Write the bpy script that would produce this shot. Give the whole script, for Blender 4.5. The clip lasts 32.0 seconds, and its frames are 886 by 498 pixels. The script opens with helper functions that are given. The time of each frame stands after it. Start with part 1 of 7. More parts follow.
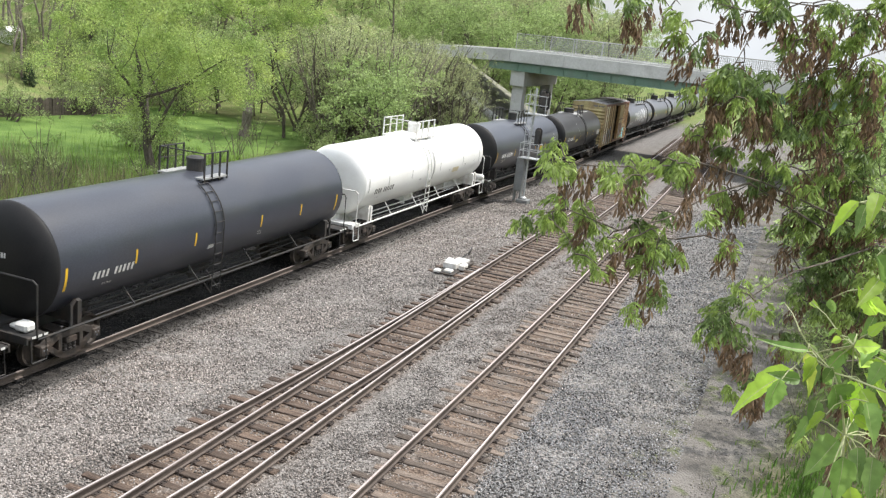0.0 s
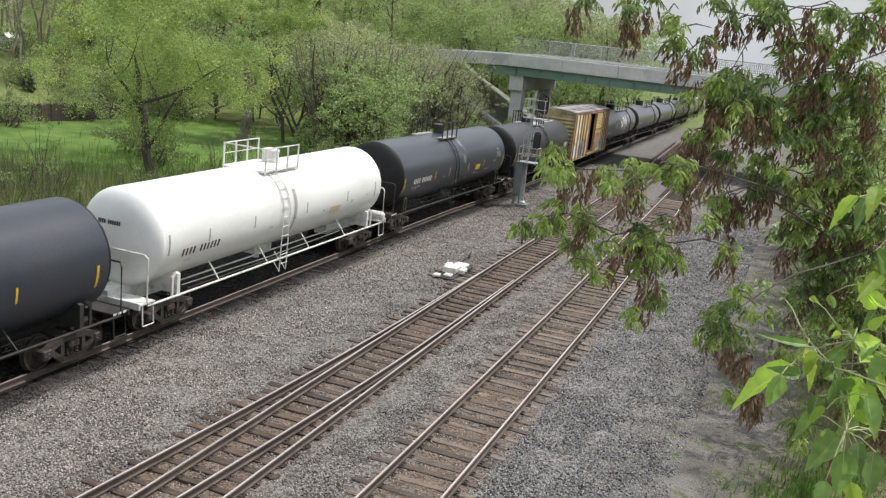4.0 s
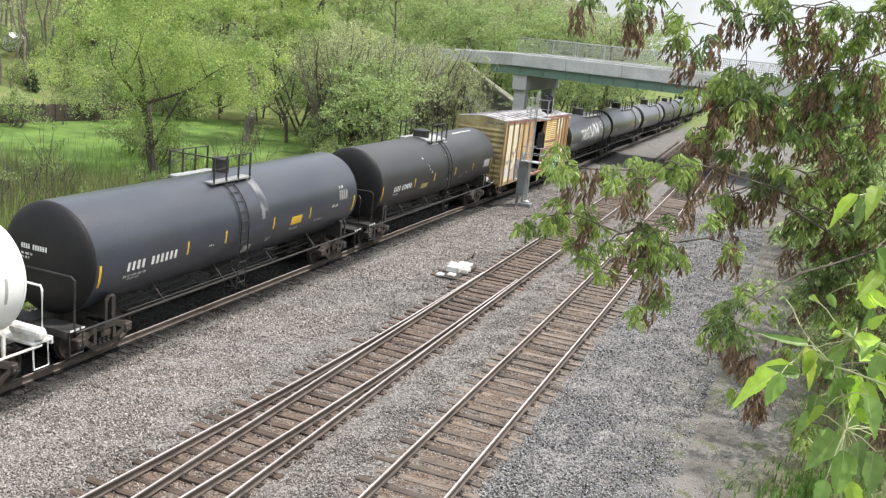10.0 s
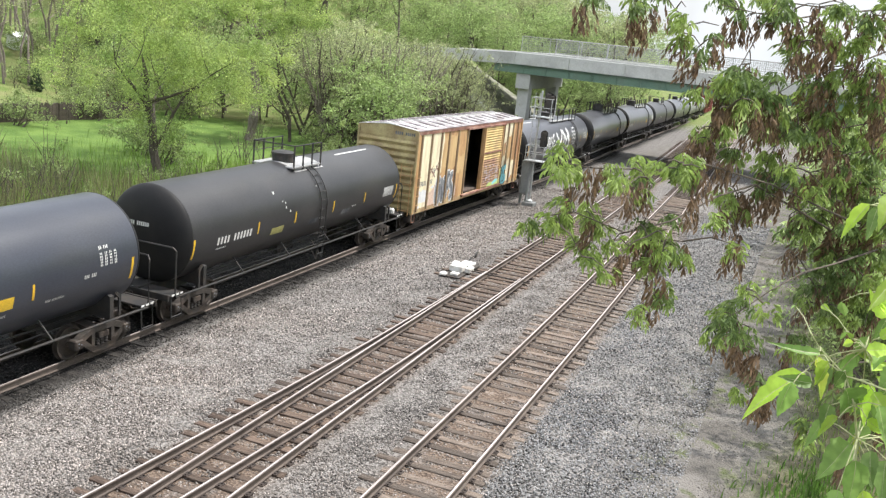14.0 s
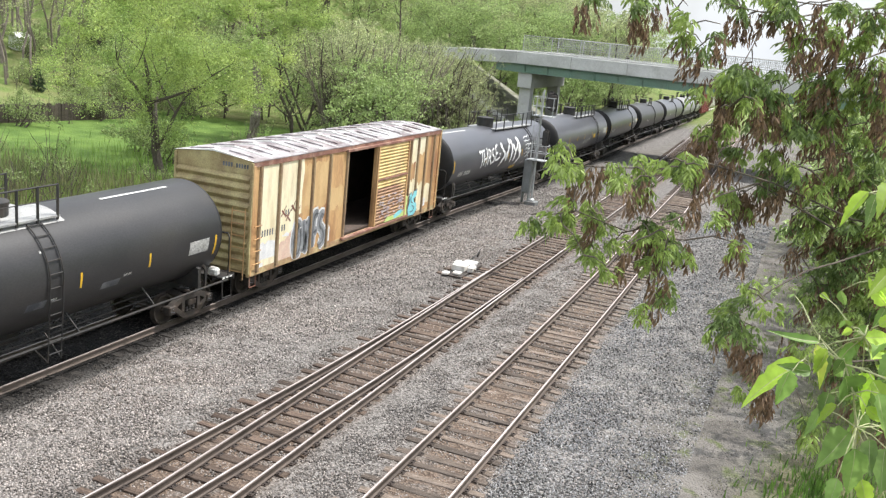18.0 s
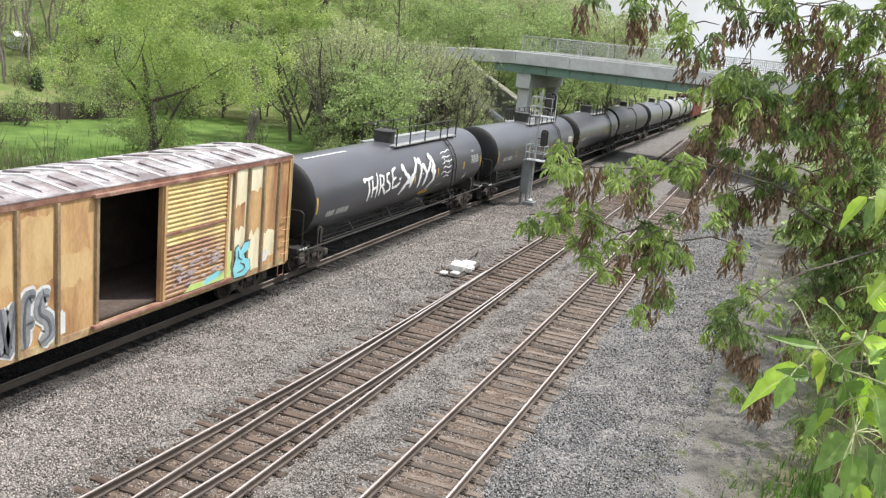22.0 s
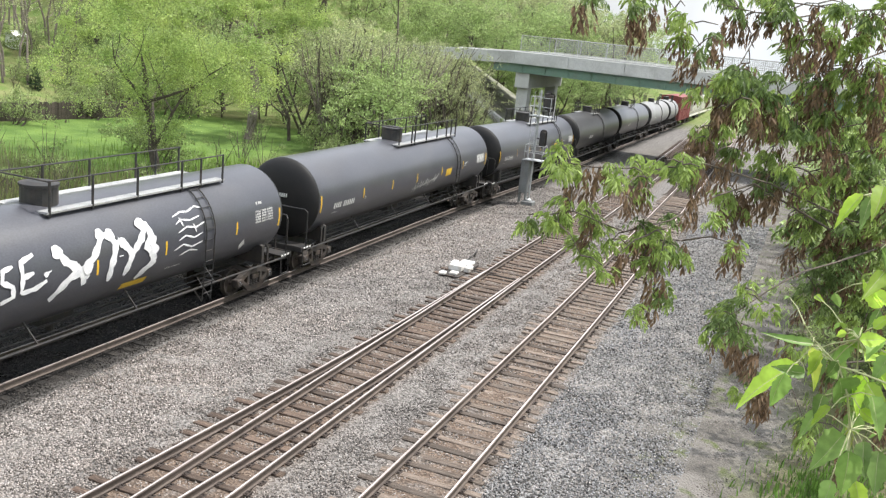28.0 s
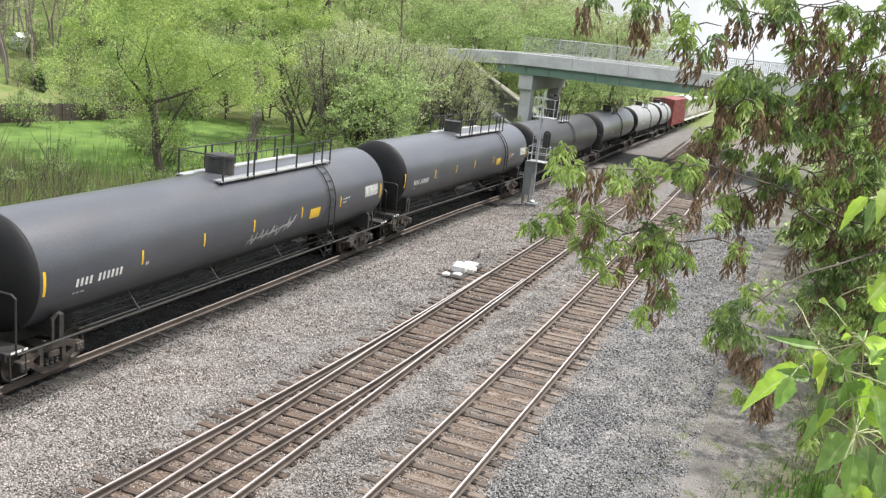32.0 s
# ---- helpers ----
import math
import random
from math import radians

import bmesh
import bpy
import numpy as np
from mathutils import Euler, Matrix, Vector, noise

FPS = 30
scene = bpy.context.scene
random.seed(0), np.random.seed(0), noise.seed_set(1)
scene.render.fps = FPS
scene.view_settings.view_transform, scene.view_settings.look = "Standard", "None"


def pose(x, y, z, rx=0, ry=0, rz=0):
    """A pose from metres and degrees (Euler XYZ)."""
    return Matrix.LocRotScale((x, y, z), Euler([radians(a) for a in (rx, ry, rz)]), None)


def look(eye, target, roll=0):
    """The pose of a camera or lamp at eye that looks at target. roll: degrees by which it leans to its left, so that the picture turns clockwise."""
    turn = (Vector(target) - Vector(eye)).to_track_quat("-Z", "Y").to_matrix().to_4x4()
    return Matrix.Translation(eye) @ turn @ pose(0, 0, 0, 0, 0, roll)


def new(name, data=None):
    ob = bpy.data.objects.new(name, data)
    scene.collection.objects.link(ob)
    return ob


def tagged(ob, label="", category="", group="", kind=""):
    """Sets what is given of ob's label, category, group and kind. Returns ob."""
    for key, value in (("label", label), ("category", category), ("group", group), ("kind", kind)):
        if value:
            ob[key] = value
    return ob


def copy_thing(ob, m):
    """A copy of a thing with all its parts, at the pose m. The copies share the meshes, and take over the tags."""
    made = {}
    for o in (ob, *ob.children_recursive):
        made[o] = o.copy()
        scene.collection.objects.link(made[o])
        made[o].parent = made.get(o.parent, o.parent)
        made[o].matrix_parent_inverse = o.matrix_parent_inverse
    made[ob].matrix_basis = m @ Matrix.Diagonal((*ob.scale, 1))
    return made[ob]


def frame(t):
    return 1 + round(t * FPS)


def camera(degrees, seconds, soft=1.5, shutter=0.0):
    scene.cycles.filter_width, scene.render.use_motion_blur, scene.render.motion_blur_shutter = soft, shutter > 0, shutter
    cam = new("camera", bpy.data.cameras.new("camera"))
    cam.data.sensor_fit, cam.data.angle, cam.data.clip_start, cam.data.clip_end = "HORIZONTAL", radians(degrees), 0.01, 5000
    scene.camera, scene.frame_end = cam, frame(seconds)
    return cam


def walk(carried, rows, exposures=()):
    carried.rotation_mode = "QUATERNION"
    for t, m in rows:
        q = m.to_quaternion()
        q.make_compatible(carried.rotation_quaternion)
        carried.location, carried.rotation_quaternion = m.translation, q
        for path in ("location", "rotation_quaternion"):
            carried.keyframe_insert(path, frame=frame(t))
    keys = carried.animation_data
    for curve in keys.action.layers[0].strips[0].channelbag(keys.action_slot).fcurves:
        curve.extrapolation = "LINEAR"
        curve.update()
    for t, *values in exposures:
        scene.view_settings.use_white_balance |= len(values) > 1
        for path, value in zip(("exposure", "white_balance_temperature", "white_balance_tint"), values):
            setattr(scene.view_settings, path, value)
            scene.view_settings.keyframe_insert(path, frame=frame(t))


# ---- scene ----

RT = 0.20          # height of the rail heads over the ballast
EYE = Vector((0.0, 0.0, 9.445 + RT))
cam = camera(51.42, 32.0, soft=1.3)


def aim(left, down, lean):
    """Camera pose at the fixed tripod head: turned left of the tracks, tilted down, leaning."""
    a, b = radians(left), radians(down)
    way = Vector((-math.sin(a) * math.cos(b), math.cos(a) * math.cos(b), -math.sin(b)))
    return look(EYE, EYE + way, lean)


walk(cam, [
    (0, aim(20.577, 13.850, 6.263)), (0.5, aim(20.601, 13.797, 6.235)), (1, aim(20.601, 13.836, 6.192)), (1.5, aim(20.493, 13.975, 6.029)),
    (2, aim(20.397, 13.951, 5.858)), (2.5, aim(20.494, 13.748, 5.795)), (3, aim(20.536, 13.671, 5.841)), (3.5, aim(20.520, 13.560, 6.051)),
    (5.5, aim(20.776, 13.661, 5.879)), (6, aim(20.855, 13.680, 5.769)), (6.5, aim(20.842, 13.663, 5.689)), (7, aim(20.798, 13.726, 5.768)),
    (7.5, aim(20.701, 13.677, 5.917)), (8, aim(20.721, 13.633, 6.013)), (8.5, aim(20.804, 13.684, 5.880)), (9, aim(20.764, 13.677, 5.858)),
    (9.5, aim(20.719, 13.653, 5.857)), (10, aim(20.789, 13.623, 5.960)), (10.5, aim(20.833, 13.553, 6.009)), (11, aim(20.838, 13.585, 6.020)),
    (11.5, aim(20.843, 13.628, 5.996)), (12, aim(20.808, 13.682, 5.816)), (12.5, aim(20.811, 13.579, 5.869)), (13, aim(20.792, 13.586, 5.965)),
    (13.5, aim(20.856, 13.710, 5.925)), (14, aim(20.985, 13.705, 5.945)), (14.5, aim(21.017, 13.755, 5.832)), (16.5, aim(21.087, 13.715, 5.889)),
    (17, aim(21.118, 13.787, 5.778)), (17.5, aim(21.075, 13.806, 5.731)), (18, aim(21.121, 13.757, 5.779)), (18.5, aim(21.139, 13.759, 5.780)),
    (19, aim(21.130, 13.764, 5.820)), (19.5, aim(21.173, 13.750, 5.950)), (20, aim(21.085, 13.805, 5.769)), (20.5, aim(21.063, 13.756, 5.854)),
    (21, aim(20.990, 13.669, 5.917)), (21.5, aim(20.959, 13.670, 5.965)), (22, aim(21.002, 13.744, 5.940)), (22.5, aim(21.021, 13.867, 5.921)),
    (23, aim(21.017, 13.813, 5.910)), (23.5, aim(21.022, 13.806, 5.852)), (24, aim(21.020, 13.705, 5.829)), (24.5, aim(20.998, 13.680, 5.781)),
    (25, aim(20.975, 13.647, 5.840)), (25.5, aim(20.877, 13.634, 5.856)), (27.5, aim(21.021, 13.659, 5.916)), (28, aim(20.929, 13.749, 5.966)),
    (28.5, aim(20.999, 13.767, 5.984)), (29, aim(21.073, 13.718, 5.868)), (29.5, aim(21.118, 13.756, 5.774)), (30, aim(21.192, 13.765, 5.717)),
    (30.5, aim(21.197, 13.758, 5.732)), (31, aim(21.136, 13.713, 5.812)), (31.5, aim(21.105, 13.613, 5.909)), (32, aim(21.156, 13.686, 5.946)),
], exposures=[(0, 0.15), (1, 0.12), (2, 0.03), (3, -0.22), (4.5, -0.4), (6, -0.5), (7, -0.47), (8, -0.25), (9, 0.02), (10, 0.2), (12, 0.3), (17, 0.3), (19, 0.15), (22, 0.11), (24, 0.12), (26, 0.22), (28, 0.32), (32, 0.32)])

# ---- light ----
SUN = Vector((0.34, 0.31, 0.88)).normalized()     # towards the sun: high, ahead and to the right of the tracks
world = bpy.data.worlds.new("sky")
scene.world = world
world.use_nodes = True
wn = world.node_tree.nodes
sky = wn.new("ShaderNodeTexSky")
sky.sky_type = "NISHITA"
sky.sun_disc = False
sky.sun_elevation = math.asin(SUN.z)
sky.sun_rotation = math.atan2(SUN.x, SUN.y)
sky.air_density, sky.dust_density, sky.ozone_density = 1.0, 3.5, 1.0
haze = wn.new("ShaderNodeMix")              # thin bright cloud over the blue
haze.data_type = "RGBA"
cloud, cloud_range = wn.new("ShaderNodeTexNoise"), wn.new("ShaderNodeMapRange")
cloud.inputs["Scale"].default_value, cloud.inputs["Detail"].default_value = 2.2, 6.0
cloud_range.inputs["From Min"].default_value, cloud_range.inputs["From Max"].default_value = 0.3, 0.6
cloud_range.inputs["To Min"].default_value, cloud_range.inputs["To Max"].default_value = 0.3, 0.85
links = world.node_tree.links
links.new(wn.new("ShaderNodeTexCoord").outputs["Generated"], cloud.inputs["Vector"])
links.new(cloud.outputs["Fac"], cloud_range.inputs["Value"])
links.new(cloud_range.outputs["Result"], haze.inputs[0])
links.new(sky.outputs["Color"], haze.inputs[6])
haze.inputs[7].default_value = (10.8, 11.4, 12.2, 1)
links.new(haze.outputs[2], wn["Background"].inputs["Color"])
wn["Background"].inputs["Strength"].default_value = 0.12
sun_data = bpy.data.lights.new("sun", "SUN")
sun_data.energy, sun_data.angle, sun_data.color = 4.9, radians(1.0), (1.0, 0.965, 0.91)
sun = new("sun", sun_data)
sun.matrix_world = look((0, 0, 60), Vector((0, 0, 60)) - SUN)


# ---- materials ----
def mat(name, c1, c2=None, scale=3.0, rough=0.7, metal=0.0, bump=0.0, bscale=40.0, fine=0.25, stretch=(1, 1, 1),
        dirt=None, dirt_amount=0.5, dscale=1.2, rand=0.0, island=False, spec=0.5, see=0.0):
    """Procedural surface: two colours mixed by broad noise, fine grain, stains, bump."""
    m = bpy.data.materials.new(name)
    m.use_nodes = True
    nt, n, l = m.node_tree, m.node_tree.nodes, m.node_tree.links
    bsdf = n["Principled BSDF"]
    bsdf.inputs["Roughness"].default_value, bsdf.inputs["Metallic"].default_value = rough, metal
    bsdf.inputs["Specular IOR Level"].default_value = spec
    co, mp = n.new("ShaderNodeTexCoord"), n.new("ShaderNodeMapping")
    mp.inputs["Scale"].default_value = stretch
    l.new(co.outputs["Object"], mp.inputs["Vector"])

    def noise_fac(sc, detail=4.0, low=0.35, high=0.65):
        t, r = n.new("ShaderNodeTexNoise"), n.new("ShaderNodeMapRange")
        t.inputs["Scale"].default_value, t.inputs["Detail"].default_value = sc, detail
        l.new(mp.outputs["Vector"], t.inputs["Vector"])
        l.new(t.outputs["Fac"], r.inputs["Value"])
        r.inputs["From Min"].default_value, r.inputs["From Max"].default_value = low, high
        return r.outputs["Result"], t.outputs["Fac"]

    def mix(kind, fac, a, b):
        x = n.new("ShaderNodeMix")
        x.data_type, x.blend_type = "RGBA", kind
        for sock, v in ((x.inputs[0], fac), (x.inputs[6], a), (x.inputs[7], b)):
            if isinstance(v, (int, float)):
                sock.default_value = v
            elif isinstance(v, tuple):
                sock.default_value = (*v, 1)
            else:
                l.new(v, sock)
        return x.outputs[2]

    col = mix("MIX", noise_fac(scale)[0], c1, c2 or c1)
    if dirt:
        d = n.new("ShaderNodeMath")
        d.operation = "MULTIPLY"
        l.new(noise_fac(dscale, 6.0, 0.48, 0.72)[0], d.inputs[0])
        d.inputs[1].default_value = dirt_amount
        col = mix("MIX", d.outputs[0], col, dirt)
    if fine:
        r = n.new("ShaderNodeMapRange")
        l.new(noise_fac(bscale)[1], r.inputs["Value"])
        r.inputs["From Min"].default_value, r.inputs["From Max"].default_value = 0.3, 0.7
        r.inputs["To Min"].default_value, r.inputs["To Max"].default_value = 1 - fine, 1 + fine
        g = n.new("ShaderNodeVectorMath")
        g.operation = "SCALE"
        l.new(col, g.inputs[0])
        l.new(r.outputs["Result"], g.inputs["Scale"])
        col = g.outputs[0]
    if rand:
        r = n.new("ShaderNodeMapRange")
        src = n.new("ShaderNodeNewGeometry").outputs["Random Per Island"] if island else n.new("ShaderNodeObjectInfo").outputs["Random"]
        l.new(src, r.inputs["Value"])
        r.inputs["To Min"].default_value, r.inputs["To Max"].default_value = 1 - rand, 1 + rand
        g = n.new("ShaderNodeVectorMath")
        g.operation = "SCALE"
        l.new(col, g.inputs[0])
        l.new(r.outputs["Result"], g.inputs["Scale"])
        col = g.outputs[0]
    l.new(col, bsdf.inputs["Base Color"])
    if bump:
        b = n.new("ShaderNodeBump")
        b.inputs["Strength"].default_value, b.inputs["Distance"].default_value = bump, 0.02
        l.new(noise_fac(bscale, 5.0)[1], b.inputs["Height"])
        l.new(b.outputs["Normal"], bsdf.inputs["Normal"])
    if see:                      # light that passes through leaves
        tr, ad = n.new("ShaderNodeBsdfTranslucent"), n.new("ShaderNodeMixShader")
        l.new(col, tr.inputs["Color"])
        ad.inputs[0].default_value = see
        l.new(bsdf.outputs[0], ad.inputs[1])
        l.new(tr.outputs[0], ad.inputs[2])
        l.new(ad.outputs[0], n["Material Output"].inputs["Surface"])
    return m


M = {}
M["black"] = mat("black_tank_paint", (0.037, 0.041, 0.055), (0.049, 0.054, 0.069), 0.8, 0.31, 0, 0.04, 30, 0.15, (1, .5, 1), (0.055, 0.05, 0.047), 0.30, 0.9, spec=.6)
M["grey_black"] = mat("faded_black_paint", (0.056, 0.058, 0.070), (0.074, 0.076, 0.088), 0.8, 0.33, 0, 0.04, 30, 0.15, (1, .5, 1), (0.065, 0.058, 0.054), 0.30, 0.9, spec=.65)
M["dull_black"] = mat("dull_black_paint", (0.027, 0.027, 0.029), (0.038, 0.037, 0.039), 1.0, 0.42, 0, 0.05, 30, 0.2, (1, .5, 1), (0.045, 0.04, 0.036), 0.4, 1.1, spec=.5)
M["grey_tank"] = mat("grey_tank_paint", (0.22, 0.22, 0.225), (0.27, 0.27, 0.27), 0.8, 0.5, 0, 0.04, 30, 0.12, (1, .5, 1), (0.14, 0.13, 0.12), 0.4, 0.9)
M["white"] = mat("white_tank_paint", (0.86, 0.86, 0.84), (0.82, 0.82, 0.80), 0.9, 0.4, 0, 0.03, 30, 0.05, (1, .5, 1), (0.45, 0.40, 0.33), 0.25, 0.8)
M["white_metal"] = mat("white_painted_steel", (0.78, 0.78, 0.76), (0.68, 0.67, 0.64), 3, 0.45, 0, 0.03, 40, 0.1, (1, 1, 1), (0.3, 0.22, 0.15), 0.4, 3)
M["black_metal"] = mat("black_steel_fittings", (0.020, 0.020, 0.021), (0.035, 0.033, 0.031), 4, 0.6, 0, 0.05, 40, 0.2, (1, 1, 1), (0.08, 0.055, 0.04), 0.4, 3)
M["truck"] = mat("grimy_cast_steel", (0.028, 0.025, 0.023), (0.055, 0.046, 0.040), 5, 0.7, 0, 0.2, 40, 0.3, (1, 1, 1), (0.13, 0.085, 0.06), 0.4, 3)
M["yellow"] = mat("yellow_reflective_tape", (0.75, 0.47, 0.03), (0.66, 0.40, 0.03), 5, 0.45, 0, 0, 40, 0.15)
M["letter"] = mat("white_stencil_paint", (0.72, 0.72, 0.70), (0.58, 0.58, 0.56), 6, 0.5, 0, 0, 40, 0.2)
M["dark_letter"] = mat("black_stencil_paint", (0.03, 0.03, 0.03), (0.08, 0.08, 0.08), 6, 0.5, 0, 0, 40, 0.2)
M["rail_side"] = mat("rusty_rail_steel", (0.070, 0.054, 0.046), (0.125, 0.098, 0.083), 3, 0.75, 0, 0.1, 60, 0.3, (1, .3, 1))
M["tie_plate"] = mat("dark_rusty_tie_plate", (0.030, 0.023, 0.020), (0.055, 0.040, 0.033), 5, 0.8, 0, 0.1, 40, 0.3)
M["rail_top"] = mat("worn_rail_head", (0.55, 0.50, 0.48), (0.42, 0.37, 0.35), 1.5, 0.42, 0.35, 0.0, 60, 0.15, (1, .2, 1))
M["grimy_rail_top"] = mat("grimy_rail_head", (0.22, 0.185, 0.17), (0.30, 0.26, 0.245), 1.5, 0.6, 0.1, 0.0, 60, 0.2, (1, .2, 1))
M["dull_rail_top"] = mat("rusty_rail_head", (0.42, 0.35, 0.33), (0.50, 0.43, 0.41), 1.5, 0.6, 0.1, 0.0, 60, 0.15, (1, .2, 1))
M["tie"] = mat("weathered_tie_wood", (0.062, 0.042, 0.032), (0.128, 0.090, 0.066), 3, 0.9, 0, 0.6, 25, 0.5, (.35, 3, 1), (0.035, 0.028, 0.024), 0.6, 2, 0.45)
M["grey_tie"] = mat("bleached_tie_wood", (0.105, 0.080, 0.063), (0.185, 0.148, 0.120), 3, 0.92, 0, 0.6, 25, 0.5, (.35, 3, 1), (0.045, 0.036, 0.031), 0.6, 2, 0.55)
# near black for oily dirt and for the shade under the train
M["oily_shaded_tie"] = mat("oily_shaded_tie_wood", (0.012, 0.011, 0.010), (0.026, 0.022, 0.019), 3, 0.85, 0, 0.5, 25, 0.4, (.35, 3, 1), rand=0.5)
M["concrete"] = mat("bridge_concrete", (0.60, 0.60, 0.58), (0.50, 0.50, 0.48), 0.4, 0.85, 0, 0.15, 12, 0.12, (1, 1, 1), (0.20, 0.19, 0.17), 0.4, 0.5)
M["girder"] = mat("green_girder_paint", (0.14, 0.23, 0.175), (0.17, 0.26, 0.20), 0.4, 0.6, 0, 0.05, 12, 0.12, (1, 1, 1), (0.12, 0.10, 0.08), 0.3, 0.8)
M["galv"] = mat("galvanised_steel", (0.48, 0.49, 0.49), (0.37, 0.38, 0.38), 4, 0.5, 0.2, 0.03, 40, 0.15)
M["bark"] = mat("tree_bark", (0.065, 0.053, 0.043), (0.12, 0.10, 0.083), 4, 0.95, 0, 0.8, 14, 0.4, (2, 2, .4))
M["bark_pale"] = mat("pale_grey_bark", (0.15, 0.125, 0.105), (0.24, 0.205, 0.175), 4, 0.95, 0, 0.6, 14, 0.35, (2, 2, .4))
M["leaf"] = mat("spring_leaves", (0.270, 0.370, 0.135), (0.385, 0.475, 0.195), 0.35, 0.6, 0, 0, 3, 0.25, rand=0.5, island=True, see=0.40)
M["leaf_olive"] = mat("olive_spring_leaves", (0.315, 0.365, 0.175), (0.45, 0.475, 0.26), 0.35, 0.6, 0, 0, 3, 0.25, rand=0.5, island=True, see=0.40)
M["leaf_willow"] = mat("yellow_green_spring_leaves", (0.25, 0.36, 0.105), (0.48, 0.575, 0.185), 0.55, 0.6, 0, 0, 3, 0.2, rand=0.35, island=True, see=0.42)
M["leaf_dark"] = mat("shrub_leaves", (0.21, 0.28, 0.10), (0.30, 0.36, 0.15), 0.35, 0.6, 0, 0, 3, 0.25, rand=0.5, island=True, see=0.40)


# ---- building helpers ----
def mesh_of(name, verts, faces, material, smooth=False):
    me = bpy.data.meshes.new(name)
    me.from_pydata(verts, [], faces)
    me.materials.append(material)
    if smooth:
        me.polygons.foreach_set("use_smooth", [True] * len(me.polygons))
    return me


def part(name, bm, material, parent=None, label="", smooth=False):
    """Links a bmesh as one mesh object under a thing or a part."""
    me = bpy.data.meshes.new(name)
    bm.normal_update()
    bm.to_mesh(me)
    bm.free()
    me.materials.append(material)
    if smooth:
        for poly in me.polygons:
            poly.use_smooth = True
    ob = new(name, me)
    ob.parent = parent
    return tagged(ob, label)


def share(name, me, parent, m=None, label=""):
    ob = new(name, me)
    ob.parent = parent
    if m is not None:
        ob.matrix_basis = m
    return tagged(ob, label)


def thing(name, label, category, at=(0, 0, 0), group="", kind=""):
    ob = new(name)
    ob.location = at
    return tagged(ob, label, category, group, kind)


def box(bm, x0, y0, z0, x1, y1, z1, bevel=0.0, m=None):
    vs = [bm.verts.new(Vector(c)) for c in ((x0, y0, z0), (x1, y0, z0), (x1, y1, z0), (x0, y1, z0), (x0, y0, z1), (x1, y0, z1), (x1, y1, z1), (x0, y1, z1))]
    fs = [bm.faces.new([vs[i] for i in f]) for f in ((3, 2, 1, 0), (4, 5, 6, 7), (0, 1, 5, 4), (1, 2, 6, 5), (2, 3, 7, 6), (3, 0, 4, 7))]
    if m is not None:
        bmesh.ops.transform(bm, matrix=m, verts=vs)
    if bevel:
        bmesh.ops.bevel(bm, geom=list({e for f in fs for e in f.edges}), offset=bevel, segments=1, affect="EDGES", profile=0.5)
    return bm


def tube(bm, points, radius, sides=6, closed=False):
    """Round bar along points; radius may be a list, one for each point."""
    pts = [Vector(p) for p in points]
    rad = radius if isinstance(radius, (list, tuple)) else [radius] * len(pts)
    rings = []
    for i, p in enumerate(pts):
        a, b = pts[max(i - 1, 0)], pts[min(i + 1, len(pts) - 1)]
        d = (b - a).normalized()
        u = d.cross(Vector((0, 0, 1)))
        if u.length < 0.05:
            u = d.cross(Vector((0, 1, 0)))
        u.normalize()
        w = d.cross(u)
        rings.append([bm.verts.new(p + rad[i] * (math.cos(2 * math.pi * k / sides) * u + math.sin(2 * math.pi * k / sides) * w)) for k in range(sides)])
    for r, s in zip(rings, rings[1:]):
        for k in range(sides):
            bm.faces.new((r[k], r[(k + 1) % sides], s[(k + 1) % sides], s[k]))
    bm.faces.new(rings[0][::-1])
    bm.faces.new(rings[-1])
    return bm


def lathe(bm, profile, axis="y", sides=32, m=None):
    """Turns (radius, along) points round an axis through the origin; axis y or z or x."""
    rings, made = [], []
    for r, a in profile:
        ring = []
        if r < 1e-5:
            r = 0
        for k in range(1 if r == 0 else sides):
            t = 2 * math.pi * k / sides
            c, s = r * math.cos(t), r * math.sin(t)
            v = Vector((c, a, s)) if axis == "y" else Vector((c, s, a)) if axis == "z" else Vector((a, c, s))
            ring.append(bm.verts.new(v))
        rings.append(ring)
        made += ring
    for r, s in zip(rings, rings[1:]):
        for k in range(sides):
            f = [r[k % len(r)], r[(k + 1) % len(r)], s[(k + 1) % len(s)], s[k % len(s)]]
            f = list(dict.fromkeys(f))
            if len(f) > 2:
                bm.faces.new(f)
    for end, ring in ((0, rings[0]), (1, rings[-1])):
        if len(ring) > 2:
            bm.faces.new(ring if end else ring[::-1])
    if m is not None:
        bmesh.ops.transform(bm, matrix=m, verts=made)
    bmesh.ops.recalc_face_normals(bm, faces=bm.faces[:])
    return bm


def plate(bm, outline, axis, a0, a1):
    """Prism of a flat outline, drawn across axis 'x' (y, z), 'y' (x, z) or 'z' (x, y), between a0 and a1."""
    def at(p, a):
        return {"x": (a, p[0], p[1]), "y": (p[0], a, p[1]), "z": (p[0], p[1], a)}[axis]
    lo = [bm.verts.new(at(p, a0)) for p in outline]
    hi = [bm.verts.new(at(p, a1)) for p in outline]
    fs = [bm.faces.new(lo[::-1]), bm.faces.new(hi)]
    for i in range(len(outline)):
        j = (i + 1) % len(outline)
        fs.append(bm.faces.new((lo[i], lo[j], hi[j], hi[i])))
    bmesh.ops.recalc_face_normals(bm, faces=fs)
    return bm


def B():
    return bmesh.new()


# ---- ground ----
TRACK_1 = -17.575


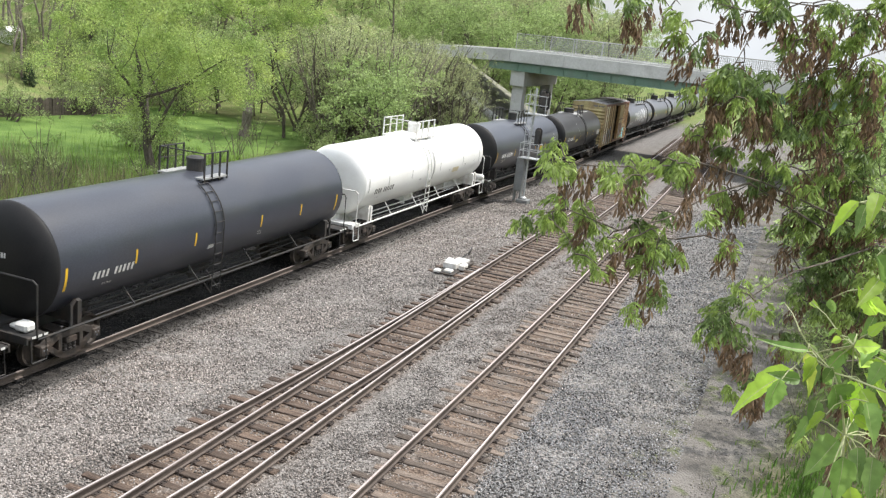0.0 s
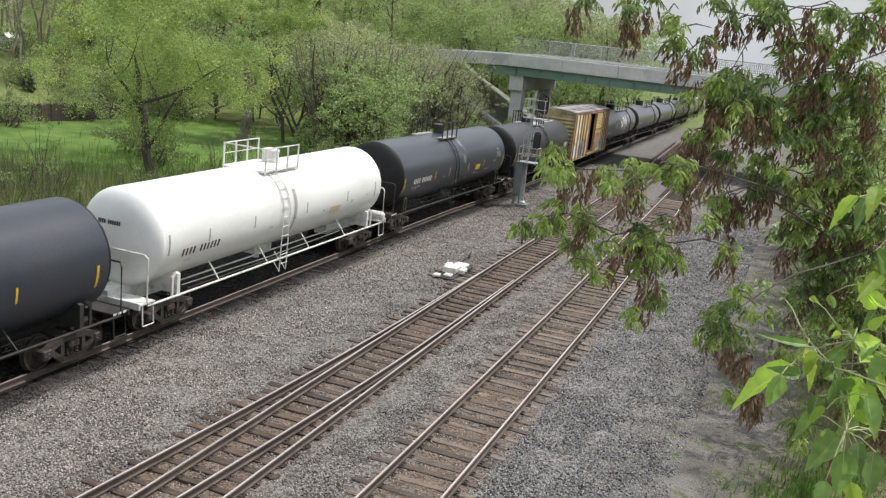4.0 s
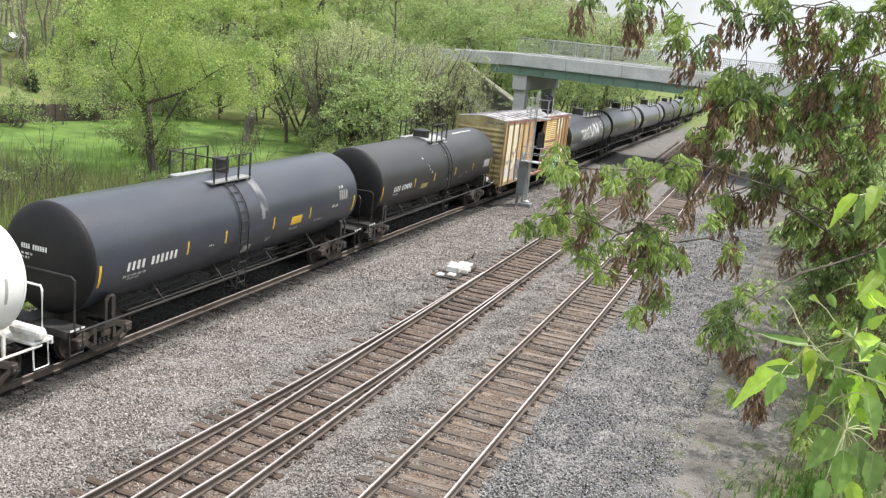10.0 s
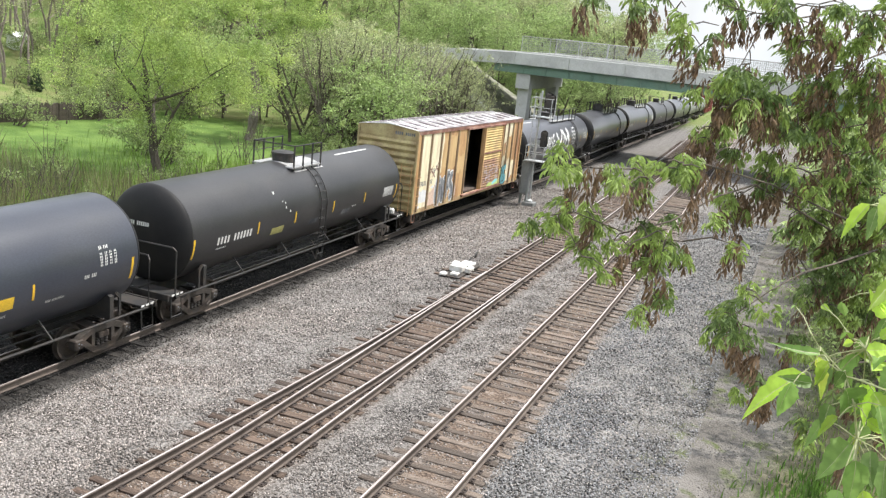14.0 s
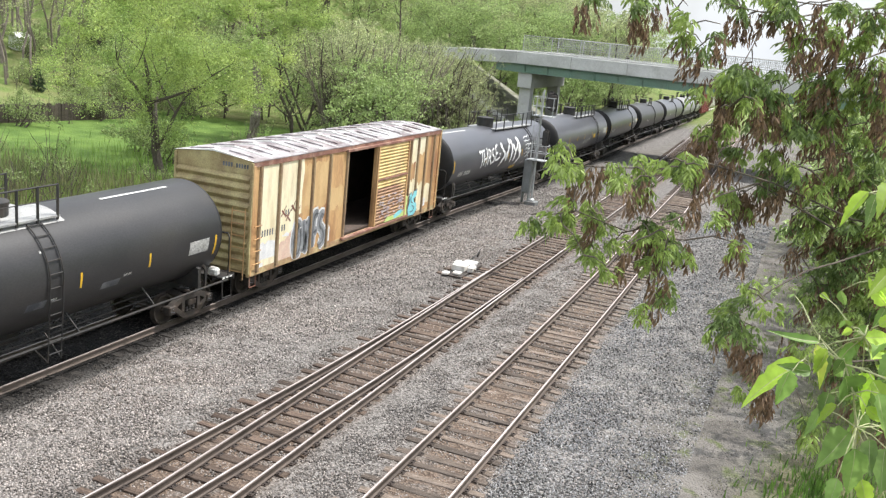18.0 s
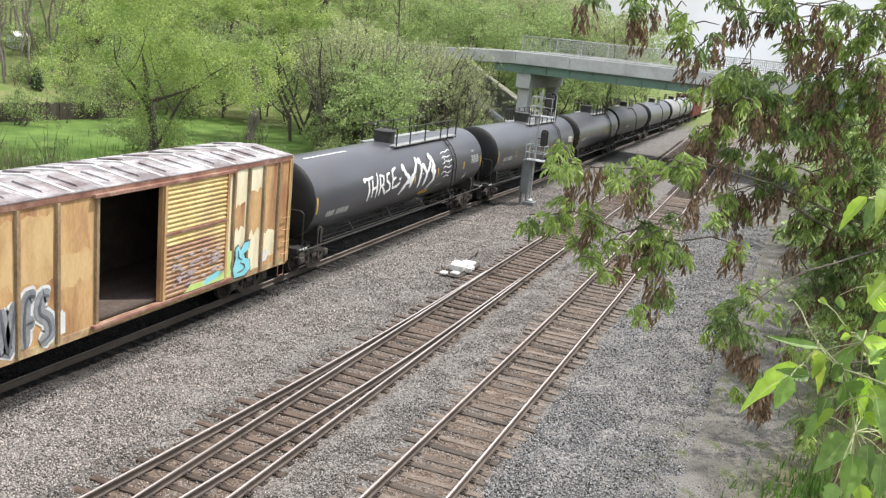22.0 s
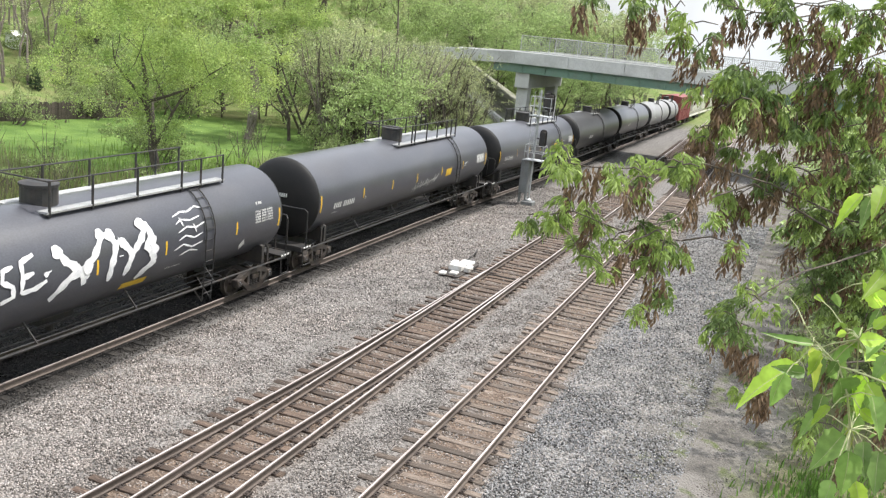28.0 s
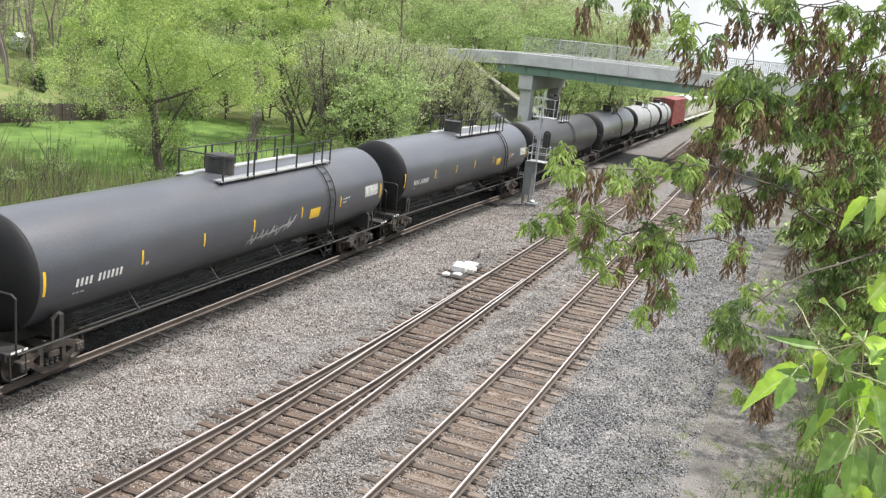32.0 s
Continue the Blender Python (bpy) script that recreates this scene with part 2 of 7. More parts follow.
def grade(y):
    """The line falls gently from a little before the bridge on."""
    y = np.asarray(y, float)
    d = np.maximum(y - 41, 0)
    return -0.023 * np.where(d < 6, d * d / 12, d - 3)


def bend(y):
    """Track 1 swings to the left beyond the signal."""
    y = np.asarray(y, float)
    d = np.maximum(y - 44, 0)
    return -np.where(d < 50, 0.0006 * d * d, 1.5 + 0.03 * (d - 50))


def smooth_line(nodes):
    """Gentle curve of x against y through a few nodes."""
    ys = np.arange(-20, 240, 1.0)
    xs = np.interp(ys, [n[0] for n in nodes], [n[1] for n in nodes])
    k = np.ones(9) / 9
    xs = np.convolve(np.pad(xs, 4, mode="reflect", reflect_type="odd"), k, "valid")
    return lambda y: np.interp(y, ys, xs) * (1 - grade(y) / 9.6)


main_left = smooth_line([(-20, -10.62), (13, -10.80), (21, -10.90), (28, -10.98), (36, -11.09), (57, -11.20), (75, -11.4), (240, -15.4)])
branch_left = smooth_line([(-20, -13.2), (0, -12.3), (14, -11.53), (17, -11.37), (21, -11.21), (25, -11.12), (28, -11.08), (33, -11.06), (36, -11.08), (57, -11.20)])
siding_left = smooth_line([(-20, -6.95), (15, -7.09), (25, -7.19), (35, -7.30), (44, -7.52), (68, -7.98), (240, -11.4)])
GAUGE = 1.51


def ramp(v, a, b):
    t = np.clip((np.asarray(v, float) - a) / (b - a), 0, 1)
    return t * t * (3 - 2 * t)


def height(x, y):
    """Lie of the land: level track bed, shallow ditch, lawn, wooded hill, bridge ramps."""
    x, y = np.asarray(x, float), np.asarray(y, float)
    z = -0.02 + grade(np.minimum(y, 170)) * ramp(x, -22.6, -20.4)
    z = z - 0.35 * ramp(-x, 20.5, 23) * (1 - ramp(-x, 26, 30))
    z = z + (5.6 * ramp(-x, 52, 80) + 10.4 * ramp(-x, 52, 92) * ramp(x + y, 6, 40)) * ramp(-x - .2 * y, 4, 30) + (6.4 * np.clip((-x - 22.4) / 12.6, 0, 1) - 1.6 * ramp(-x, 20.8, 22.8) * (1 - ramp(-x, 34.5, 37))) * ramp(y, 74, 82.5) * (1 - ramp(y, 97, 109))
    z = z + 14 * ramp(y, 150, 330) * ramp(-x - .22 * y, 4, 40) + 4 * ramp(-x, 26, 48) * ramp(y, 92, 125)
    z = z + .045 * (1 - ramp(np.abs(x + 17.6), .5, .9)) * (np.abs(y) < 60)      # dirt between the rails, raised to hide ties where the train's shade lies
    z = z - 0.28 * ramp(x, -3.6, -1.4) + 1.6 * ramp(x, 2.0, 6.5) + 7 * ramp(x, 7, 22)
    z = z + 6.0 * ramp(x, -2, 11) * ramp(y, 75, 86) * (1 - ramp(y, 95, 107))
    return z


def ground_material():
    m = bpy.data.materials.new("track_bed_and_grass")
    m.use_nodes = True
    n, l = m.node_tree.nodes, m.node_tree.links
    bsdf = n["Principled BSDF"]
    bsdf.inputs["Roughness"].default_value = 0.95
    bsdf.inputs["Specular IOR Level"].default_value = 0.2
    co = n.new("ShaderNodeTexCoord").outputs["Object"]

    def noise_of(sc, detail, a, b):
        t, r = n.new("ShaderNodeTexNoise"), n.new("ShaderNodeMapRange")
        t.inputs["Scale"].default_value, t.inputs["Detail"].default_value = sc, detail
        l.new(co, t.inputs["Vector"])
        l.new(t.outputs["Fac"], r.inputs["Value"])
        r.inputs["From Min"].default_value, r.inputs["From Max"].default_value = a, b
        return r.outputs["Result"]

    def mix(fac, a, b, kind="MIX"):
        x = n.new("ShaderNodeMix")
        x.data_type, x.blend_type = "RGBA", kind
        for sock, v in ((x.inputs[0], fac), (x.inputs[6], a), (x.inputs[7], b)):
            if isinstance(v, (int, float)):
                sock.default_value = v
            elif isinstance(v, tuple):
                sock.default_value = (*v, 1)
            else:
                l.new(v, sock)
        return x.outputs[2]

    vor = n.new("ShaderNodeTexVoronoi")
    vor.inputs["Scale"].default_value = 17.0
    l.new(co, vor.inputs["Vector"])
    cell = n.new("ShaderNodeSeparateColor")
    l.new(vor.outputs["Color"], cell.inputs[0])
    stone = mix(cell.outputs[0], (0.055, 0.051, 0.048), (0.295, 0.277, 0.262))
    stone = mix(noise_of(0.35, 3, 0.55, 1.0), stone, (0.20, 0.19, 0.18))
    sand = mix(noise_of(0.8, 5, 0.4, 0.6), (0.122, 0.112, 0.102), (0.195, 0.181, 0.167))
    grass = mix(noise_of(0.5, 6, 0.35, 0.65), (0.085, 0.150, 0.034), (0.150, 0.235, 0.056))
    rough_grass = mix(noise_of(0.9, 6, 0.35, 0.65), (0.09, 0.115, 0.038), (0.17, 0.155, 0.085))
    floor_of_wood = mix(noise_of(0.7, 6, 0.35, 0.65), (0.12, 0.19, 0.045), (0.21, 0.22, 0.095))
    zone = n.new("ShaderNodeAttribute")
    zone.attribute_name = "zone"
    sep = n.new("ShaderNodeSeparateColor")
    l.new(zone.outputs["Color"], sep.inputs[0])
    weed = n.new("ShaderNodeMath")
    weed.operation = "MULTIPLY"
    l.new(noise_of(1.6, 6, 0.56, 0.68), weed.inputs[0])
    l.new(sep.outputs[0], weed.inputs[1])
    sand = mix(weed.outputs[0], sand, (0.10, 0.115, 0.052))
    col = mix(sep.outputs[0], stone, sand)
    col = mix(sep.outputs[1], col, rough_grass)
    lawn = n.new("ShaderNodeAttribute")
    lawn.attribute_name = "lawn"
    ls = n.new("ShaderNodeSeparateColor")
    l.new(lawn.outputs["Color"], ls.inputs[0])
    col = mix(ls.outputs[0], col, grass)
    dirt = n.new("ShaderNodeMath")
    dirt.operation = "MULTIPLY"
    l.new(noise_of(1.3, 5, 0.22, 0.5), dirt.inputs[0])
    l.new(ls.outputs[1], dirt.inputs[1])
    col = mix(dirt.outputs[0], col, mix(cell.outputs[1], (0.085, 0.062, 0.048), (0.205, 0.155, 0.122)))
    # oily dirt and the train's shade, both painted into the ground colour
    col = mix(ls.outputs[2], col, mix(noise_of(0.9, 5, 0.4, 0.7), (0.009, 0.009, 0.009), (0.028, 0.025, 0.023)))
    col = mix(sep.outputs[2], col, floor_of_wood)
    l.new(col, bsdf.inputs["Base Color"])
    b = n.new("ShaderNodeBump")
    b.inputs["Strength"].default_value, b.inputs["Distance"].default_value = 0.9, 0.05
    l.new(vor.outputs["Distance"], b.inputs["Height"])
    l.new(b.outputs["Normal"], bsdf.inputs["Normal"])
    return m


def build_ground():
    xs = np.concatenate([[-3000, -1200, -500, -300], np.arange(-200, -60, 8), np.arange(-60, -24, 1.5), np.arange(-24, 6, 0.5), np.arange(6, 30, 2), [40, 80, 200, 600, 1500, 3000]])
    ys = np.concatenate([[-3000, -900, -300, -100, -40, -15, 0, 6], np.arange(9, 70, 0.5), np.arange(70, 140, 2.0), np.arange(140, 400, 12), [500, 900, 1800, 3500]])
    gx, gy = np.meshgrid(xs, ys)
    rng = np.random.RandomState(3)
    gz = height(gx, gy) + rng.uniform(-0.025, 0.025, gx.shape) * (np.abs(gx) < 30)
    gz[(np.abs(gx) > 400) | (gy > 450) | (gy < -60)] = np.minimum(gz, 20)[(np.abs(gx) > 400) | (gy > 450) | (gy < -60)]
    gz -= .018 * np.maximum(gy - 300, 0)                     # the land falls away beyond the woods
    nx, ny = len(xs), len(ys)
    verts = np.stack([gx.ravel(), gy.ravel(), gz.ravel()], 1).tolist()
    faces = [(j * nx + i, j * nx + i + 1, (j + 1) * nx + i + 1, (j + 1) * nx + i) for j in range(ny - 1) for i in range(nx - 1)]
    me = mesh_of("ground", verts, faces, ground_material(), True)
    x, y = gx.ravel(), gy.ravel()
    wob = 0.6 * np.sin(y * 0.35) + 0.4 * np.sin(y * 0.9 + 1)
    sandy = np.maximum(ramp(x + 0.5 * wob, -3.4, -1.6), 0.55 * ramp(-x, 12.6, 13.6) * (1 - ramp(-x, 15.5, 16.3)) * ramp(y, 38, 52))
    rough_zone = ramp(-x + 0.6 * wob, 20.4, 22.5) + 0.9 * ramp(x + wob, 0.2, 2.0)
    wood = np.clip(ramp(-x, 52, 58) + ramp(y + 0.4 * x, 46, 54) * ramp(-x, 24, 28) + ramp(x, 5, 8) + ramp(y, 140, 170), 0, 1)
    lawn = ramp(-x, 31, 33.5) * (1 - ramp(-x, 51, 53)) * (1 - ramp(y, 64, 67)) * ramp(y, 14, 20)
    wood = wood * (1 - lawn)
    bed = np.zeros(len(x))
    for line in (main_left, branch_left, siding_left):
        off = np.abs(x - line(np.clip(y, -19, 239)) - GAUGE / 2)
        bed = np.maximum(bed, (1 - ramp(off, .75, 1.25)) * (y > -20) * (y < 240))
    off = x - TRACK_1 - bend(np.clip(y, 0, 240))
    # mask of the band darkened for oily dirt and shade along track 1
    oil_shade = 1 - ramp(np.where(off > 0, off, -.45 * off) + .15 * wob, 1.15, 2.0)
    for name, cols in (("zone", (sandy, rough_zone, wood)), ("lawn", (lawn, bed, oil_shade))):
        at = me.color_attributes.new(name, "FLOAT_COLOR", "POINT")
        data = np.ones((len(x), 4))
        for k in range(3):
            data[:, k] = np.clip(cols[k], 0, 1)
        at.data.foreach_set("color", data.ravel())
    return tagged(new("ground", me), "grey ballast track bed with sandy verge, lawn and woods", "ground", kind="structure")


build_ground()


# ---- tracks ----
def rail_between(name, line, y0, y1, parent, step=2.0, head="rail_top"):
    """One rail: foot, web and head, following a line of x against y."""
    ys = np.arange(y0, y1 + 0.01, step)
    prof = [(-0.055, 0.02), (0.055, 0.02), (0.055, 0.035), (0.012, 0.05), (0.012, 0.15), (0.036, 0.16), (0.036, 0.190), (0.018, RT - .001), (-0.026, RT), (-0.036, 0.192), (-0.036, 0.16), (-0.012, 0.15), (-0.012, 0.05), (-0.055, 0.035)]
    k = len(prof)
    verts, faces, tops = [], [], []
    for i, y in enumerate(ys):
        x, z = float(line(y)), float(grade(y))
        verts += [(x + a, float(y), b + z) for a, b in prof]
        if i:
            for j in range(k):
                a, b = (i - 1) * k + j, (i - 1) * k + (j + 1) % k
                faces.append((a, b, b + k, a + k))
                tops.append(j == 7)
    faces += [tuple(range(k))[::-1], tuple(range(len(verts) - k, len(verts)))]
    me = mesh_of(name, verts, faces, M["rail_side"])
    me.materials.append(M[head])
    for p, t in zip(me.polygons, tops):
        p.material_index = int(t)
    return share(name, me, parent)


def tie_mesh(name, length, width=0.23, seed=0, paint="tie"):
    rng = random.Random(seed)
    bm = B()
    box(bm, -length / 2, -width / 2, -0.10, length / 2, width / 2, 0.022, 0.012)
    for v in bm.verts:
        v.co.x += rng.uniform(-0.03, 0.03)
        v.co.y += rng.uniform(-0.012, 0.012)
        v.co.z += rng.uniform(-0.008, 0.008)
    me = bpy.data.meshes.new(name)
    bm.to_mesh(me)
    bm.free()
    me.materials.append(M[paint])
    return me


def lay_ties(track, centre, y0, y1, step, length, seed, near=(9, 72), rails=None, paint="tie"):
    """Ties as single pieces where they show, one joined mesh farther off."""
    rng = random.Random(seed)
    metas = {}
    far_v, far_f = [], []
    bm = B()
    box(bm, -.16, -.09, .0, .16, .09, .034)
    for sx, sy in ((-.11, -.05), (.11, .05), (.11, -.05), (-.11, .05)):
        box(bm, sx - .02, sy - .015, .03, sx + .02, sy + .015, .055)
    plate_mesh = bpy.data.meshes.new("tie_plate")
    bm.to_mesh(plate_mesh)
    bm.free()
    plate_mesh.materials.append(M["tie_plate"])
    y, sunk = y0, .024 if paint == "oily_shaded_tie" else 0.0      # sunk so that few ties show in the shade under the train
    while y < y1:
        ln = round(length(y) if callable(length) else length, 1)
        cx = float(centre(y))
        dx, dy, turn = rng.uniform(-0.17, 0.17), rng.uniform(-0.05, 0.05), rng.uniform(-1.6, 1.6)
        low = rng.uniform(-0.024, 0.008) + float(grade(y)) - sunk
        if near[0] <= y <= near[1]:
            key = (round(ln + rng.choice((-.15, 0, .1)), 2), rng.randrange(2))
            if key not in metas:
                metas[key] = tie_mesh("tie", key[0], rng.uniform(0.18, 0.24), seed + len(metas), paint)
            share("tie", metas[key], track, pose(cx + dx, y + dy, low, 0, 0, turn))
            if rails and y < 46:
                for rail in rails(y):
                    share("tie_plate", plate_mesh, track, pose(float(rail), y + dy, low, 0, 0, turn))
        else:
            b = len(far_v)
            h, g = ln / 2, float(grade(y))
            far_v += [(cx + a * h, y + b * .11, g + c) for a, b, c in ((-1, -1, -.1), (1, -1, -.1), (1, 1, -.1), (-1, 1, -.1), (-1, -1, .03), (1, -1, .03), (1, 1, .03), (-1, 1, .03))]
            far_f += [tuple(b + i for i in f) for f in ((4, 5, 6, 7), (0, 1, 5, 4), (1, 2, 6, 5), (2, 3, 7, 6), (3, 0, 4, 7))]
        y += step * rng.uniform(0.96, 1.04)
    if far_v:
        tagged(share("far_ties", mesh_of("far_ties", far_v, far_f, M[paint]), track), kind="stuff")


def build_tracks():
    t1 = thing("track_1", "railway track with rusty rails under the tank train", "railway track", kind="structure")
    for s in (-1, 1):
        rail_between("rail", lambda y: TRACK_1 + bend(y) + s * 0.755, -15, 230, t1, 5, "grimy_rail_top")
    t2 = thing("track_2", "railway turnout with paired rusty rails on brown ties", "railway track", kind="structure")
    rail_between("rail", main_left, -15, 230, t2)
    rail_between("rail", lambda y: main_left(y) + GAUGE, -15, 230, t2)
    rail_between("switch_rail", lambda y: branch_left(y) - 0.02 * ramp(y, 24, 32), -15, 34, t2, 1)
    rail_between("switch_rail", lambda y: branch_left(y) + GAUGE - 0.075 * ramp(y, 22, 31), -15, 34, t2, 1)
    t3 = thing("track_3", "siding track with dull brown rails and split ties", "railway track", kind="structure")
    rail_between("rail", siding_left, -15, 230, t3, 2.0, "dull_rail_top")
    rail_between("rail", lambda y: siding_left(y) + GAUGE, -15, 230, t3, 2.0, "dull_rail_top")
    return t1, t2, t3


track_1, track_2, track_3 = build_tracks()


# ---- bridge over the tracks ----
def build_bridge():
    y0, y1 = 74.0, 85.0
    br = thing("road_bridge", "concrete road bridge with green girders and mesh fence", "bridge")
    bm = B()
    box(bm, -33, y0 + 0.42, 6.79 + RT, 10, y1 - 0.42, 7.0 + RT)
    part("deck", bm, M["concrete"], br)
    for yy in (y0, y1 - 0.4):
        x = -33.0
        while x < 10:
            bm = B()
            box(bm, x + 0.012, yy, 6.82 + RT, min(x + 4.6, 10) - 0.012, yy + 0.4, 7.80 + RT, 0.02)
            for v in bm.verts:                       # the approach falls away past the end of the span
                v.co.z -= .045 * max(-23.2 - v.co.x, 0)
            part("parapet_panel", bm, M["concrete"], br)
            x += 4.6
    for k in range(5):
        yy = y0 + 0.12 + k * (y1 - y0 - 0.64) / 4
        bm = B()
        box(bm, -25.6, yy, 6.93, 9.5, yy + 0.40, 6.98)
        box(bm, -25.6, yy + 0.18, 6.15 + RT, 9.5, yy + 0.22, 6.93)
        box(bm, -25.6, yy, 6.10 + RT, 9.5, yy + 0.40, 6.15 + RT)
        for i in range(18):
            box(bm, -25 + i * 1.95, yy + 0.02, 6.15 + RT, -24.985 + i * 1.95, yy + 0.18, 6.93)
        part("girder", bm, M["girder"], br, "green painted steel girder")
    return br


bridge = build_bridge()


def full_size(ob, k=1.13, drop=-1.254):
    """The bridge is drawn at 1 to 1.13; brings a piece of it to its true size and level."""
    ob.location = ob.location * k + Vector((0, 0, drop))
    for child in ob.children:
        child.data.transform(Matrix.Scale(k, 4))


full_size(bridge)


def bridge_pier(x):
    p = thing("bridge_pier", "grey concrete bridge pier with two square columns", "bridge pier", (x, 74.6, 0))
    bm = B()
    box(bm, -0.6, -0.3, 4.85 + RT, 0.6, 10.2, 6.10 + RT, 0.03)
    part("cap_beam", bm, M["concrete"], p)
    for yy in (0.1, 8.6):
        bm = B()
        box(bm, -0.48, yy, -1.4, 0.48, yy + 1.0, 4.85 + RT, 0.03)
        part("column", bm, M["concrete"], p)
    return p


full_size(bridge_pier(-23.0))


# ---- trees ----
def leaf_cloud(rng, blobs, count, size, flat=0.75, per=34, tuft=0.30):
    """Leaves in small tufts, the tufts spread through the outer part of overlapping blobs."""
    w = np.array([b[3] ** 2 for b in blobs])
    tufts = max(count // per, 1)
    pick = rng.choice(len(blobs), tufts, p=w / w.sum())
    c = np.array([b[:3] for b in blobs])[pick]
    r = np.array([b[3] for b in blobs])[pick]
    d = rng.normal(size=(tufts, 3))
    d /= np.linalg.norm(d, axis=1)[:, None]
    rad = r * rng.uniform(0.15, 1.0, tufts) ** 0.5
    c = c + d * rad[:, None] * np.array([1, 1, flat])
    own = rng.randint(0, tufts, count)
    spread = tuft * rng.uniform(0.4, 1.15, tufts)
    p = c[own] + rng.normal(size=(count, 3)) * spread[own][:, None] * np.array([1, 1, .75])
    u = rng.normal(size=(count, 3)) + np.array([0, 0, -.3])
    u /= np.linalg.norm(u, axis=1)[:, None]
    v = np.cross(u, rng.normal(size=(count, 3)))
    v /= np.linalg.norm(v, axis=1)[:, None]
    s = size * rng.uniform(0.55, 1.35, count)[:, None]
    verts = np.stack([p - u * s, p + v * s * 0.5, p + u * s, p - v * s * 0.5], 1).reshape(-1, 3)
    faces = np.arange(count * 4).reshape(-1, 4)
    return verts.tolist(), faces.tolist()


def limb(bm, rng, p, way, length, r, depth, tips, spread=0.6, up=0.12):
    pts, rad = [p.copy()], [r]
    n = 4
    for i in range(n):
        way = (way + Vector((rng.gauss(0, 0.16), rng.gauss(0, 0.16), rng.gauss(up * 0.5, 0.08)))).normalized()
        p = p + way * length / n
        pts.append(p.copy())
        rad.append(r * (1 - 0.82 * (i + 1) / n))
    tube(bm, pts, rad, 6 if r > 0.08 else 4)
    if depth == 0:
        tips.append((p, length))
        return
    for k in range(3 if depth > 1 else 2):
        q = pts[2 + k % 3]
        side = Vector((rng.gauss(0, 1), rng.gauss(0, 1), rng.gauss(0.25, 0.4))).normalized()
        limb(bm, rng, q, (way * (1 - spread) + side * spread).normalized(), length * rng.uniform(0.55, 0.8), rad[2 + k % 3] * 0.65, depth - 1, tips, spread, up)
    tips.append((p, length))


def make_tree(name, label, seed, tall, trunk_r, crown_r, leaves, size, leaf_mat, fork=0.3, lean=(0, 0), depth=2, airy=0.5, stems=1, group="", tuft=0.3, low=0, per=34, bark="bark"):
    """Tree: tapered trunk with limbs, and a crown of leaf clumps gathered round the branch tips."""
    rng, nr = random.Random(seed), np.random.RandomState(seed)
    t = thing(name, label, "tree", group=group)
    bm = B()
    tips = []
    for s in range(stems):
        base = Vector((rng.uniform(-.5, .5), rng.uniform(-.5, .5), 0)) if stems > 1 else Vector((0, 0, 0))
        pts, rad, p = [base + Vector((0, 0, -0.4))], [trunk_r * 1.35], base.copy()
        n = 5
        dx, dy = lean if stems == 1 else (rng.uniform(-.28, .28), rng.uniform(-.28, .28))
        for i in range(n):
            pts.append(p.copy())
            rad.append(trunk_r * (1 - 0.55 * i / n))
            p = p + Vector((dx * tall / n + rng.gauss(0, .02 * tall), dy * tall / n + rng.gauss(0, .02 * tall), tall * 0.62 / n))
        pts.append(p.copy())
        rad.append(trunk_r * 0.12)
        tube(bm, pts, rad, 8)
        for k in range(5 if stems == 1 else 3):
            f = fork + (1 - fork) * (k + 0.5) / 5
            j = min(int(f * n) + 1, n)
            a = 2.4 * k + rng.uniform(-.4, .4)
            limb(bm, rng, pts[j], Vector((math.cos(a), math.sin(a), rng.uniform(0.35, 0.9))).normalized(), crown_r * rng.uniform(0.75, 1.1), rad[j] * 0.6, depth, tips)
        tips.append((p, crown_r * 0.6))
    part("trunk", bm, M[bark], t)
    blobs = [(q.x, q.y, q.z, max(ln * airy, 0.35) * rng.uniform(0.7, 1.2)) for q, ln in tips]
    for k in range(low):                                           # growth round the fork and down the trunk
        blobs.append((rng.gauss(0, 1.5), rng.gauss(0, 1.5), tall * (.24 + .035 * k), rng.uniform(.8, 1.5)))
    v, f = leaf_cloud(nr, blobs, leaves, size, per=per, tuft=tuft)
    share("crown", mesh_of("crown", v, f, M[leaf_mat]), t)
    return t


def plant(kinds, spots, seed):
    rng = random.Random(seed)
    used = set()
    for x, y, k in spots:
        ob = kinds[k]
        m = pose(x, y, float(height(x, y)) - 0.1, rng.uniform(-3, 3), rng.uniform(-3, 3), rng.uniform(0, 360))
        if k not in used:
            used.add(k)
            ob.matrix_basis = m
        else:
            copy_thing(ob, m)


def scatter(rng, count, x0, x1, y0, y1, gap, kinds, keep=lambda x, y: True):
    """Random spots in a field with a least distance between them."""
    got = []
    for i in range(count * 12):
        x, y = rng.uniform(x0, x1), rng.uniform(y0, y1)
        if keep(x, y) and all((x - a) ** 2 + (y - b) ** 2 > gap * gap for a, b, _ in got):
            got.append((x, y, rng.choice(kinds)))
            if len(got) == count:
                break
    return got


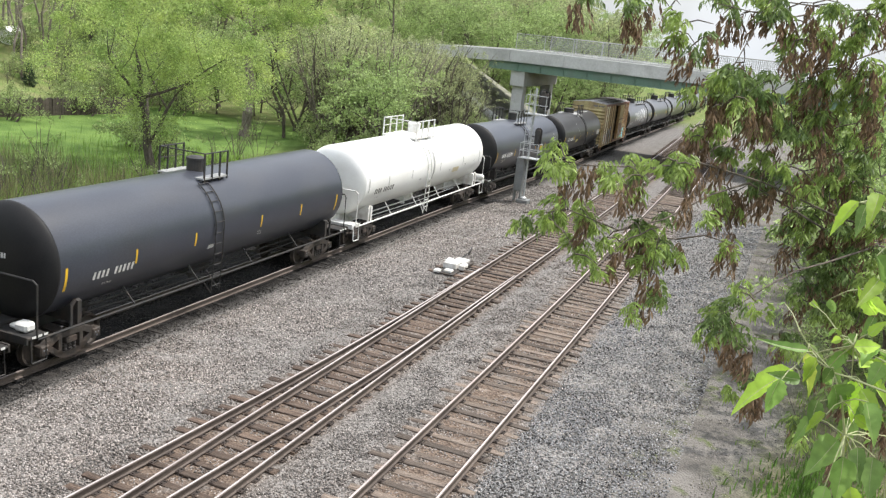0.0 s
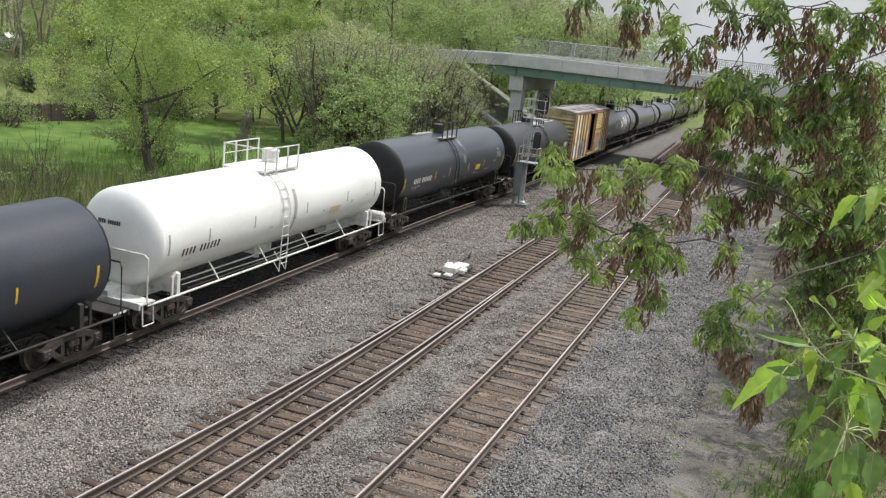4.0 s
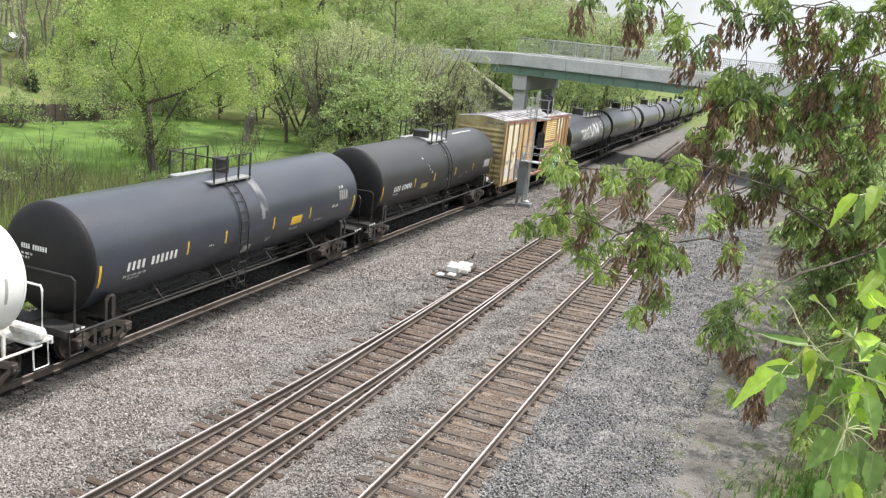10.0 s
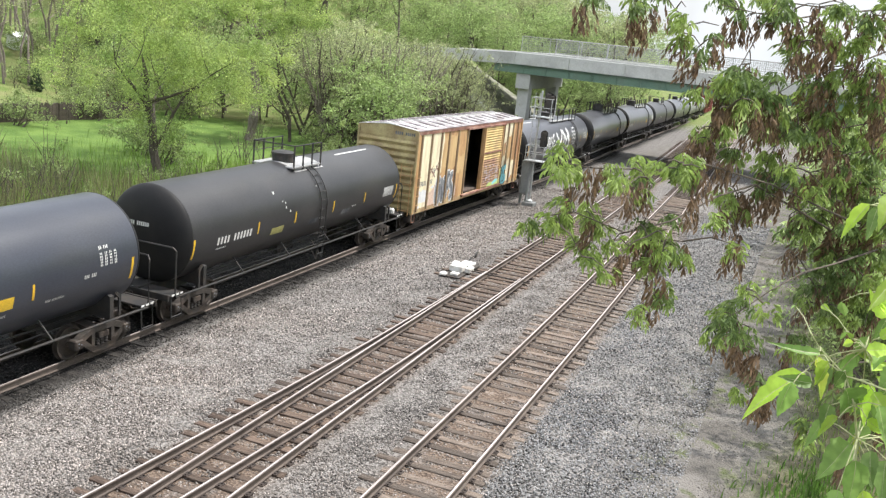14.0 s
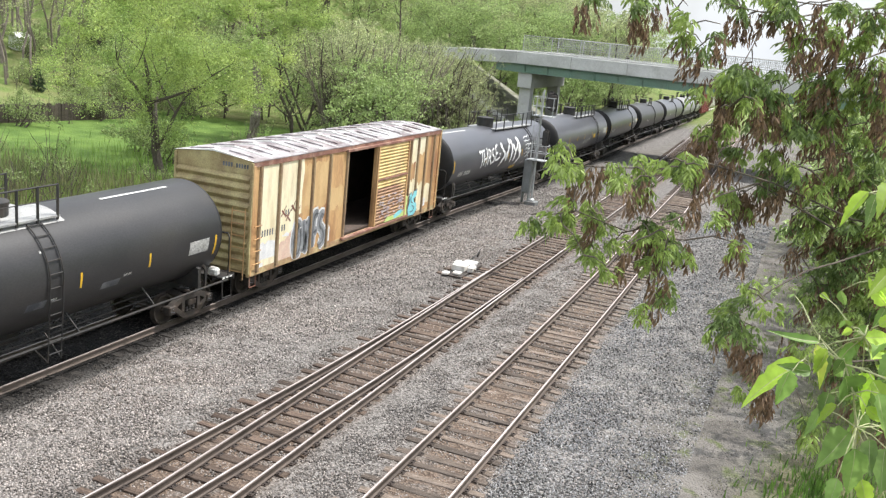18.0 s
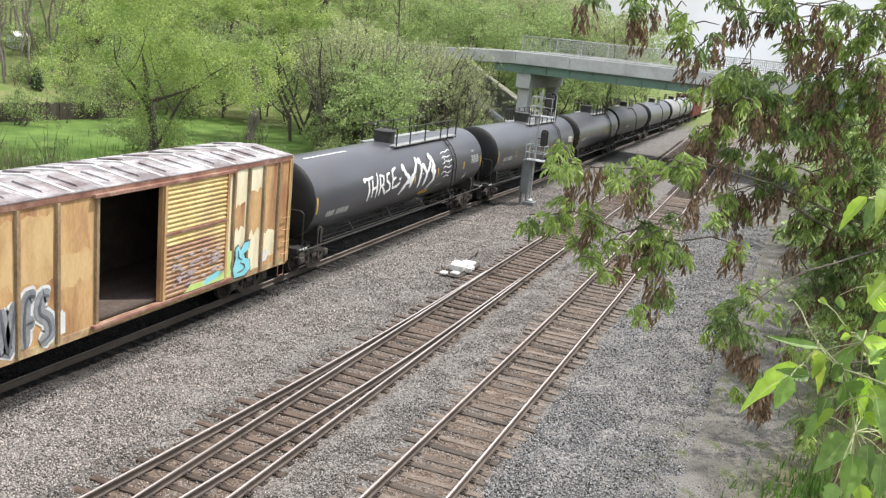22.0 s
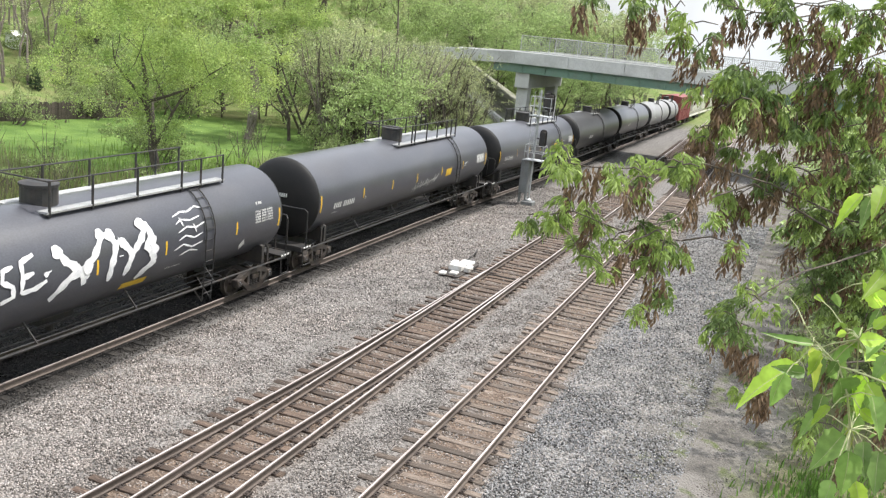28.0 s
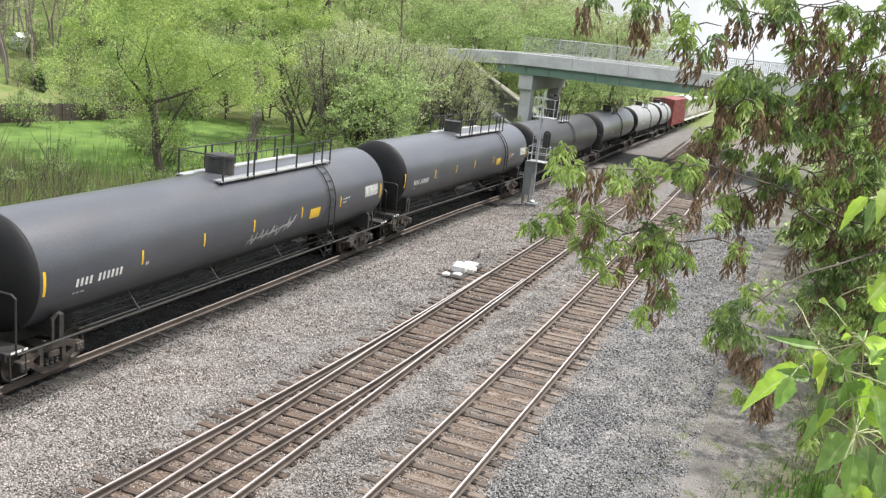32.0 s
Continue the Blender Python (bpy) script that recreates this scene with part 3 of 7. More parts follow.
def build_woods():
    rng = random.Random(11)
    wood = "woods along the railway"
    kinds = [
        make_tree("broadleaf_tree", "tall broadleaf tree with fresh light green leaves", 21, 15, 0.20, 4.2, 6400, 0.105, "leaf", 0.3, airy=.42, group=wood, tuft=.32),
        make_tree("broadleaf_tree", "slender tree with thin olive green spring leaves", 22, 14, 0.14, 3.2, 3000, 0.080, "leaf_olive", 0.3, airy=0.5, group=wood, tuft=.26),
        make_tree("broadleaf_tree", "many-stemmed tree with bare grey limbs and sparse leaves", 23, 13, 0.100, 2.8, 1900, 0.075, "leaf_olive", 0.3, stems=5, airy=0.5, group=wood, tuft=.26),
        make_tree("broadleaf_tree", "young tree with dense yellow-green leaves down low", 24, 8, 0.12, 2.8, 5200, 0.092, "leaf", 0.12, airy=0.6, group=wood, tuft=.28),
        make_tree("shrub", "low green shrub at the edge of the woods", 25, 3.2, 0.05, 1.5, 2300, 0.07, "leaf_dark", 0.1, stems=3, airy=0.7, depth=1, group="shrubs by the track", tuft=.2),
        make_tree("broadleaf_tree", "tall tree with bare trunk and high pale green crown", 26, 19, 0.22, 4.0, 4600, 0.13, "leaf_olive", 0.45, airy=.45, group=wood, tuft=.36),
        make_tree("bare_tree", "tall slender tree with bare grey trunk and hardly any leaves", 37, 17, 0.11, 2.3, 900, 0.08, "leaf_olive", 0.5, airy=.5, group=wood, tuft=.4, bark="bark_pale"),
        make_tree("leggy_sapling", "thin brown saplings with a few fresh leaves", 28, 3.4, 0.020, .7, 130, 0.05, "leaf_dark", 0.3, stems=5, airy=.6, depth=1, group="saplings in the reeds", tuft=.14),
        make_tree("broadleaf_tree", "fan of bare grey stems with a thin veil of leaves", 39, 13, 0.085, 2.2, 2600, 0.07, "leaf_olive", 0.45, stems=10, airy=.45, group=wood, tuft=.28, bark="bark_pale"),
    ]
    spots = []
    # edge of the woods between the lawn and the bridge
    spots += scatter(rng, 22, -50, -27, 57, 72, 2.4, (1, 2, 2, 3, 1, 0), lambda x, y: x < -.45 * y - 1.5 and (y > -1.62 * x or y > 67))
    spots += scatter(rng, 16, -50, -31, 98, 112, 2.6, (0, 1, 3, 3))
    # behind the lawn and up the hill
    spots += scatter(rng, 26, -64, -54, 30, 100, 3.2, (0, 1, 2, 5), lambda x, y: y > -1.2 * x)
    spots += scatter(rng, 46, -120, -64, 36, 150, 5.0, (0, 0, 3, 5), lambda x, y: y > -1.17 * x)
    # beyond the bridge
    spots += scatter(rng, 46, -70, -24, 99, 170, 4.2, (0, 3, 3, 5), lambda x, y: x < -.185 * y)
    spots += scatter(rng, 26, -110, 10, 178, 260, 6, (0, 5), lambda x, y: x < -.19 * y)
    spots += scatter(rng, 10, 8, 30, 100, 175, 5, (0, 3))
    spots += scatter(rng, 17, -27.5, -23.2, 47, 82, 1.6, (4,))
    spots += scatter(rng, 44, -64, -22, 99, 154, 2.8, (0, 3, 3, 1, 5), lambda x, y: -.42 * y < x < -.188 * y)
    spots += scatter(rng, 14, -48, -24, 112, 172, 2.6, (3, 3, 1), lambda x, y: -.25 * y - 5 < x < -.2 * y - 1.5)
    spots += [(-28, 160, 3), (-30.5, 172, 3), (-32, 185, 0), (-35, 200, 0), (-27, 148, 3), (-29.5, 154, 3), (-33, 178, 3)]
    # thicket on the bank to the right of the siding
    spots += scatter(rng, 26, 2.0, 7.0, 27, 73, 1.6, (4, 4, 3), lambda x, y: x > 3.0 - .018 * (y - 27))
    spots += scatter(rng, 12, 5.0, 14.0, 30, 72, 3.0, (3, 0))
    # undergrowth at the foot of the woods and on the bridge embankment
    spots += scatter(rng, 15, -40, -25, 50, 73, 1.8, (4, 4, 3), lambda x, y: x < -.34 * y - 4 and (y > -1.68 * x or y > 68))
    spots += scatter(rng, 7, -38, -31, 76, 82.5, 1.4, (4,))
    spots += scatter(rng, 9, -56, -46, 60.5, 66, 2.0, (4, 3))
    spots += [(-38.4, 46.0, 4), (-37.2, 45.0, 4), (-34.6, 43.4, 4)]
    # thin bare trees on the open slope
    spots += [(-61, 56.5, 6), (-63.5, 60.5, 6), (-60.5, 58.6, 6), (-66.5, 61, 6), (-69, 66, 6), (-72, 66.5, 6), (-64.5, 64.8, 6), (-75, 72, 6), (-80, 74, 6), (-72, 76.5, 6), (-78, 82, 6), (-68, 74.5, 1), (-74, 84, 0), (-66, 77, 1)]
    spots += scatter(rng, 16, -82, -56, 52, 84, 2.0, (6,), lambda x, y: -.9 * x < y < -1.06 * x)
    spots += scatter(rng, 16, -74, -54, 52, 84, 1.8, (4, 4, 7), lambda x, y: -.88 * x < y < -1.2 * x)
    spots += scatter(rng, 7, -53, -49, 46, 60, 1.0, (7, 7, 4))
    # leggy saplings standing in the reeds
    spots += scatter(rng, 34, -42, -27, 27, 39, .8, (7,))
    spots += [(-31.2, 44.5, 7), (-32.0, 48.0, 7), (-33.5, 50.0, 7), (-30.4, 47.0, 7), (-35.0, 53.5, 7), (-36.5, 56.5, 7)]
    # stems fanning out before the end of the bridge
    spots += [(-29.1, 61.5, 8), (-30.6, 63.5, 8), (-27.9, 63.6, 8), (-32.4, 60.4, 8), (-28.0, 70.4, 8), (-30.2, 71.6, 8), (-33.0, 66.0, 8)]
    plant(kinds, spots, 5)
    for x, y, turn, k, size in ((-25.8, 67.0, 40, 2, .62), (-24.9, 69.5, 160, 2, .62), (-27.6, 71.5, 250, 2, .7), (-26.4, 70.0, 90, 1, .72), (-28.8, 72.0, 10, 2, .8), (-30.8, 72.5, 200, 1, .85), (-29.6, 74.5, 300, 1, .8), (-33.0, 74.0, 130, 3, 1.0), (-28.9, 70.6, 75, 2, .95), (-30.3, 73.0, 20, 2, 1.0), (-27.4, 73.2, 215, 2, .85), (-32.2, 71.4, 330, 1, .9)):
        copy_thing(kinds[k], pose(x, y, float(height(x, y)) - .1, 0, 0, turn) @ Matrix.Scale(size, 4))      # half-bare trees before the end of the bridge
    big = make_tree("willow_tree", "wide spreading tree with light green leaves on a lawn", 33, 10.5, 0.27, 5.2, 74000, 0.058, "leaf_willow", 0.30, airy=0.70, tuft=.50, low=14, per=330)
    big.matrix_basis = pose(-33.4, 41.5, -0.1)
    big2 = make_tree("maple_tree", "tree with dark forked trunk and drooping green leaves", 32, 15.0, 0.42, 4.4, 40000, 0.066, "leaf_willow", 0.78, airy=0.46, tuft=.50, per=260, bark="bark_pale")
    big2.matrix_basis = pose(-37.9, 57.2, -0.1)


build_woods()


# ---- the train ----
def travel(t):
    """How far along the track the train stands at t seconds, against 19 s."""
    return -3.2606 * (t - 19) - 0.00254 * (t - 19) ** 2


CARS, WHEELS, CACHE = [], [], {}


def cached(key, make, material, smooth=False):
    if key not in CACHE:
        bm = make()
        bmesh.ops.recalc_face_normals(bm, faces=bm.faces[:])
        me = bpy.data.meshes.new(key)
        bm.to_mesh(me)
        bm.free()
        me.materials.append(material)
        if smooth:
            me.polygons.foreach_set("use_smooth", [True] * len(me.polygons))
        CACHE[key] = me
    return CACHE[key]


def side_frame_mesh():
    bm = B()
    for x0, x1 in ((-0.09, 0.09),):
        plate(bm, [(-1.02, .52), (-.78, .66), (-.42, .78), (.42, .78), (.78, .66), (1.02, .52), (1.02, .42), (.72, .48), (.40, .64), (-.40, .64), (-.72, .48), (-1.02, .42)], "x", x0, x1)
        plate(bm, [(-.80, .44), (-.66, .52), (-.30, .24), (.30, .24), (.66, .52), (.80, .44), (.36, .10), (-.36, .10)], "x", x0, x1)
        for s in (-1, 1):
            plate(bm, [(s * .30, .20), (s * .42, .20), (s * .42, .68), (s * .30, .68)], "x", x0, x1)
            box(bm, -.13, s * .89 - .15, .33, .13, s * .89 + .15, .60, .03)
    return bm


def spring_mesh():
    bm = B()
    lathe(bm, [(.07, .20), (.05, .24), (.07, .28), (.05, .32), (.07, .36), (.05, .40), (.07, .44)], "z", 8)
    return bm


def bolster_mesh():
    bm = B()
    plate(bm, [(-1.12, .46), (-.5, .36), (.5, .36), (1.12, .46), (1.12, .60), (.3, .72), (-.3, .72), (-1.12, .60)], "y", -.18, .18)
    return bm


def wheelset_mesh():
    bm = B()
    for s in (-1, 1):
        prof = [(0.0, .80), (.10, .80), (.12, .74), (.36, .72), (.40, .80), (.457, .81), (.457, .705), (.485, .70), (.485, .67), (.40, .67), (.36, .70), (.10, .70), (.085, .66)]
        lathe(bm, [(r, s * a) for r, a in prof], "x", 20)
    tube(bm, [(-1.0, 0, 0), (1.0, 0, 0)], .075, 8)
    for s in (-1, 1):
        lathe(bm, [(.0, s * 1.12), (.09, s * 1.12), (.12, s * 1.08), (.12, s * 1.0), (.0, s * 1.0)], "x", 10)
        for k in range(3):                       # bolts of the bearing cap
            a = 2 * math.pi * k / 3
            box(bm, s * 1.12 - .015, .06 * math.cos(a) - .015, .06 * math.sin(a) - .015, s * 1.12 + .015, .06 * math.cos(a) + .015, .06 * math.sin(a) + .015)
    return bm


def add_truck(car, y, turning):
    tr = share("truck", cached("truck_bolster", bolster_mesh, M["truck"]), car, pose(0, y, 0), "rusty cast steel wheel truck")
    for s in (-1, 1):
        share("side_frame", cached("side_frame", side_frame_mesh, M["truck"]), tr, pose(s * 1.0, 0, 0))
        for dy in (-.16, 0, .16):
            share("spring", cached("spring", spring_mesh, M["truck"]), tr, pose(s * 1.02, dy, 0))
        w = share("wheelset", cached("wheelset", wheelset_mesh, M["wheel"], False), tr, pose(0, s * .89, .457))
        if len(w.data.materials) < 2:
            w.data.materials.append(M["bearing_cap"])
            for poly in w.data.polygons:
                poly.material_index = int(abs(poly.center.x) > 1.09)
        if turning:
            WHEELS.append((w, s * .89))
    return tr


def coupler_mesh():
    bm = B()
    box(bm, -.08, 0, .78, .08, .72, .96, .02)
    plate(bm, [(-.13, .62), (.13, .62), (.17, .80), (.12, .98), (.02, .98), (-.03, .86), (-.12, .84), (-.17, .74)], "z", .72, 1.0)
    tube(bm, [(.25, .1, .95), (.28, .45, .55), (.2, .8, .45), (.1, 1.0, .6)], .028, 6)
    return bm


def wrap(R, zc, y, u, lift=0.004):
    """A point on the near side of a tank: y along it, u up its curve from the mid line."""
    a = u / R
    return Vector(((R + lift) * math.cos(a), y, zc + (R + lift) * math.sin(a)))


def patch(bm, R, zc, ya, yb, ua, ub, skew=0.0, lift=0.004, n=4):
    rows = []
    for i in range(n + 1):
        u = ua + (ub - ua) * i / n
        k = skew * (u - ua)
        rows.append((bm.verts.new(wrap(R, zc, ya + k, u, lift)), bm.verts.new(wrap(R, zc, yb + k, u, lift))))
    for a, b in zip(rows, rows[1:]):
        bm.faces.new((a[0], a[1], b[1], b[0]))
    return bm


def bars(bm, R, zc, y, u, high, text, wide=0.62, skew=0.06, lift=0.005):
    """A line of stencilled characters as plain bars; a gap for each blank."""
    w = high * wide
    for ch in text:
        if ch != " ":
            patch(bm, R, zc, y, y + w * 0.52, u, u + high, skew, lift, 1)
        y += w
    return y


def ribbon(bm, R, zc, pts, width, lift=0.006):
    """A brush stroke on the tank's side through (y, u) points, thinner at its ends."""
    fine_pts = []
    for (ya, ua), (yb, ub) in zip(pts, pts[1:]):
        n = max(1, int(math.hypot(yb - ya, ub - ua) / .09))
        fine_pts += [(ya + (yb - ya) * k / n, ua + (ub - ua) * k / n) for k in range(n)]
    fine_pts.append(pts[-1])
    rows = []
    last = len(fine_pts) - 1
    for i, (y, u) in enumerate(fine_pts):
        (ya, ua), (yb, ub) = fine_pts[max(i - 1, 0)], fine_pts[min(i + 1, last)]
        d = math.hypot(yb - ya, ub - ua) or 1
        ny, nu = -(ub - ua) / d, (yb - ya) / d
        w = width / 2 * (.6 + .4 * max(math.sin(math.pi * i / last), 0) ** .5) * (1 + .22 * math.sin(i * 1.7 + y * 3))
        rows.append([bm.verts.new(wrap(R, zc, y + ny * w * k, u + nu * w * k, lift + .006)) for k in (1, 0, -1)])
    for a, b in zip(rows, rows[1:]):
        bm.faces.new((a[0], b[0], b[1], a[1]))
        bm.faces.new((a[1], b[1], b[2], a[2]))
    return bm


def head_profile(R, L, deep=0.46):
    """Outline of one dished head, from its middle to the shell's edge."""
    return [(R * math.sin(a) ** .8, -L / 2 - deep * math.cos(a) ** 1.05) for a in [math.pi / 2 * i / 13 for i in range(13)]] + [(R, -L / 2)]


def tank_car(label, y0, y1, R=1.47, zc=2.65, paint="black", metal="black_metal", dome=0.0, dome_size=(0.34, 0.5), walk_y=None, ladder=None,
             stripes=(), stripe_paint="yellow", posts=None, dome_paint=None, full=True, group="freight train", end_posts=False, head_paint="head_black"):
    """Tank car: shell with dished heads, stub sills, trucks, end platforms and rails, running rod, ladder, dome and walkway."""
    car = thing("tank_car", label, "tank car", group=group)
    L = y1 - y0
    P, F = M[paint], M[metal]
    bm = B()
    for i in range(56):
        t, u = 2 * math.pi * i / 56, 2 * math.pi * (i + 1) / 56
        q = [(R * math.cos(w), y, zc + R * math.sin(w)) for w, y in ((t, -L / 2), (u, -L / 2), (u, L / 2), (t, L / 2))]
        bm.faces.new([bm.verts.new(v) for v in q][::-1])
    bmesh.ops.remove_doubles(bm, verts=bm.verts[:], dist=1e-4)
    part("tank", bm, P, car, smooth=True)
    for e in (-1, 1):
        bm = B()
        prof = [(r, -e * y) for r, y in head_profile(R, L)]
        lathe(bm, [q for q in prof], "y", 56, pose(0, 0, zc))
        part("tank_head", bm, M[head_paint or paint], car, smooth=True)
    top = zc + R
    for e in (-1, 1):
        ye = e * L / 2
        bm = B()
        box(bm, -.28, min(ye - e * 2.3, ye + e * 0.95), .74, .28, max(ye - e * 2.3, ye + e * 0.95), zc - R + .10, .015)
        part("stub_sill", bm, F, car)
        add_truck(car, ye - e * 0.8, full)
        bm = B()
        plate(bm, [(-1.36, 1.02), (1.36, 1.02), (1.36, 1.62), (1.24, 1.66), (.85, zc - R + .32), (0, zc - R + .04), (-.85, zc - R + .32), (-1.24, 1.66), (-1.36, 1.62)], "y", ye - e * 0.8 - .07, ye - e * 0.8 + .07)
        part("bolster_web", bm, F, car)
        bm = B()
        ya, yb = sorted((ye + e * 0.30, ye + e * 0.93))
        box(bm, -1.40, ya, 1.03, 1.40, yb, 1.09, .01)
        box(bm, -1.40, (yb if e > 0 else ya) - .03, .92, 1.40, (yb if e > 0 else ya) + .03, 1.12, .01)
        part("end_platform", bm, F, car)
        bm = B()
        r = .028 if full else .04
        tube(bm, [(-1.38, ye + e * .62, 1.08), (-1.38, ye + e * .62, 2.35), (-1.30, ye + e * .66, 2.45), (1.30, ye + e * .66, 2.45), (1.38, ye + e * .62, 2.35), (1.38, ye + e * .62, 1.08)], r, 6)
        part("end_handrail", bm, F, car)
        for s in (-1, 1):
            bm = B()
            tube(bm, [(s * 1.37, ye + e * .34, 1.05), (s * 1.40, ye + e * .34, .42), (s * 1.40, ye + e * .80, .42), (s * 1.37, ye + e * .80, 1.05)], .024, 6)
            part("stirrup_step", bm, F, car)
            if end_posts:
                bm = B()
                tube(bm, [(s * .75, ye + e * .92, .60), (s * .75, ye + e * .92, 2.0)], .04, 6)
                part("grab_post", bm, F, car)
        share("coupler", cached("coupler", coupler_mesh, M["truck"]), car, pose(0, ye + e * .80, 0, 0, 0, 0 if e > 0 else 180), "rusty knuckle coupler with air hose")
        if full:
            bm = B()
            for k in range(3):
                box(bm, 1.405, ye + e * (.36 + .19 * k) - .06, 1.04, 1.412, ye + e * (.36 + .19 * k) + .06, 1.10)
            part("reflector", bm, M["letter"], car, "white reflective tape")
            bm = B()
            plate(bm, [(ye - e * .55, 1.0), (ye - e * .47, 1.0), (ye - e * .47, 1.58), (ye - e * .62, 1.72), (ye - e * .68, 1.66), (ye - e * .55, 1.52)], "x", 1.33, 1.38)
            part("gusset_plate", bm, F, car)
    for s in (-1, 1):
        bm = B()
        tube(bm, [(s * 1.38, -L / 2 - .6, .98), (s * 1.38, L / 2 + .6, .98)], .035, 6)
        part("running_rod", bm, F, car)
        for k in range(4):
            y = -L / 2 + L * (k + 1) / 5
            bm = B()
            tube(bm, [(s * 1.38, y, .98), (s * 1.02, y - .12, zc - R * .72)], .026, 5)
            part("bracket", bm, F, car)
    bm = B()
    box(bm, -.30, -.55, zc - R - .28, .30, .55, zc - R + .06, .03)
    lathe(bm, [(.12, zc - R - .52), (.12, zc - R - .3), (.2, zc - R - .28)], "z", 12)
    part("outlet_valve", bm, F, car)
    bm = B()
    lathe(bm, [(0, -.65), (.14, -.62), (.2, -.5), (.2, .5), (.14, .62), (0, .65)], "y", 12, pose(-.55, L * .24, zc - R - .02))
    part("air_reservoir", bm, F, car)
    bm = B()
    tube(bm, [(.42, -L / 2 + 1, .95), (.42, L / 2 - 1, .95)], .03, 5)
    tube(bm, [(.62, -L / 2 + 1.5, .88), (.60, 0, .80), (.66, L / 2 - 1.5, .90)], .022, 5)
    part("brake_rod", bm, F, car)
    # dome and walkway on the crown
    dr, dh = dome_size
    DM = M[dome_paint or metal]
    bm = B()
    lathe(bm, [(0, top + dh + .03), (dr * .6, top + dh + .02), (dr * 1.06, top + dh - .03), (dr * 1.06, top + dh - .10), (dr, top + dh - .12), (dr, top - .12)], "z", 20, pose(0, dome, 0))
    part("manway_dome", bm, DM, car, smooth=False)
    wa, wb = walk_y or (dome - 1.2, dome + 1.2)
    zt = top - .10
    for s in (-1, 1):
        bm = B()
        box(bm, min(s * .52, s * .86), wa, zt - .03, max(s * .52, s * .86), wb, zt + .02)
        for k in range(int((wb - wa) / 1.1) + 1):
            y = wa + .1 + k * 1.1
            box(bm, s * .7 - .02, y - .03, zc + math.sqrt(R * R - .74 ** 2) - .05, s * .7 + .02, y + .03, zt)
        part("walkway", bm, F if paint == "white" else M["walkway"], car, "" if paint == "white" else "pale steel walkway plate")
        ps = posts or [wa + .06 + (wb - wa - .12) * k / 3 for k in range(4)]
        bm = B()
        for y in ps:
            tube(bm, [(s * .84, y, zt - .1), (s * .84, y, zt + .80)], .036, 6)
        tube(bm, [(s * .84, ps[0], zt + .78), (s * .84, ps[-1], zt + .78)], .022, 6)
        if len(ps) < 5:
            tube(bm, [(s * .84, ps[0], zt + .42), (s * .84, ps[-1], zt + .42)], .014, 5)
        part("guard_rail", bm, F, car)
    for y in (wa + .06,):
        bm = B()
        tube(bm, [(-.84, y, zt + .78), (.84, y, zt + .78)], .022, 6)
        part("guard_rail", bm, F, car)
    # ladders down both flanks
    for s in (-1, 1):
        ly = wb - .3 if ladder is None else ladder
        bm = B()
        for dy in (-.21, .21):
            arc = [(s * (R + .05) * math.cos(a), ly + dy, zc + (R + .05) * math.sin(a)) for a in [radians(58 - 9.5 * i) for i in range(8)]]
            arc += [(s * (R + .04), ly + dy, zc - .5), (s * 1.46, ly + dy, .55)]
            tube(bm, arc, .022, 5)
        for i in range(11):
            a = radians(56 - 12 * i)
            if i < 5:
                x, z = s * (R + .05) * math.cos(a), zc + (R + .05) * math.sin(a)
            else:
                x, z = s * 1.50, zc - .15 - (i - 5) * .33
            tube(bm, [(x, ly - .21, z), (x, ly + .21, z)], .016, 5)
        tube(bm, [(s * 1.46, ly - .21, .55), (s * 1.46, ly - .62, 1.0)], .018, 5)
        tube(bm, [(s * 1.46, ly + .21, .55), (s * 1.02, ly + .1, 1.15)], .018, 5)
        part("ladder", bm, F, car)
    for i, y in enumerate(stripes):
        bm = B()
        tall = .62 if i in (0, len(stripes) - 1) and full else .40
        wide = .085 if tall > .5 else .07
        mid = -.05 if paint not in ("black", "dull_black") else -.27 if tall > .5 else -.16
        patch(bm, R, zc, y - wide / 2, y + wide / 2, mid - tall / 2, mid + tall / 2)
        part("reflector", bm, M[stripe_paint], car, "upright yellow reflective stripe" if stripe_paint == "yellow" else "upright grey stripe")
    CARS.append((car, (y0 + y1) / 2))
    return car, (y0 + y1) / 2, R, zc


def marking(car, draw, paint="letter", label=""):
    bm = B()
    draw(bm)
    return part("marking", bm, M[paint], car, label)


def head_bars(bm, R, zc, L, rows, x0=-.55):
    """Small lettering on the near head, on its dished face."""
    for z, high, text in rows:
        x = x0
        for ch in text:
            if ch != " ":
                q = []
                for dx, dz in ((0, 0), (high * .45, 0), (high * .45, high), (0, high)):
                    rr = min(((x + dx) ** 2 + (z + dz) ** 2) / (R * R), .98)
                    q.append(bm.verts.new((x + dx, -L / 2 - .46 * (1 - rr ** 1.25) ** .525 - .014, zc + z + dz)))
                bm.faces.new(q)
            x += high * .62


M["head_black"] = mat("matt_black_head_paint", (0.013, 0.013, 0.014), (0.019, 0.0185, 0.019), 0.8, 0.6, 0, 0.04, 30, 0.15, (1, 1, 1), (0.035, 0.031, 0.028), 0.3, 1.2, spec=.25)
M["walkway"] = mat("bare_steel_walkway", (0.30, 0.30, 0.30), (0.40, 0.40, 0.39), 2, 0.55, 0.2, 0.1, 40, 0.3)
M["bearing_cap"] = mat("scuffed_bearing_cap", (0.28, 0.31, 0.36), (0.16, 0.17, 0.19), 8, 0.5, 0.2, 0, 40, 0.25)
M["wheel"] = mat("worn_wheel_steel", (0.035, 0.030, 0.027), (0.065, 0.052, 0.044), 4, 0.6, 0.3, 0.05, 40, 0.25)
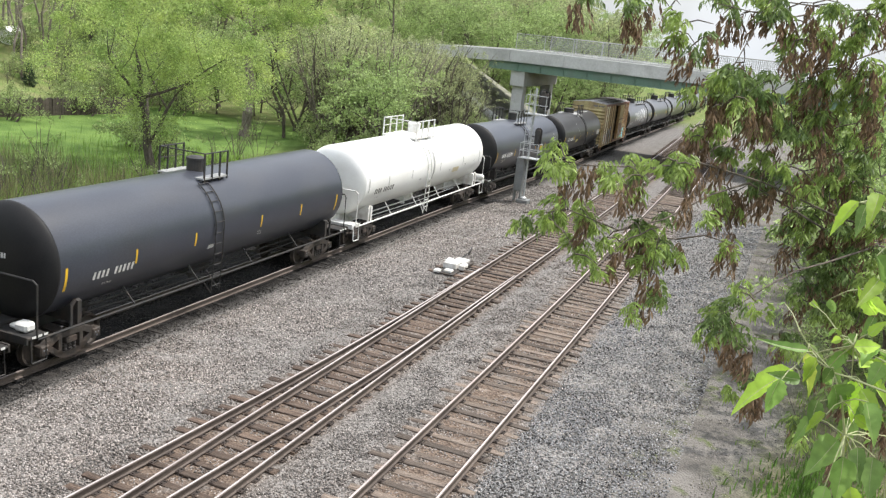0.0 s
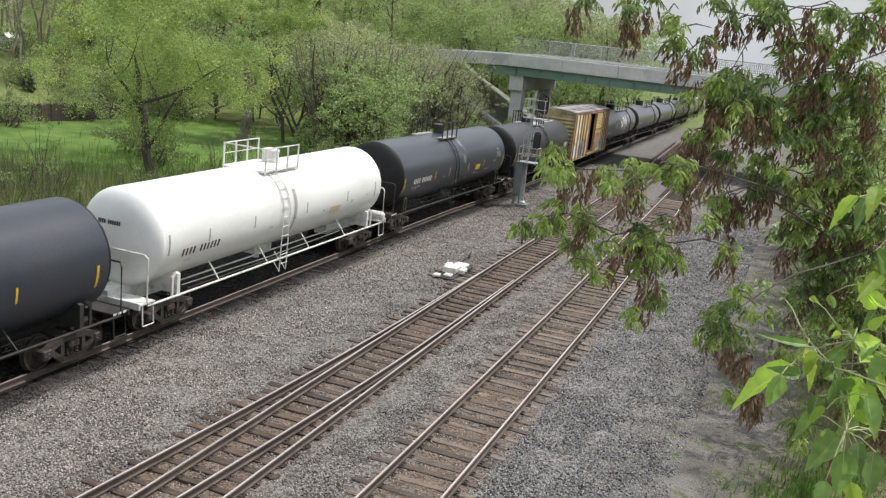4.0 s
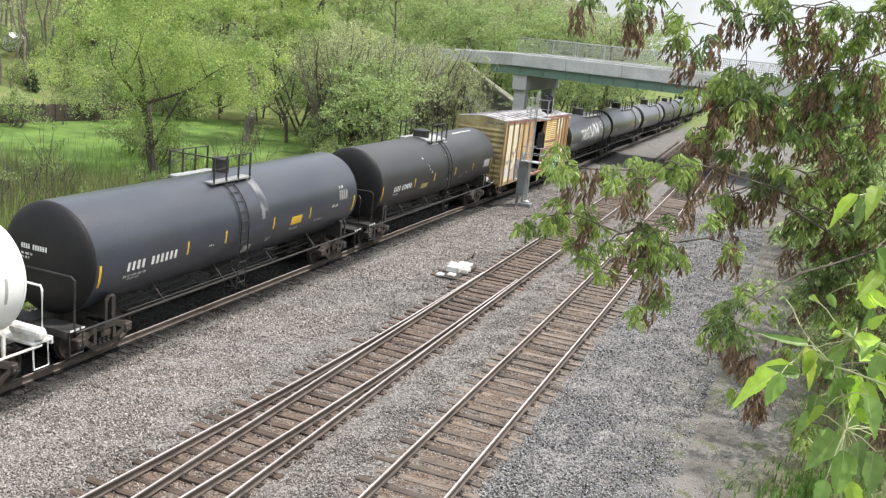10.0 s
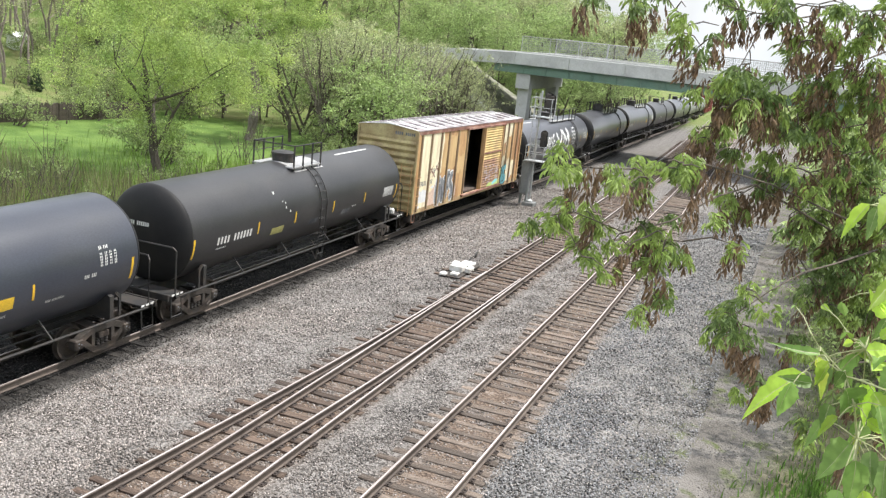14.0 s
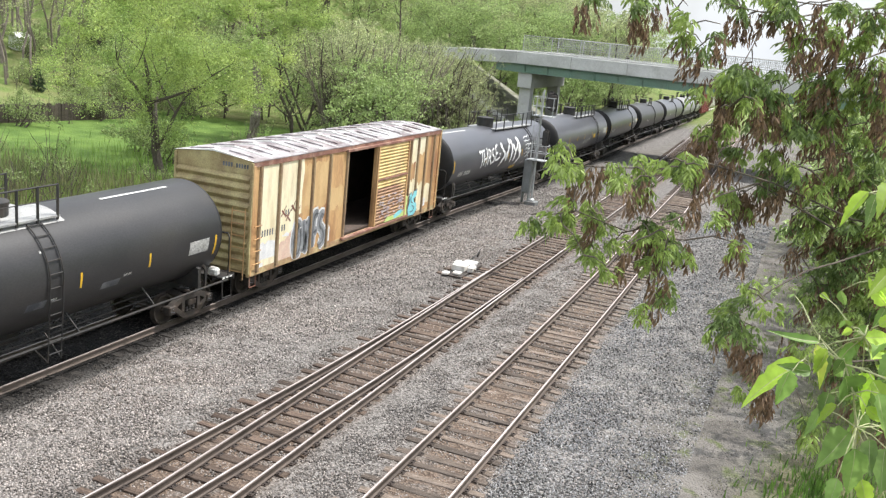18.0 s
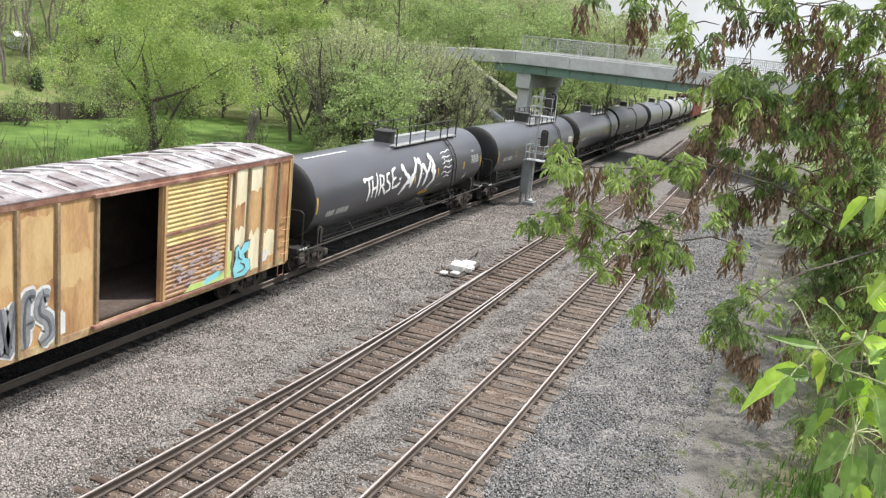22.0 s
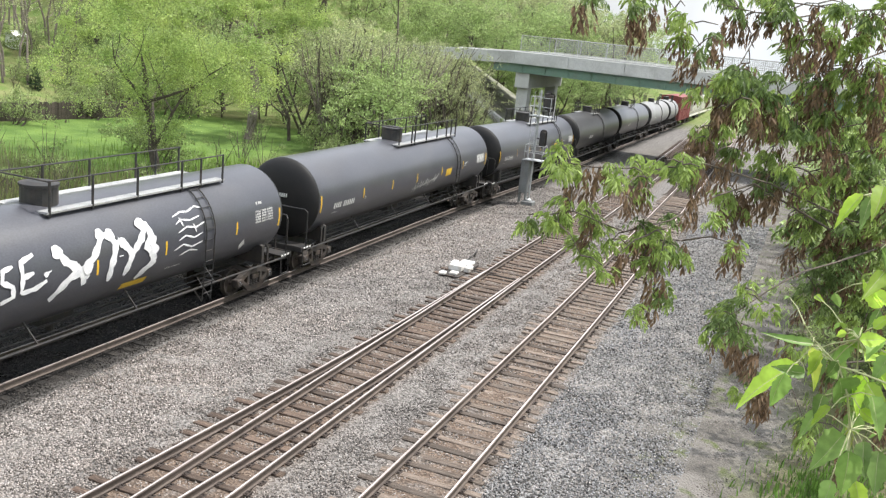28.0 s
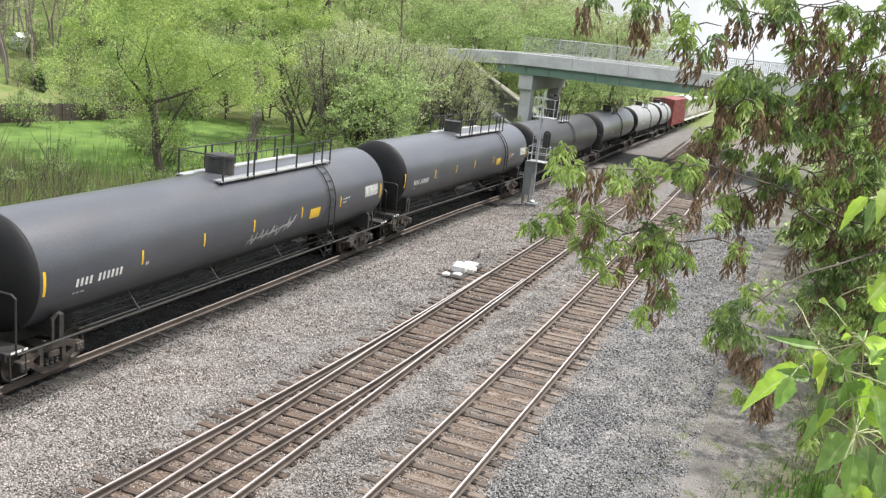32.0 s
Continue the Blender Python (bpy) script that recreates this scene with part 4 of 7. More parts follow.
M["graffiti_white"] = mat("white_spray_paint", (0.80, 0.80, 0.80), (0.66, 0.66, 0.68), 4, 0.55, 0, 0, 40, 0.12)
M["grey_stripe"] = mat("grey_reflective_tape", (0.34, 0.34, 0.33), (0.42, 0.42, 0.41), 5, 0.5, 0, 0, 40, 0.15)
M["placard_dull"] = mat("faded_olive_panel", (0.40, 0.38, 0.13), (0.33, 0.30, 0.11), 5, 0.5, 0, 0, 60, 0.3)
M["placard"] = mat("hazard_yellow_panel", (0.68, 0.45, 0.04), (0.60, 0.38, 0.03), 5, 0.5, 0, 0, 60, 0.3)
M["panel_grey"] = mat("faded_data_panel", (0.50, 0.50, 0.49), (0.30, 0.30, 0.29), 9, 0.6, 0, 0, 50, 0.45)
M["dust_streak"] = mat("dusty_streak", (0.055, 0.060, 0.072), (0.20, 0.205, 0.215), 2.2, 0.6, 0, 0, 30, 0.3, (1, 1, 1), (0.05, 0.054, 0.066), 0.9, 1.6)


def local(c, *ys):
    return [y - c for y in ys]


def build_tanks():
    # leading black car, mostly past
    car, c, R, z = tank_car("black tank car coupled at the head of the cut", -61.0, -46.7, stripes=(-7, 0, 7))
    # black car with a round dome
    car, c, R, z = tank_car("black tank car with dome, ladder and yellow reflective stripes", -44.3, -29.9, 1.51, 2.58, "black", dome=0.0, dome_size=(.28, .42),
                            walk_y=(-.75, .55), ladder=-.75, stripes=local(-37.1, -44.11, -41.56, -38.97, -35.45, -32.92, -30.3))
    marking(car, lambda bm: bars(bm, R, z, -6.05, -.50, .22, "AAAA AAAAA", .72), label="white stencilled reporting mark")
    marking(car, lambda bm: [bars(bm, R, z, -5.6, -.75, .06, "AAA AAAAA"), bars(bm, R, z, 1.55, -.55, .06, "AAAAA"), bars(bm, R, z, 1.55, -.65, .06, "AAAA AA")])
    marking(car, lambda bm: patch(bm, R, z, -1.15, -.85, -.62, -.48, .1), label="small white placard")
    marking(car, lambda bm: head_bars(bm, R, z, 14.4, ((.18, .13, "AAAA AAAAA"), (-.06, .07, "AAA"))))
    bm = B()
    box(bm, .75, -7.95, 1.10, 1.15, -7.6, 1.34, .06)
    box(bm, .5, -7.85, 1.10, .72, -7.65, 1.22, .04)
    part("control_valve", bm, M["white_metal"], car, "white painted valve on the end platform")
    # white car
    car, c, R, z = tank_car("white tank car with white rails, ladder and dark lettering", -27.6, -13.6, 1.46, 2.64, "white", "white_metal", head_paint="white", dome=.6, dome_size=(.30, .46),
                            walk_y=(-1.1, 1.15), ladder=-.55, stripes=local(-20.6, -27.4, -25.5, -23.03, -19.66, -16.55, -14.1), stripe_paint="grey_stripe", dome_paint="white_metal")
    marking(car, lambda bm: bars(bm, R, z, -6.15, -.52, .24, "AAAA AAAAAA", .72), "dark_letter", "black stencilled reporting mark")
    marking(car, lambda bm: [bars(bm, R, z, -5.9, -.75, .06, "AAA AAAAA"), bars(bm, R, z, -1.5, -.45, .07, "AA AAA"), bars(bm, R, z, 2.2, -.40, .07, "AAAA"), bars(bm, R, z, 4.4, -.35, .13, "AA"), bars(bm, R, z, 5.7, -.26, .10, "AA")], "grey_stripe")
    marking(car, lambda bm: patch(bm, R, z, 2.75, 3.55, -.55, -.30, .1), "white_faded", "faded ochre panel")
    marking(car, lambda bm: head_bars(bm, R, z, 14.0, ((.42, .12, "AAAA AAAAAA"), (.20, .06, "AAA AA"), (.10, .06, "AAAAAA"))), "dark_letter")
    bm = B()
    patch(bm, R, z, .02, .22, -.35, .75, 0, .007, 8)
    patch(bm, R, z, .06, .16, -.8, -.3, 0, .0075, 4)
    part("scuff", bm, M["grey_stripe"], car, "dark upright stripe beside the ladder")
    bm = B()
    lathe(bm, [(0, -.5), (.12, -.48), (.17, -.4), (.17, .4), (.12, .48), (0, .5)], "x", 14, pose(1.0, 7.55, 1.28))
    box(bm, .7, 7.4, 1.09, 1.3, 7.7, 1.2)
    part("brake_cylinder", bm, M["white_metal"], car)
    # black car with large white lettering
    car, c, R, z = tank_car("clean black tank car with bold white lettering and yellow placard", -11.3, 3.0, 1.51, 2.57, "black", dome=.12, dome_size=(.27, .46),
                            walk_y=(-1.45, .62), ladder=-.62, stripes=local(-4.15, -11.17, -7.58, -5.71, -2.98, -.57, 2.8))
    marking(car, lambda bm: bars(bm, R, z, -6.0, -.34, .25, "AAAA AAAAAA", .78), label="bold white reporting mark")
    marking(car, lambda bm: [bars(bm, R, z, -6.1, -.52, .07, "AAA AAA AAAA AAAA AAA"), bars(bm, R, z, -5.9, -.62, .06, "AA AAAA AAAAA"), bars(bm, R, z, -2.4, -.32, .06, "AAAA AA"), bars(bm, R, z, 2.3, -.62, .07, "AAAAA AAAAAAA"),
                             bars(bm, R, z, 4.0, -.55, .07, "AAAA AAAAAAAAA"), bars(bm, R, z, 5.2, -.2, .10, "AAA AAA"), bars(bm, R, z, .9, -.72, .05, "AAAAAAA AA"), bars(bm, R, z, .9, -.80, .05, "AAAAAAAA")])
    marking(car, lambda bm: patch(bm, R, z, 2.30, 3.0, -.42, -.12, .06), "placard", "yellow hazard placard")
    marking(car, lambda bm: patch(bm, R, z, -.35, .1, -1.0, -.72, .1), "panel_grey")
    marking(car, lambda bm: [bars(bm, R, z, 5.75 + .17 * k, .02 + .075 * r, .055, "AA", .95) for k in range(4) for r in range(5)] + [bars(bm, R, z, 5.75, .46, .09, "AA AAA")], label="white loading data grid")
    marking(car, lambda bm: head_bars(bm, R, z, 14.3, ((.28, .13, "AAAA AAAAAA"), (.12, .06, "AAA AAAA AA"), (.02, .06, "AAA AA A"))))
    bm = B()
    patch(bm, R, z, .42, .62, .1, 1.75, 0, .006, 12)
    patch(bm, R, z, .62, .80, .35, 1.6, 0, .007, 12)
    part("scuff", bm, M["dust_streak"], car, "pale dusty streak over the shell")
    # dull black car
    car, c, R, z = tank_car("dull black tank car with flat dome and faded lettering", 5.4, 19.6, 1.50, 2.55, "dull_black", dome=.0, dome_size=(.40, .34),
                            walk_y=(-.7, 1.3), ladder=.5, stripes=local(12.5, 5.45, 8.82, 11.12, 13.85, 16.4, 19.35))
    marking(car, lambda bm: bars(bm, R, z, -5.9, -.34, .24, "AAAA AAAAAA", .72), label="white stencilled reporting mark")
    marking(car, lambda bm: patch(bm, R, z, -2.85, -2.1, -.58, -.32, .06), "placard_dull", "faded olive-yellow placard")
    marking(car, lambda bm: [bars(bm, R, z, -5.9, -.5, .06, "AAAA AAA AAAAA"), bars(bm, R, z, .4, -.5, .07, "AAAAA"), bars(bm, R, z, 2.9, -.4, .06, "AAAA AAA")])
    marking(car, lambda bm: patch(bm, R, z, 5.6, 6.5, -.38, .02, .05), "panel_grey", "faded white data panel")
    marking(car, lambda bm: patch(bm, R, z, 3.2, 5.9, 1.96, 2.03, 0, .006, 2), "letter", "thin white line along the crown")
    bm = B()
    patch(bm, R, z, -.55, 1.45, 1.45, 3.25, 0, .012, 12)
    part("saddle_plate", bm, M["walkway"], car, "bare steel plate round the dome")
    for y, u, w in ((-2.6, .82, .07), (-2.2, .5, .035), (-2.05, .42, .04), (-2.05, .26, .055), (-1.8, .10, .06), (.2, .75, .04)):
        marking(car, lambda bm: patch(bm, R, z, y, y + w, u, u + w * 1.3, .1), "letter", "white paint spatter")
    for ya, yb in ((-.35, .25), (2.1, 2.75)):
        marking(car, lambda bm: patch(bm, R, z, ya, yb, -.62, -.42, .25), "dust_streak", "scuffed grey patch")
    marking(car, lambda bm: head_bars(bm, R, z, 14.2, ((.30, .12, "AAAA AAAAAA"), (.14, .06, "AAAAAAA"), (.05, .06, "AAAA"))))
    bm = B()
    box(bm, .85, 7.35, 1.10, 1.2, 7.6, 1.36, .06)
    part("control_valve", bm, M["white_metal"], car, "white painted valve on the end platform")
    # long faded car with spray paint
    car, c, R, z = tank_car("long faded black tank car with white spray-painted tags", 38.5, 56.0, 1.50, 2.60, "grey_black", dome=-.35, dome_size=(.46, .50),
                            walk_y=(-.95, 6.3), posts=[-.85, .6, 2.3, 4.2, 5.1, 6.2], ladder=4.75, stripes=local(47.25, 38.62, 43.4, 47.34, 50.02, 53.42, 55.87), end_posts=True)
    marking(car, lambda bm: bars(bm, R, z, -7.8, -.62, .24, "AAAA AAAAAA", .66), label="white stencilled reporting mark")
    marking(car, lambda bm: [bars(bm, R, z, 2.9, -.75, .06, "AAAAAAA AAAAAAA AAA"), bars(bm, R, z, 7.3, .55, .08, "AA AAAA")])
    marking(car, lambda bm: [bars(bm, R, z, 7.2, -.05 + .085 * r, .06, "AAAAA AAAA AAAAA", 1.05, 0) for r in range(5)], label="white loading data grid")
    marking(car, lambda bm: patch(bm, R, z, -7.9, -4.6, 1.96, 2.03, 0, .006, 2), "letter", "thin white line along the crown")
    marking(car, lambda bm: patch(bm, R, z, 1.2, 2.2, -1.05, -.82, .1), "placard", "worn yellow panel")
    marking(car, lambda bm: bm.faces.new([bm.verts.new(wrap(R, z, a, b)) for a, b in ((6.55, -.72), (6.7, -.5), (6.85, -.72), (6.7, -.94))]), "letter", "small white diamond placard")
    marking(car, lambda bm: head_bars(bm, R, z, 17.5, ((.30, .12, "AAAA AAAAAA"), (.15, .06, "AAAAAA"))))
    strokes = [
        [(-4.95, .50), (-4.5, .46), (-4.1, .52)], [(-4.55, .45), (-4.50, 0), (-4.58, -.42)], [(-4.2, .42), (-4.22, -.33)], [(-3.72, .64), (-3.80, 0), (-3.86, -.40)], [(-4.2, .02), (-3.8, .08)],
        [(-3.5, .52), (-3.52, .0), (-3.58, -.32)], [(-3.5, .52), (-3.16, .42), (-3.22, .12), (-3.5, .04)], [(-3.4, .06), (-3.2, -.12), (-3.0, -.34)],
        [(-2.55, .52), (-2.84, .46), (-2.90, .22), (-2.62, .06), (-2.60, -.18), (-2.96, -.26)], [(-2.3, .62), (-2.32, .2), (-2.38, -.16)], [(-2.32, .56), (-1.9, .68)], [(-2.33, .2), (-1.98, .26)], [(-2.38, -.15), (-1.95, -.12), (-1.62, .0)],
    ]
    big = [
        [(-.95, .75), (-.75, .45), (-.45, .25), (-.15, -.05), (-.05, -.40)], [(.75, .95), (.55, .65), (.3, .35), (-.05, .12), (-.6, -.05), (-1.0, -.35), (-1.3, -.62)], [(-.55, .30), (-.2, .05), (.1, -.2)],
        [(1.05, .85), (1.25, .6), (1.15, .3), (1.0, -.1), (.95, -.55)], [(1.35, .7), (1.65, .45), (1.9, .15), (1.75, -.2), (1.6, -.5)], [(1.95, .2), (2.35, .55), (2.6, .9)],
        [(2.4, 1.0), (2.7, .95), (2.8, .6), (2.55, .25), (2.85, .0), (3.0, -.25)], [(2.95, .55), (2.75, .1), (2.9, -.3), (2.5, -.55), (2.2, -.8)],
    ]
    big = [[(-1.15 + (y + .95) * .88, u * .85 - .06) for y, u in s] for s in big]
    fine = [[(3.2, .78), (3.6, .88), (3.9, .84), (4.3, .95), (4.6, .85)], [(3.25, .55), (3.5, .66), (3.9, .58), (4.35, .64)], [(3.3, .3), (3.7, .42), (4.1, .34), (4.6, .45)], [(3.3, .08), (3.6, .18), (4.0, .06), (4.4, .14)],
            [(3.1, -.18), (3.5, -.06), (3.9, -.2), (4.4, -.12)], [(3.4, -.38), (3.8, -.28), (4.2, -.36)], [(3.45, .72), (3.55, .46)], [(4.0, .46), (4.1, .2)], [(-1.7, .15), (-1.45, .2)], [(.85, .1), (1.0, .1)]]
    for lines, wide, what in ((strokes, .125, "white spray-painted letter stroke"), (big, .22, "broad white spray-painted stroke"), (fine, .05, "thin white spray-painted line")):
        for i, line in enumerate(lines):
            part("marking", ribbon(B(), R, z, line, wide, .006 + .0014 * i), M["graffiti_white"], car, what)
    def blob(bm, y, u, r, k):
        bm.faces.new([bm.verts.new(wrap(R, z, y + r * math.cos(a) * (1 + .18 * math.sin(3 * a + k)), u + r * math.sin(a), .022 + .001 * k)) for a in [2 * math.pi * i / 14 for i in range(14)]])
    spots = [(-4.9, .45, .11), (-1.62, .14, .07)] + [(-1.15 + (y + .95) * .88, u * .85 - .06, r) for y, u, r in ((-1.0, .78, .17), (.72, .98, .16), (1.08, .90, .17), (2.45, 1.02, .17), (.05, .10, .17), (1.5, .58, .14), (2.9, .12, .15))]
    marking(car, lambda bm: [blob(bm, y, u, r, k) for k, (y, u, r) in enumerate(spots)], "graffiti_white", "white spray-painted blobs")
    # two long cars of one kind
    for k, (a, b) in enumerate(((58.6, 76.8), (79.1, 96.7))):
        car, c, R, z = tank_car("long faded black tank car with tall dome and long walkway", a, b, 1.50, 2.60, "grey_black", dome=-.15, dome_size=(.46, .56),
                                walk_y=(-1.25, 5.65), posts=[-1.15, .2, .55, 1.9, 3.2, 4.4, 5.0, 5.6], ladder=4.8, stripes=[-8.97, -5.55, -2.85, -.25, 2.7, 5.5, 8.9], end_posts=True)
        marking(car, lambda bm: bars(bm, R, z, -7.95, -.36, .22, "AAAA AAAAAA", .70), label="white stencilled reporting mark")
        marking(car, lambda bm: [bars(bm, R, z, -8.0, -.55, .05, "AAA AAA AAAAA"), bars(bm, R, z, 5.7, .0, .06, "AAAAAAAAAA AAA"), bars(bm, R, z, 5.7, -.12, .05, "AAAAAAAA"), bars(bm, R, z, -5.4, -.3, .10, "AA")])
        marking(car, lambda bm: patch(bm, R, z, 3.25, 3.95, -.38, -.02, .08), "placard", "yellow hazard placard")
        marking(car, lambda bm: patch(bm, R, z, 7.5, 8.6, -.15, .28), "panel_grey", "grey loading data panel")
        marking(car, lambda bm: head_bars(bm, R, z, b - a, ((.12, .14, "AAAA AAAAAA"), (-.02, .07, "AAA AAAA AA"), (-.14, .07, "AAA AAA A"))))
        tags = [[(-.5, -.75), (-.3, -.35), (-.2, -.75), (0.0, -.3)], [(.1, -.6), (.3, -.25), (.35, -.65), (.6, -.3)], [(.7, -.65), (.95, -.2), (.9, -.6)], [(1.1, -.25), (1.2, -.65), (1.5, -.3)], [(1.6, -.6), (1.9, -.1), (1.85, -.5), (2.3, -.05)], [(-.6, -.55), (.9, -.45), (2.2, -.25)]]
        if k == 0:
            marking(car, lambda bm: [ribbon(bm, R, z, s, .06, .006 + .0012 * i) for i, s in enumerate(tags)], "panel_grey", "pale scribbled spray-paint tag")
        # dark band painted on for the dark ground mirrored in the belly
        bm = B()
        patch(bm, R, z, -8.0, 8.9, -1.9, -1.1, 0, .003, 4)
        part("belly_stain", bm, M["dull_black"], car, "darker belly, its shade painted on")
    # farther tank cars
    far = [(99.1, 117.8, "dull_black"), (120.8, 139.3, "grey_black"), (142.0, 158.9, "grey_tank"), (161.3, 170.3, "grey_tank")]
    for a, b, paint in far:
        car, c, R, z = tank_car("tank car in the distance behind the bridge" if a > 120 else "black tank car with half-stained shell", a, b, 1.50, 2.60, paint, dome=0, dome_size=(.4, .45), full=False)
        marking(car, lambda bm: bars(bm, R, z, -5 if b - a > 10 else -2.5, -.36, .22, "AAAA AAAA", .70))


M["white_faded"] = mat("faded_ochre_panel", (0.62, 0.52, 0.30), (0.70, 0.63, 0.45), 4, 0.5, 0, 0, 40, 0.2)
build_tanks()


# ---- boxcars and hoppers ----
M["cream"] = mat("cream_boxcar_paint", (0.88, 0.83, 0.64), (0.82, 0.74, 0.51), 1.2, 0.6, 0, 0.05, 22, 0.09, (1, 1.4, .3), (0.44, 0.26, 0.12), 0.6, 1.5)
M["ochre"] = mat("ochre_boxcar_paint", (0.62, 0.40, 0.195), (0.48, 0.275, 0.125), 1.6, 0.65, 0, 0.06, 22, 0.14, (1, 1.5, .28), (0.24, 0.10, 0.055), 0.85, 1.7)
M["rust"] = mat("rust_brown_steel", (0.19, 0.085, 0.062), (0.29, 0.145, 0.105), 2.2, 0.8, 0, 0.2, 25, 0.3, (1, 1, 1), (0.62, 0.50, 0.40), 0.35, 2.4)
M["post"] = mat("dark_brown_side_post", (0.20, 0.135, 0.085), (0.33, 0.23, 0.13), 2.0, 0.75, 0, 0.1, 25, 0.25, (1, 1, .4), (0.55, 0.42, 0.25), 0.4, 1.6)
M["roof"] = mat("weathered_roof_sheet", (0.46, 0.44, 0.45), (0.17, 0.145, 0.15), 1.8, 0.7, 0, 0.1, 20, 0.25, (1, .6, 1), (0.15, 0.095, 0.09), 0.75, 1.1)
M["end_yellow"] = mat("dirty_yellow_end", (0.47, 0.40, 0.20), (0.33, 0.25, 0.12), 1.4, 0.7, 0, 0.05, 20, 0.2, (1, 1, 1), (0.15, 0.09, 0.055), 0.75, 1.3)
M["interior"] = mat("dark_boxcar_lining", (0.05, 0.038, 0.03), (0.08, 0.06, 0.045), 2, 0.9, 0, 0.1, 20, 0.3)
M["floor_wood"] = mat("worn_boxcar_floor", (0.075, 0.055, 0.046), (0.12, 0.09, 0.075), 2, 0.9, 0, 0.2, 20, 0.3, (1, .3, 1))
M["cyan"] = mat("light_blue_spray_paint", (0.22, 0.62, 0.70), (0.30, 0.68, 0.74), 3, 0.6, 0, 0, 40, 0.15)
M["lime"] = mat("yellow_green_spray_paint", (0.50, 0.66, 0.22), (0.62, 0.70, 0.30), 3, 0.6, 0, 0, 40, 0.15)
M["ink"] = mat("dark_grey_spray_paint", (0.07, 0.075, 0.085), (0.16, 0.17, 0.19), 3, 0.6, 0, 0, 40, 0.2)
M["pink"] = mat("washed_pink_paint", (0.62, 0.42, 0.34), (0.70, 0.55, 0.45), 2, 0.6, 0, 0, 30, 0.2)
M["slate"] = mat("slate_grey_spray_paint", (0.20, 0.21, 0.23), (0.32, 0.33, 0.35), 3, 0.6, 0, 0, 40, 0.25)
M["oxide"] = mat("oxide_red_paint", (0.20, 0.045, 0.045), (0.26, 0.07, 0.06), 1.2, 0.65, 0, 0.1, 20, 0.2)
M["hopper_white"] = mat("pale_hopper_paint", (0.68, 0.66, 0.60), (0.58, 0.56, 0.50), 1.2, 0.6, 0, 0.05, 20, 0.12, (1, 1, 1), (0.35, 0.28, 0.2), 0.3, 1.2)


def flat(bm, x, pts, lift):
    """A painted shape on the side at x, from (y, z) points."""
    return bm.faces.new([bm.verts.new((x + lift, a, b)) for a, b in pts])


def stroke(bm, x, pts, width, lift):
    """A sprayed stroke on the side at x through (y, z) points, rounded at its bends and ends."""
    line = []
    for i in range(len(pts) - 1):
        p0, p1, p2, p3 = pts[max(i - 1, 0)], pts[i], pts[i + 1], pts[min(i + 2, len(pts) - 1)]
        for k in range(5):
            t = k / 5
            line.append(tuple(.5 * (2 * b + (c - a) * t + (2 * a - 5 * b + 4 * c - d) * t * t + (3 * b - a - 3 * c + d) * t ** 3) for a, b, c, d in zip(p0, p1, p2, p3)))
    line.append(pts[-1])
    rows = []
    for i, (y, z) in enumerate(line):
        (ya, za), (yb, zb) = line[max(i - 1, 0)], line[min(i + 1, len(line) - 1)]
        d = math.hypot(yb - ya, zb - za) or 1
        e = min(i, len(line) - 1 - i)
        w = width / 2 * (.55 if e == 0 else .85 if e == 1 else 1) * (1 + .07 * math.sin(3.1 * i))
        ny, nz = -(zb - za) / d * w, (yb - ya) / d * w
        rows.append((bm.verts.new((x + lift, y + ny, max(z + nz, .86))), bm.verts.new((x + lift, y - ny, max(z - nz, .86)))))
    for a, b in zip(rows, rows[1:]):
        bm.faces.new((a[0], b[0], b[1], a[1]))
    return bm


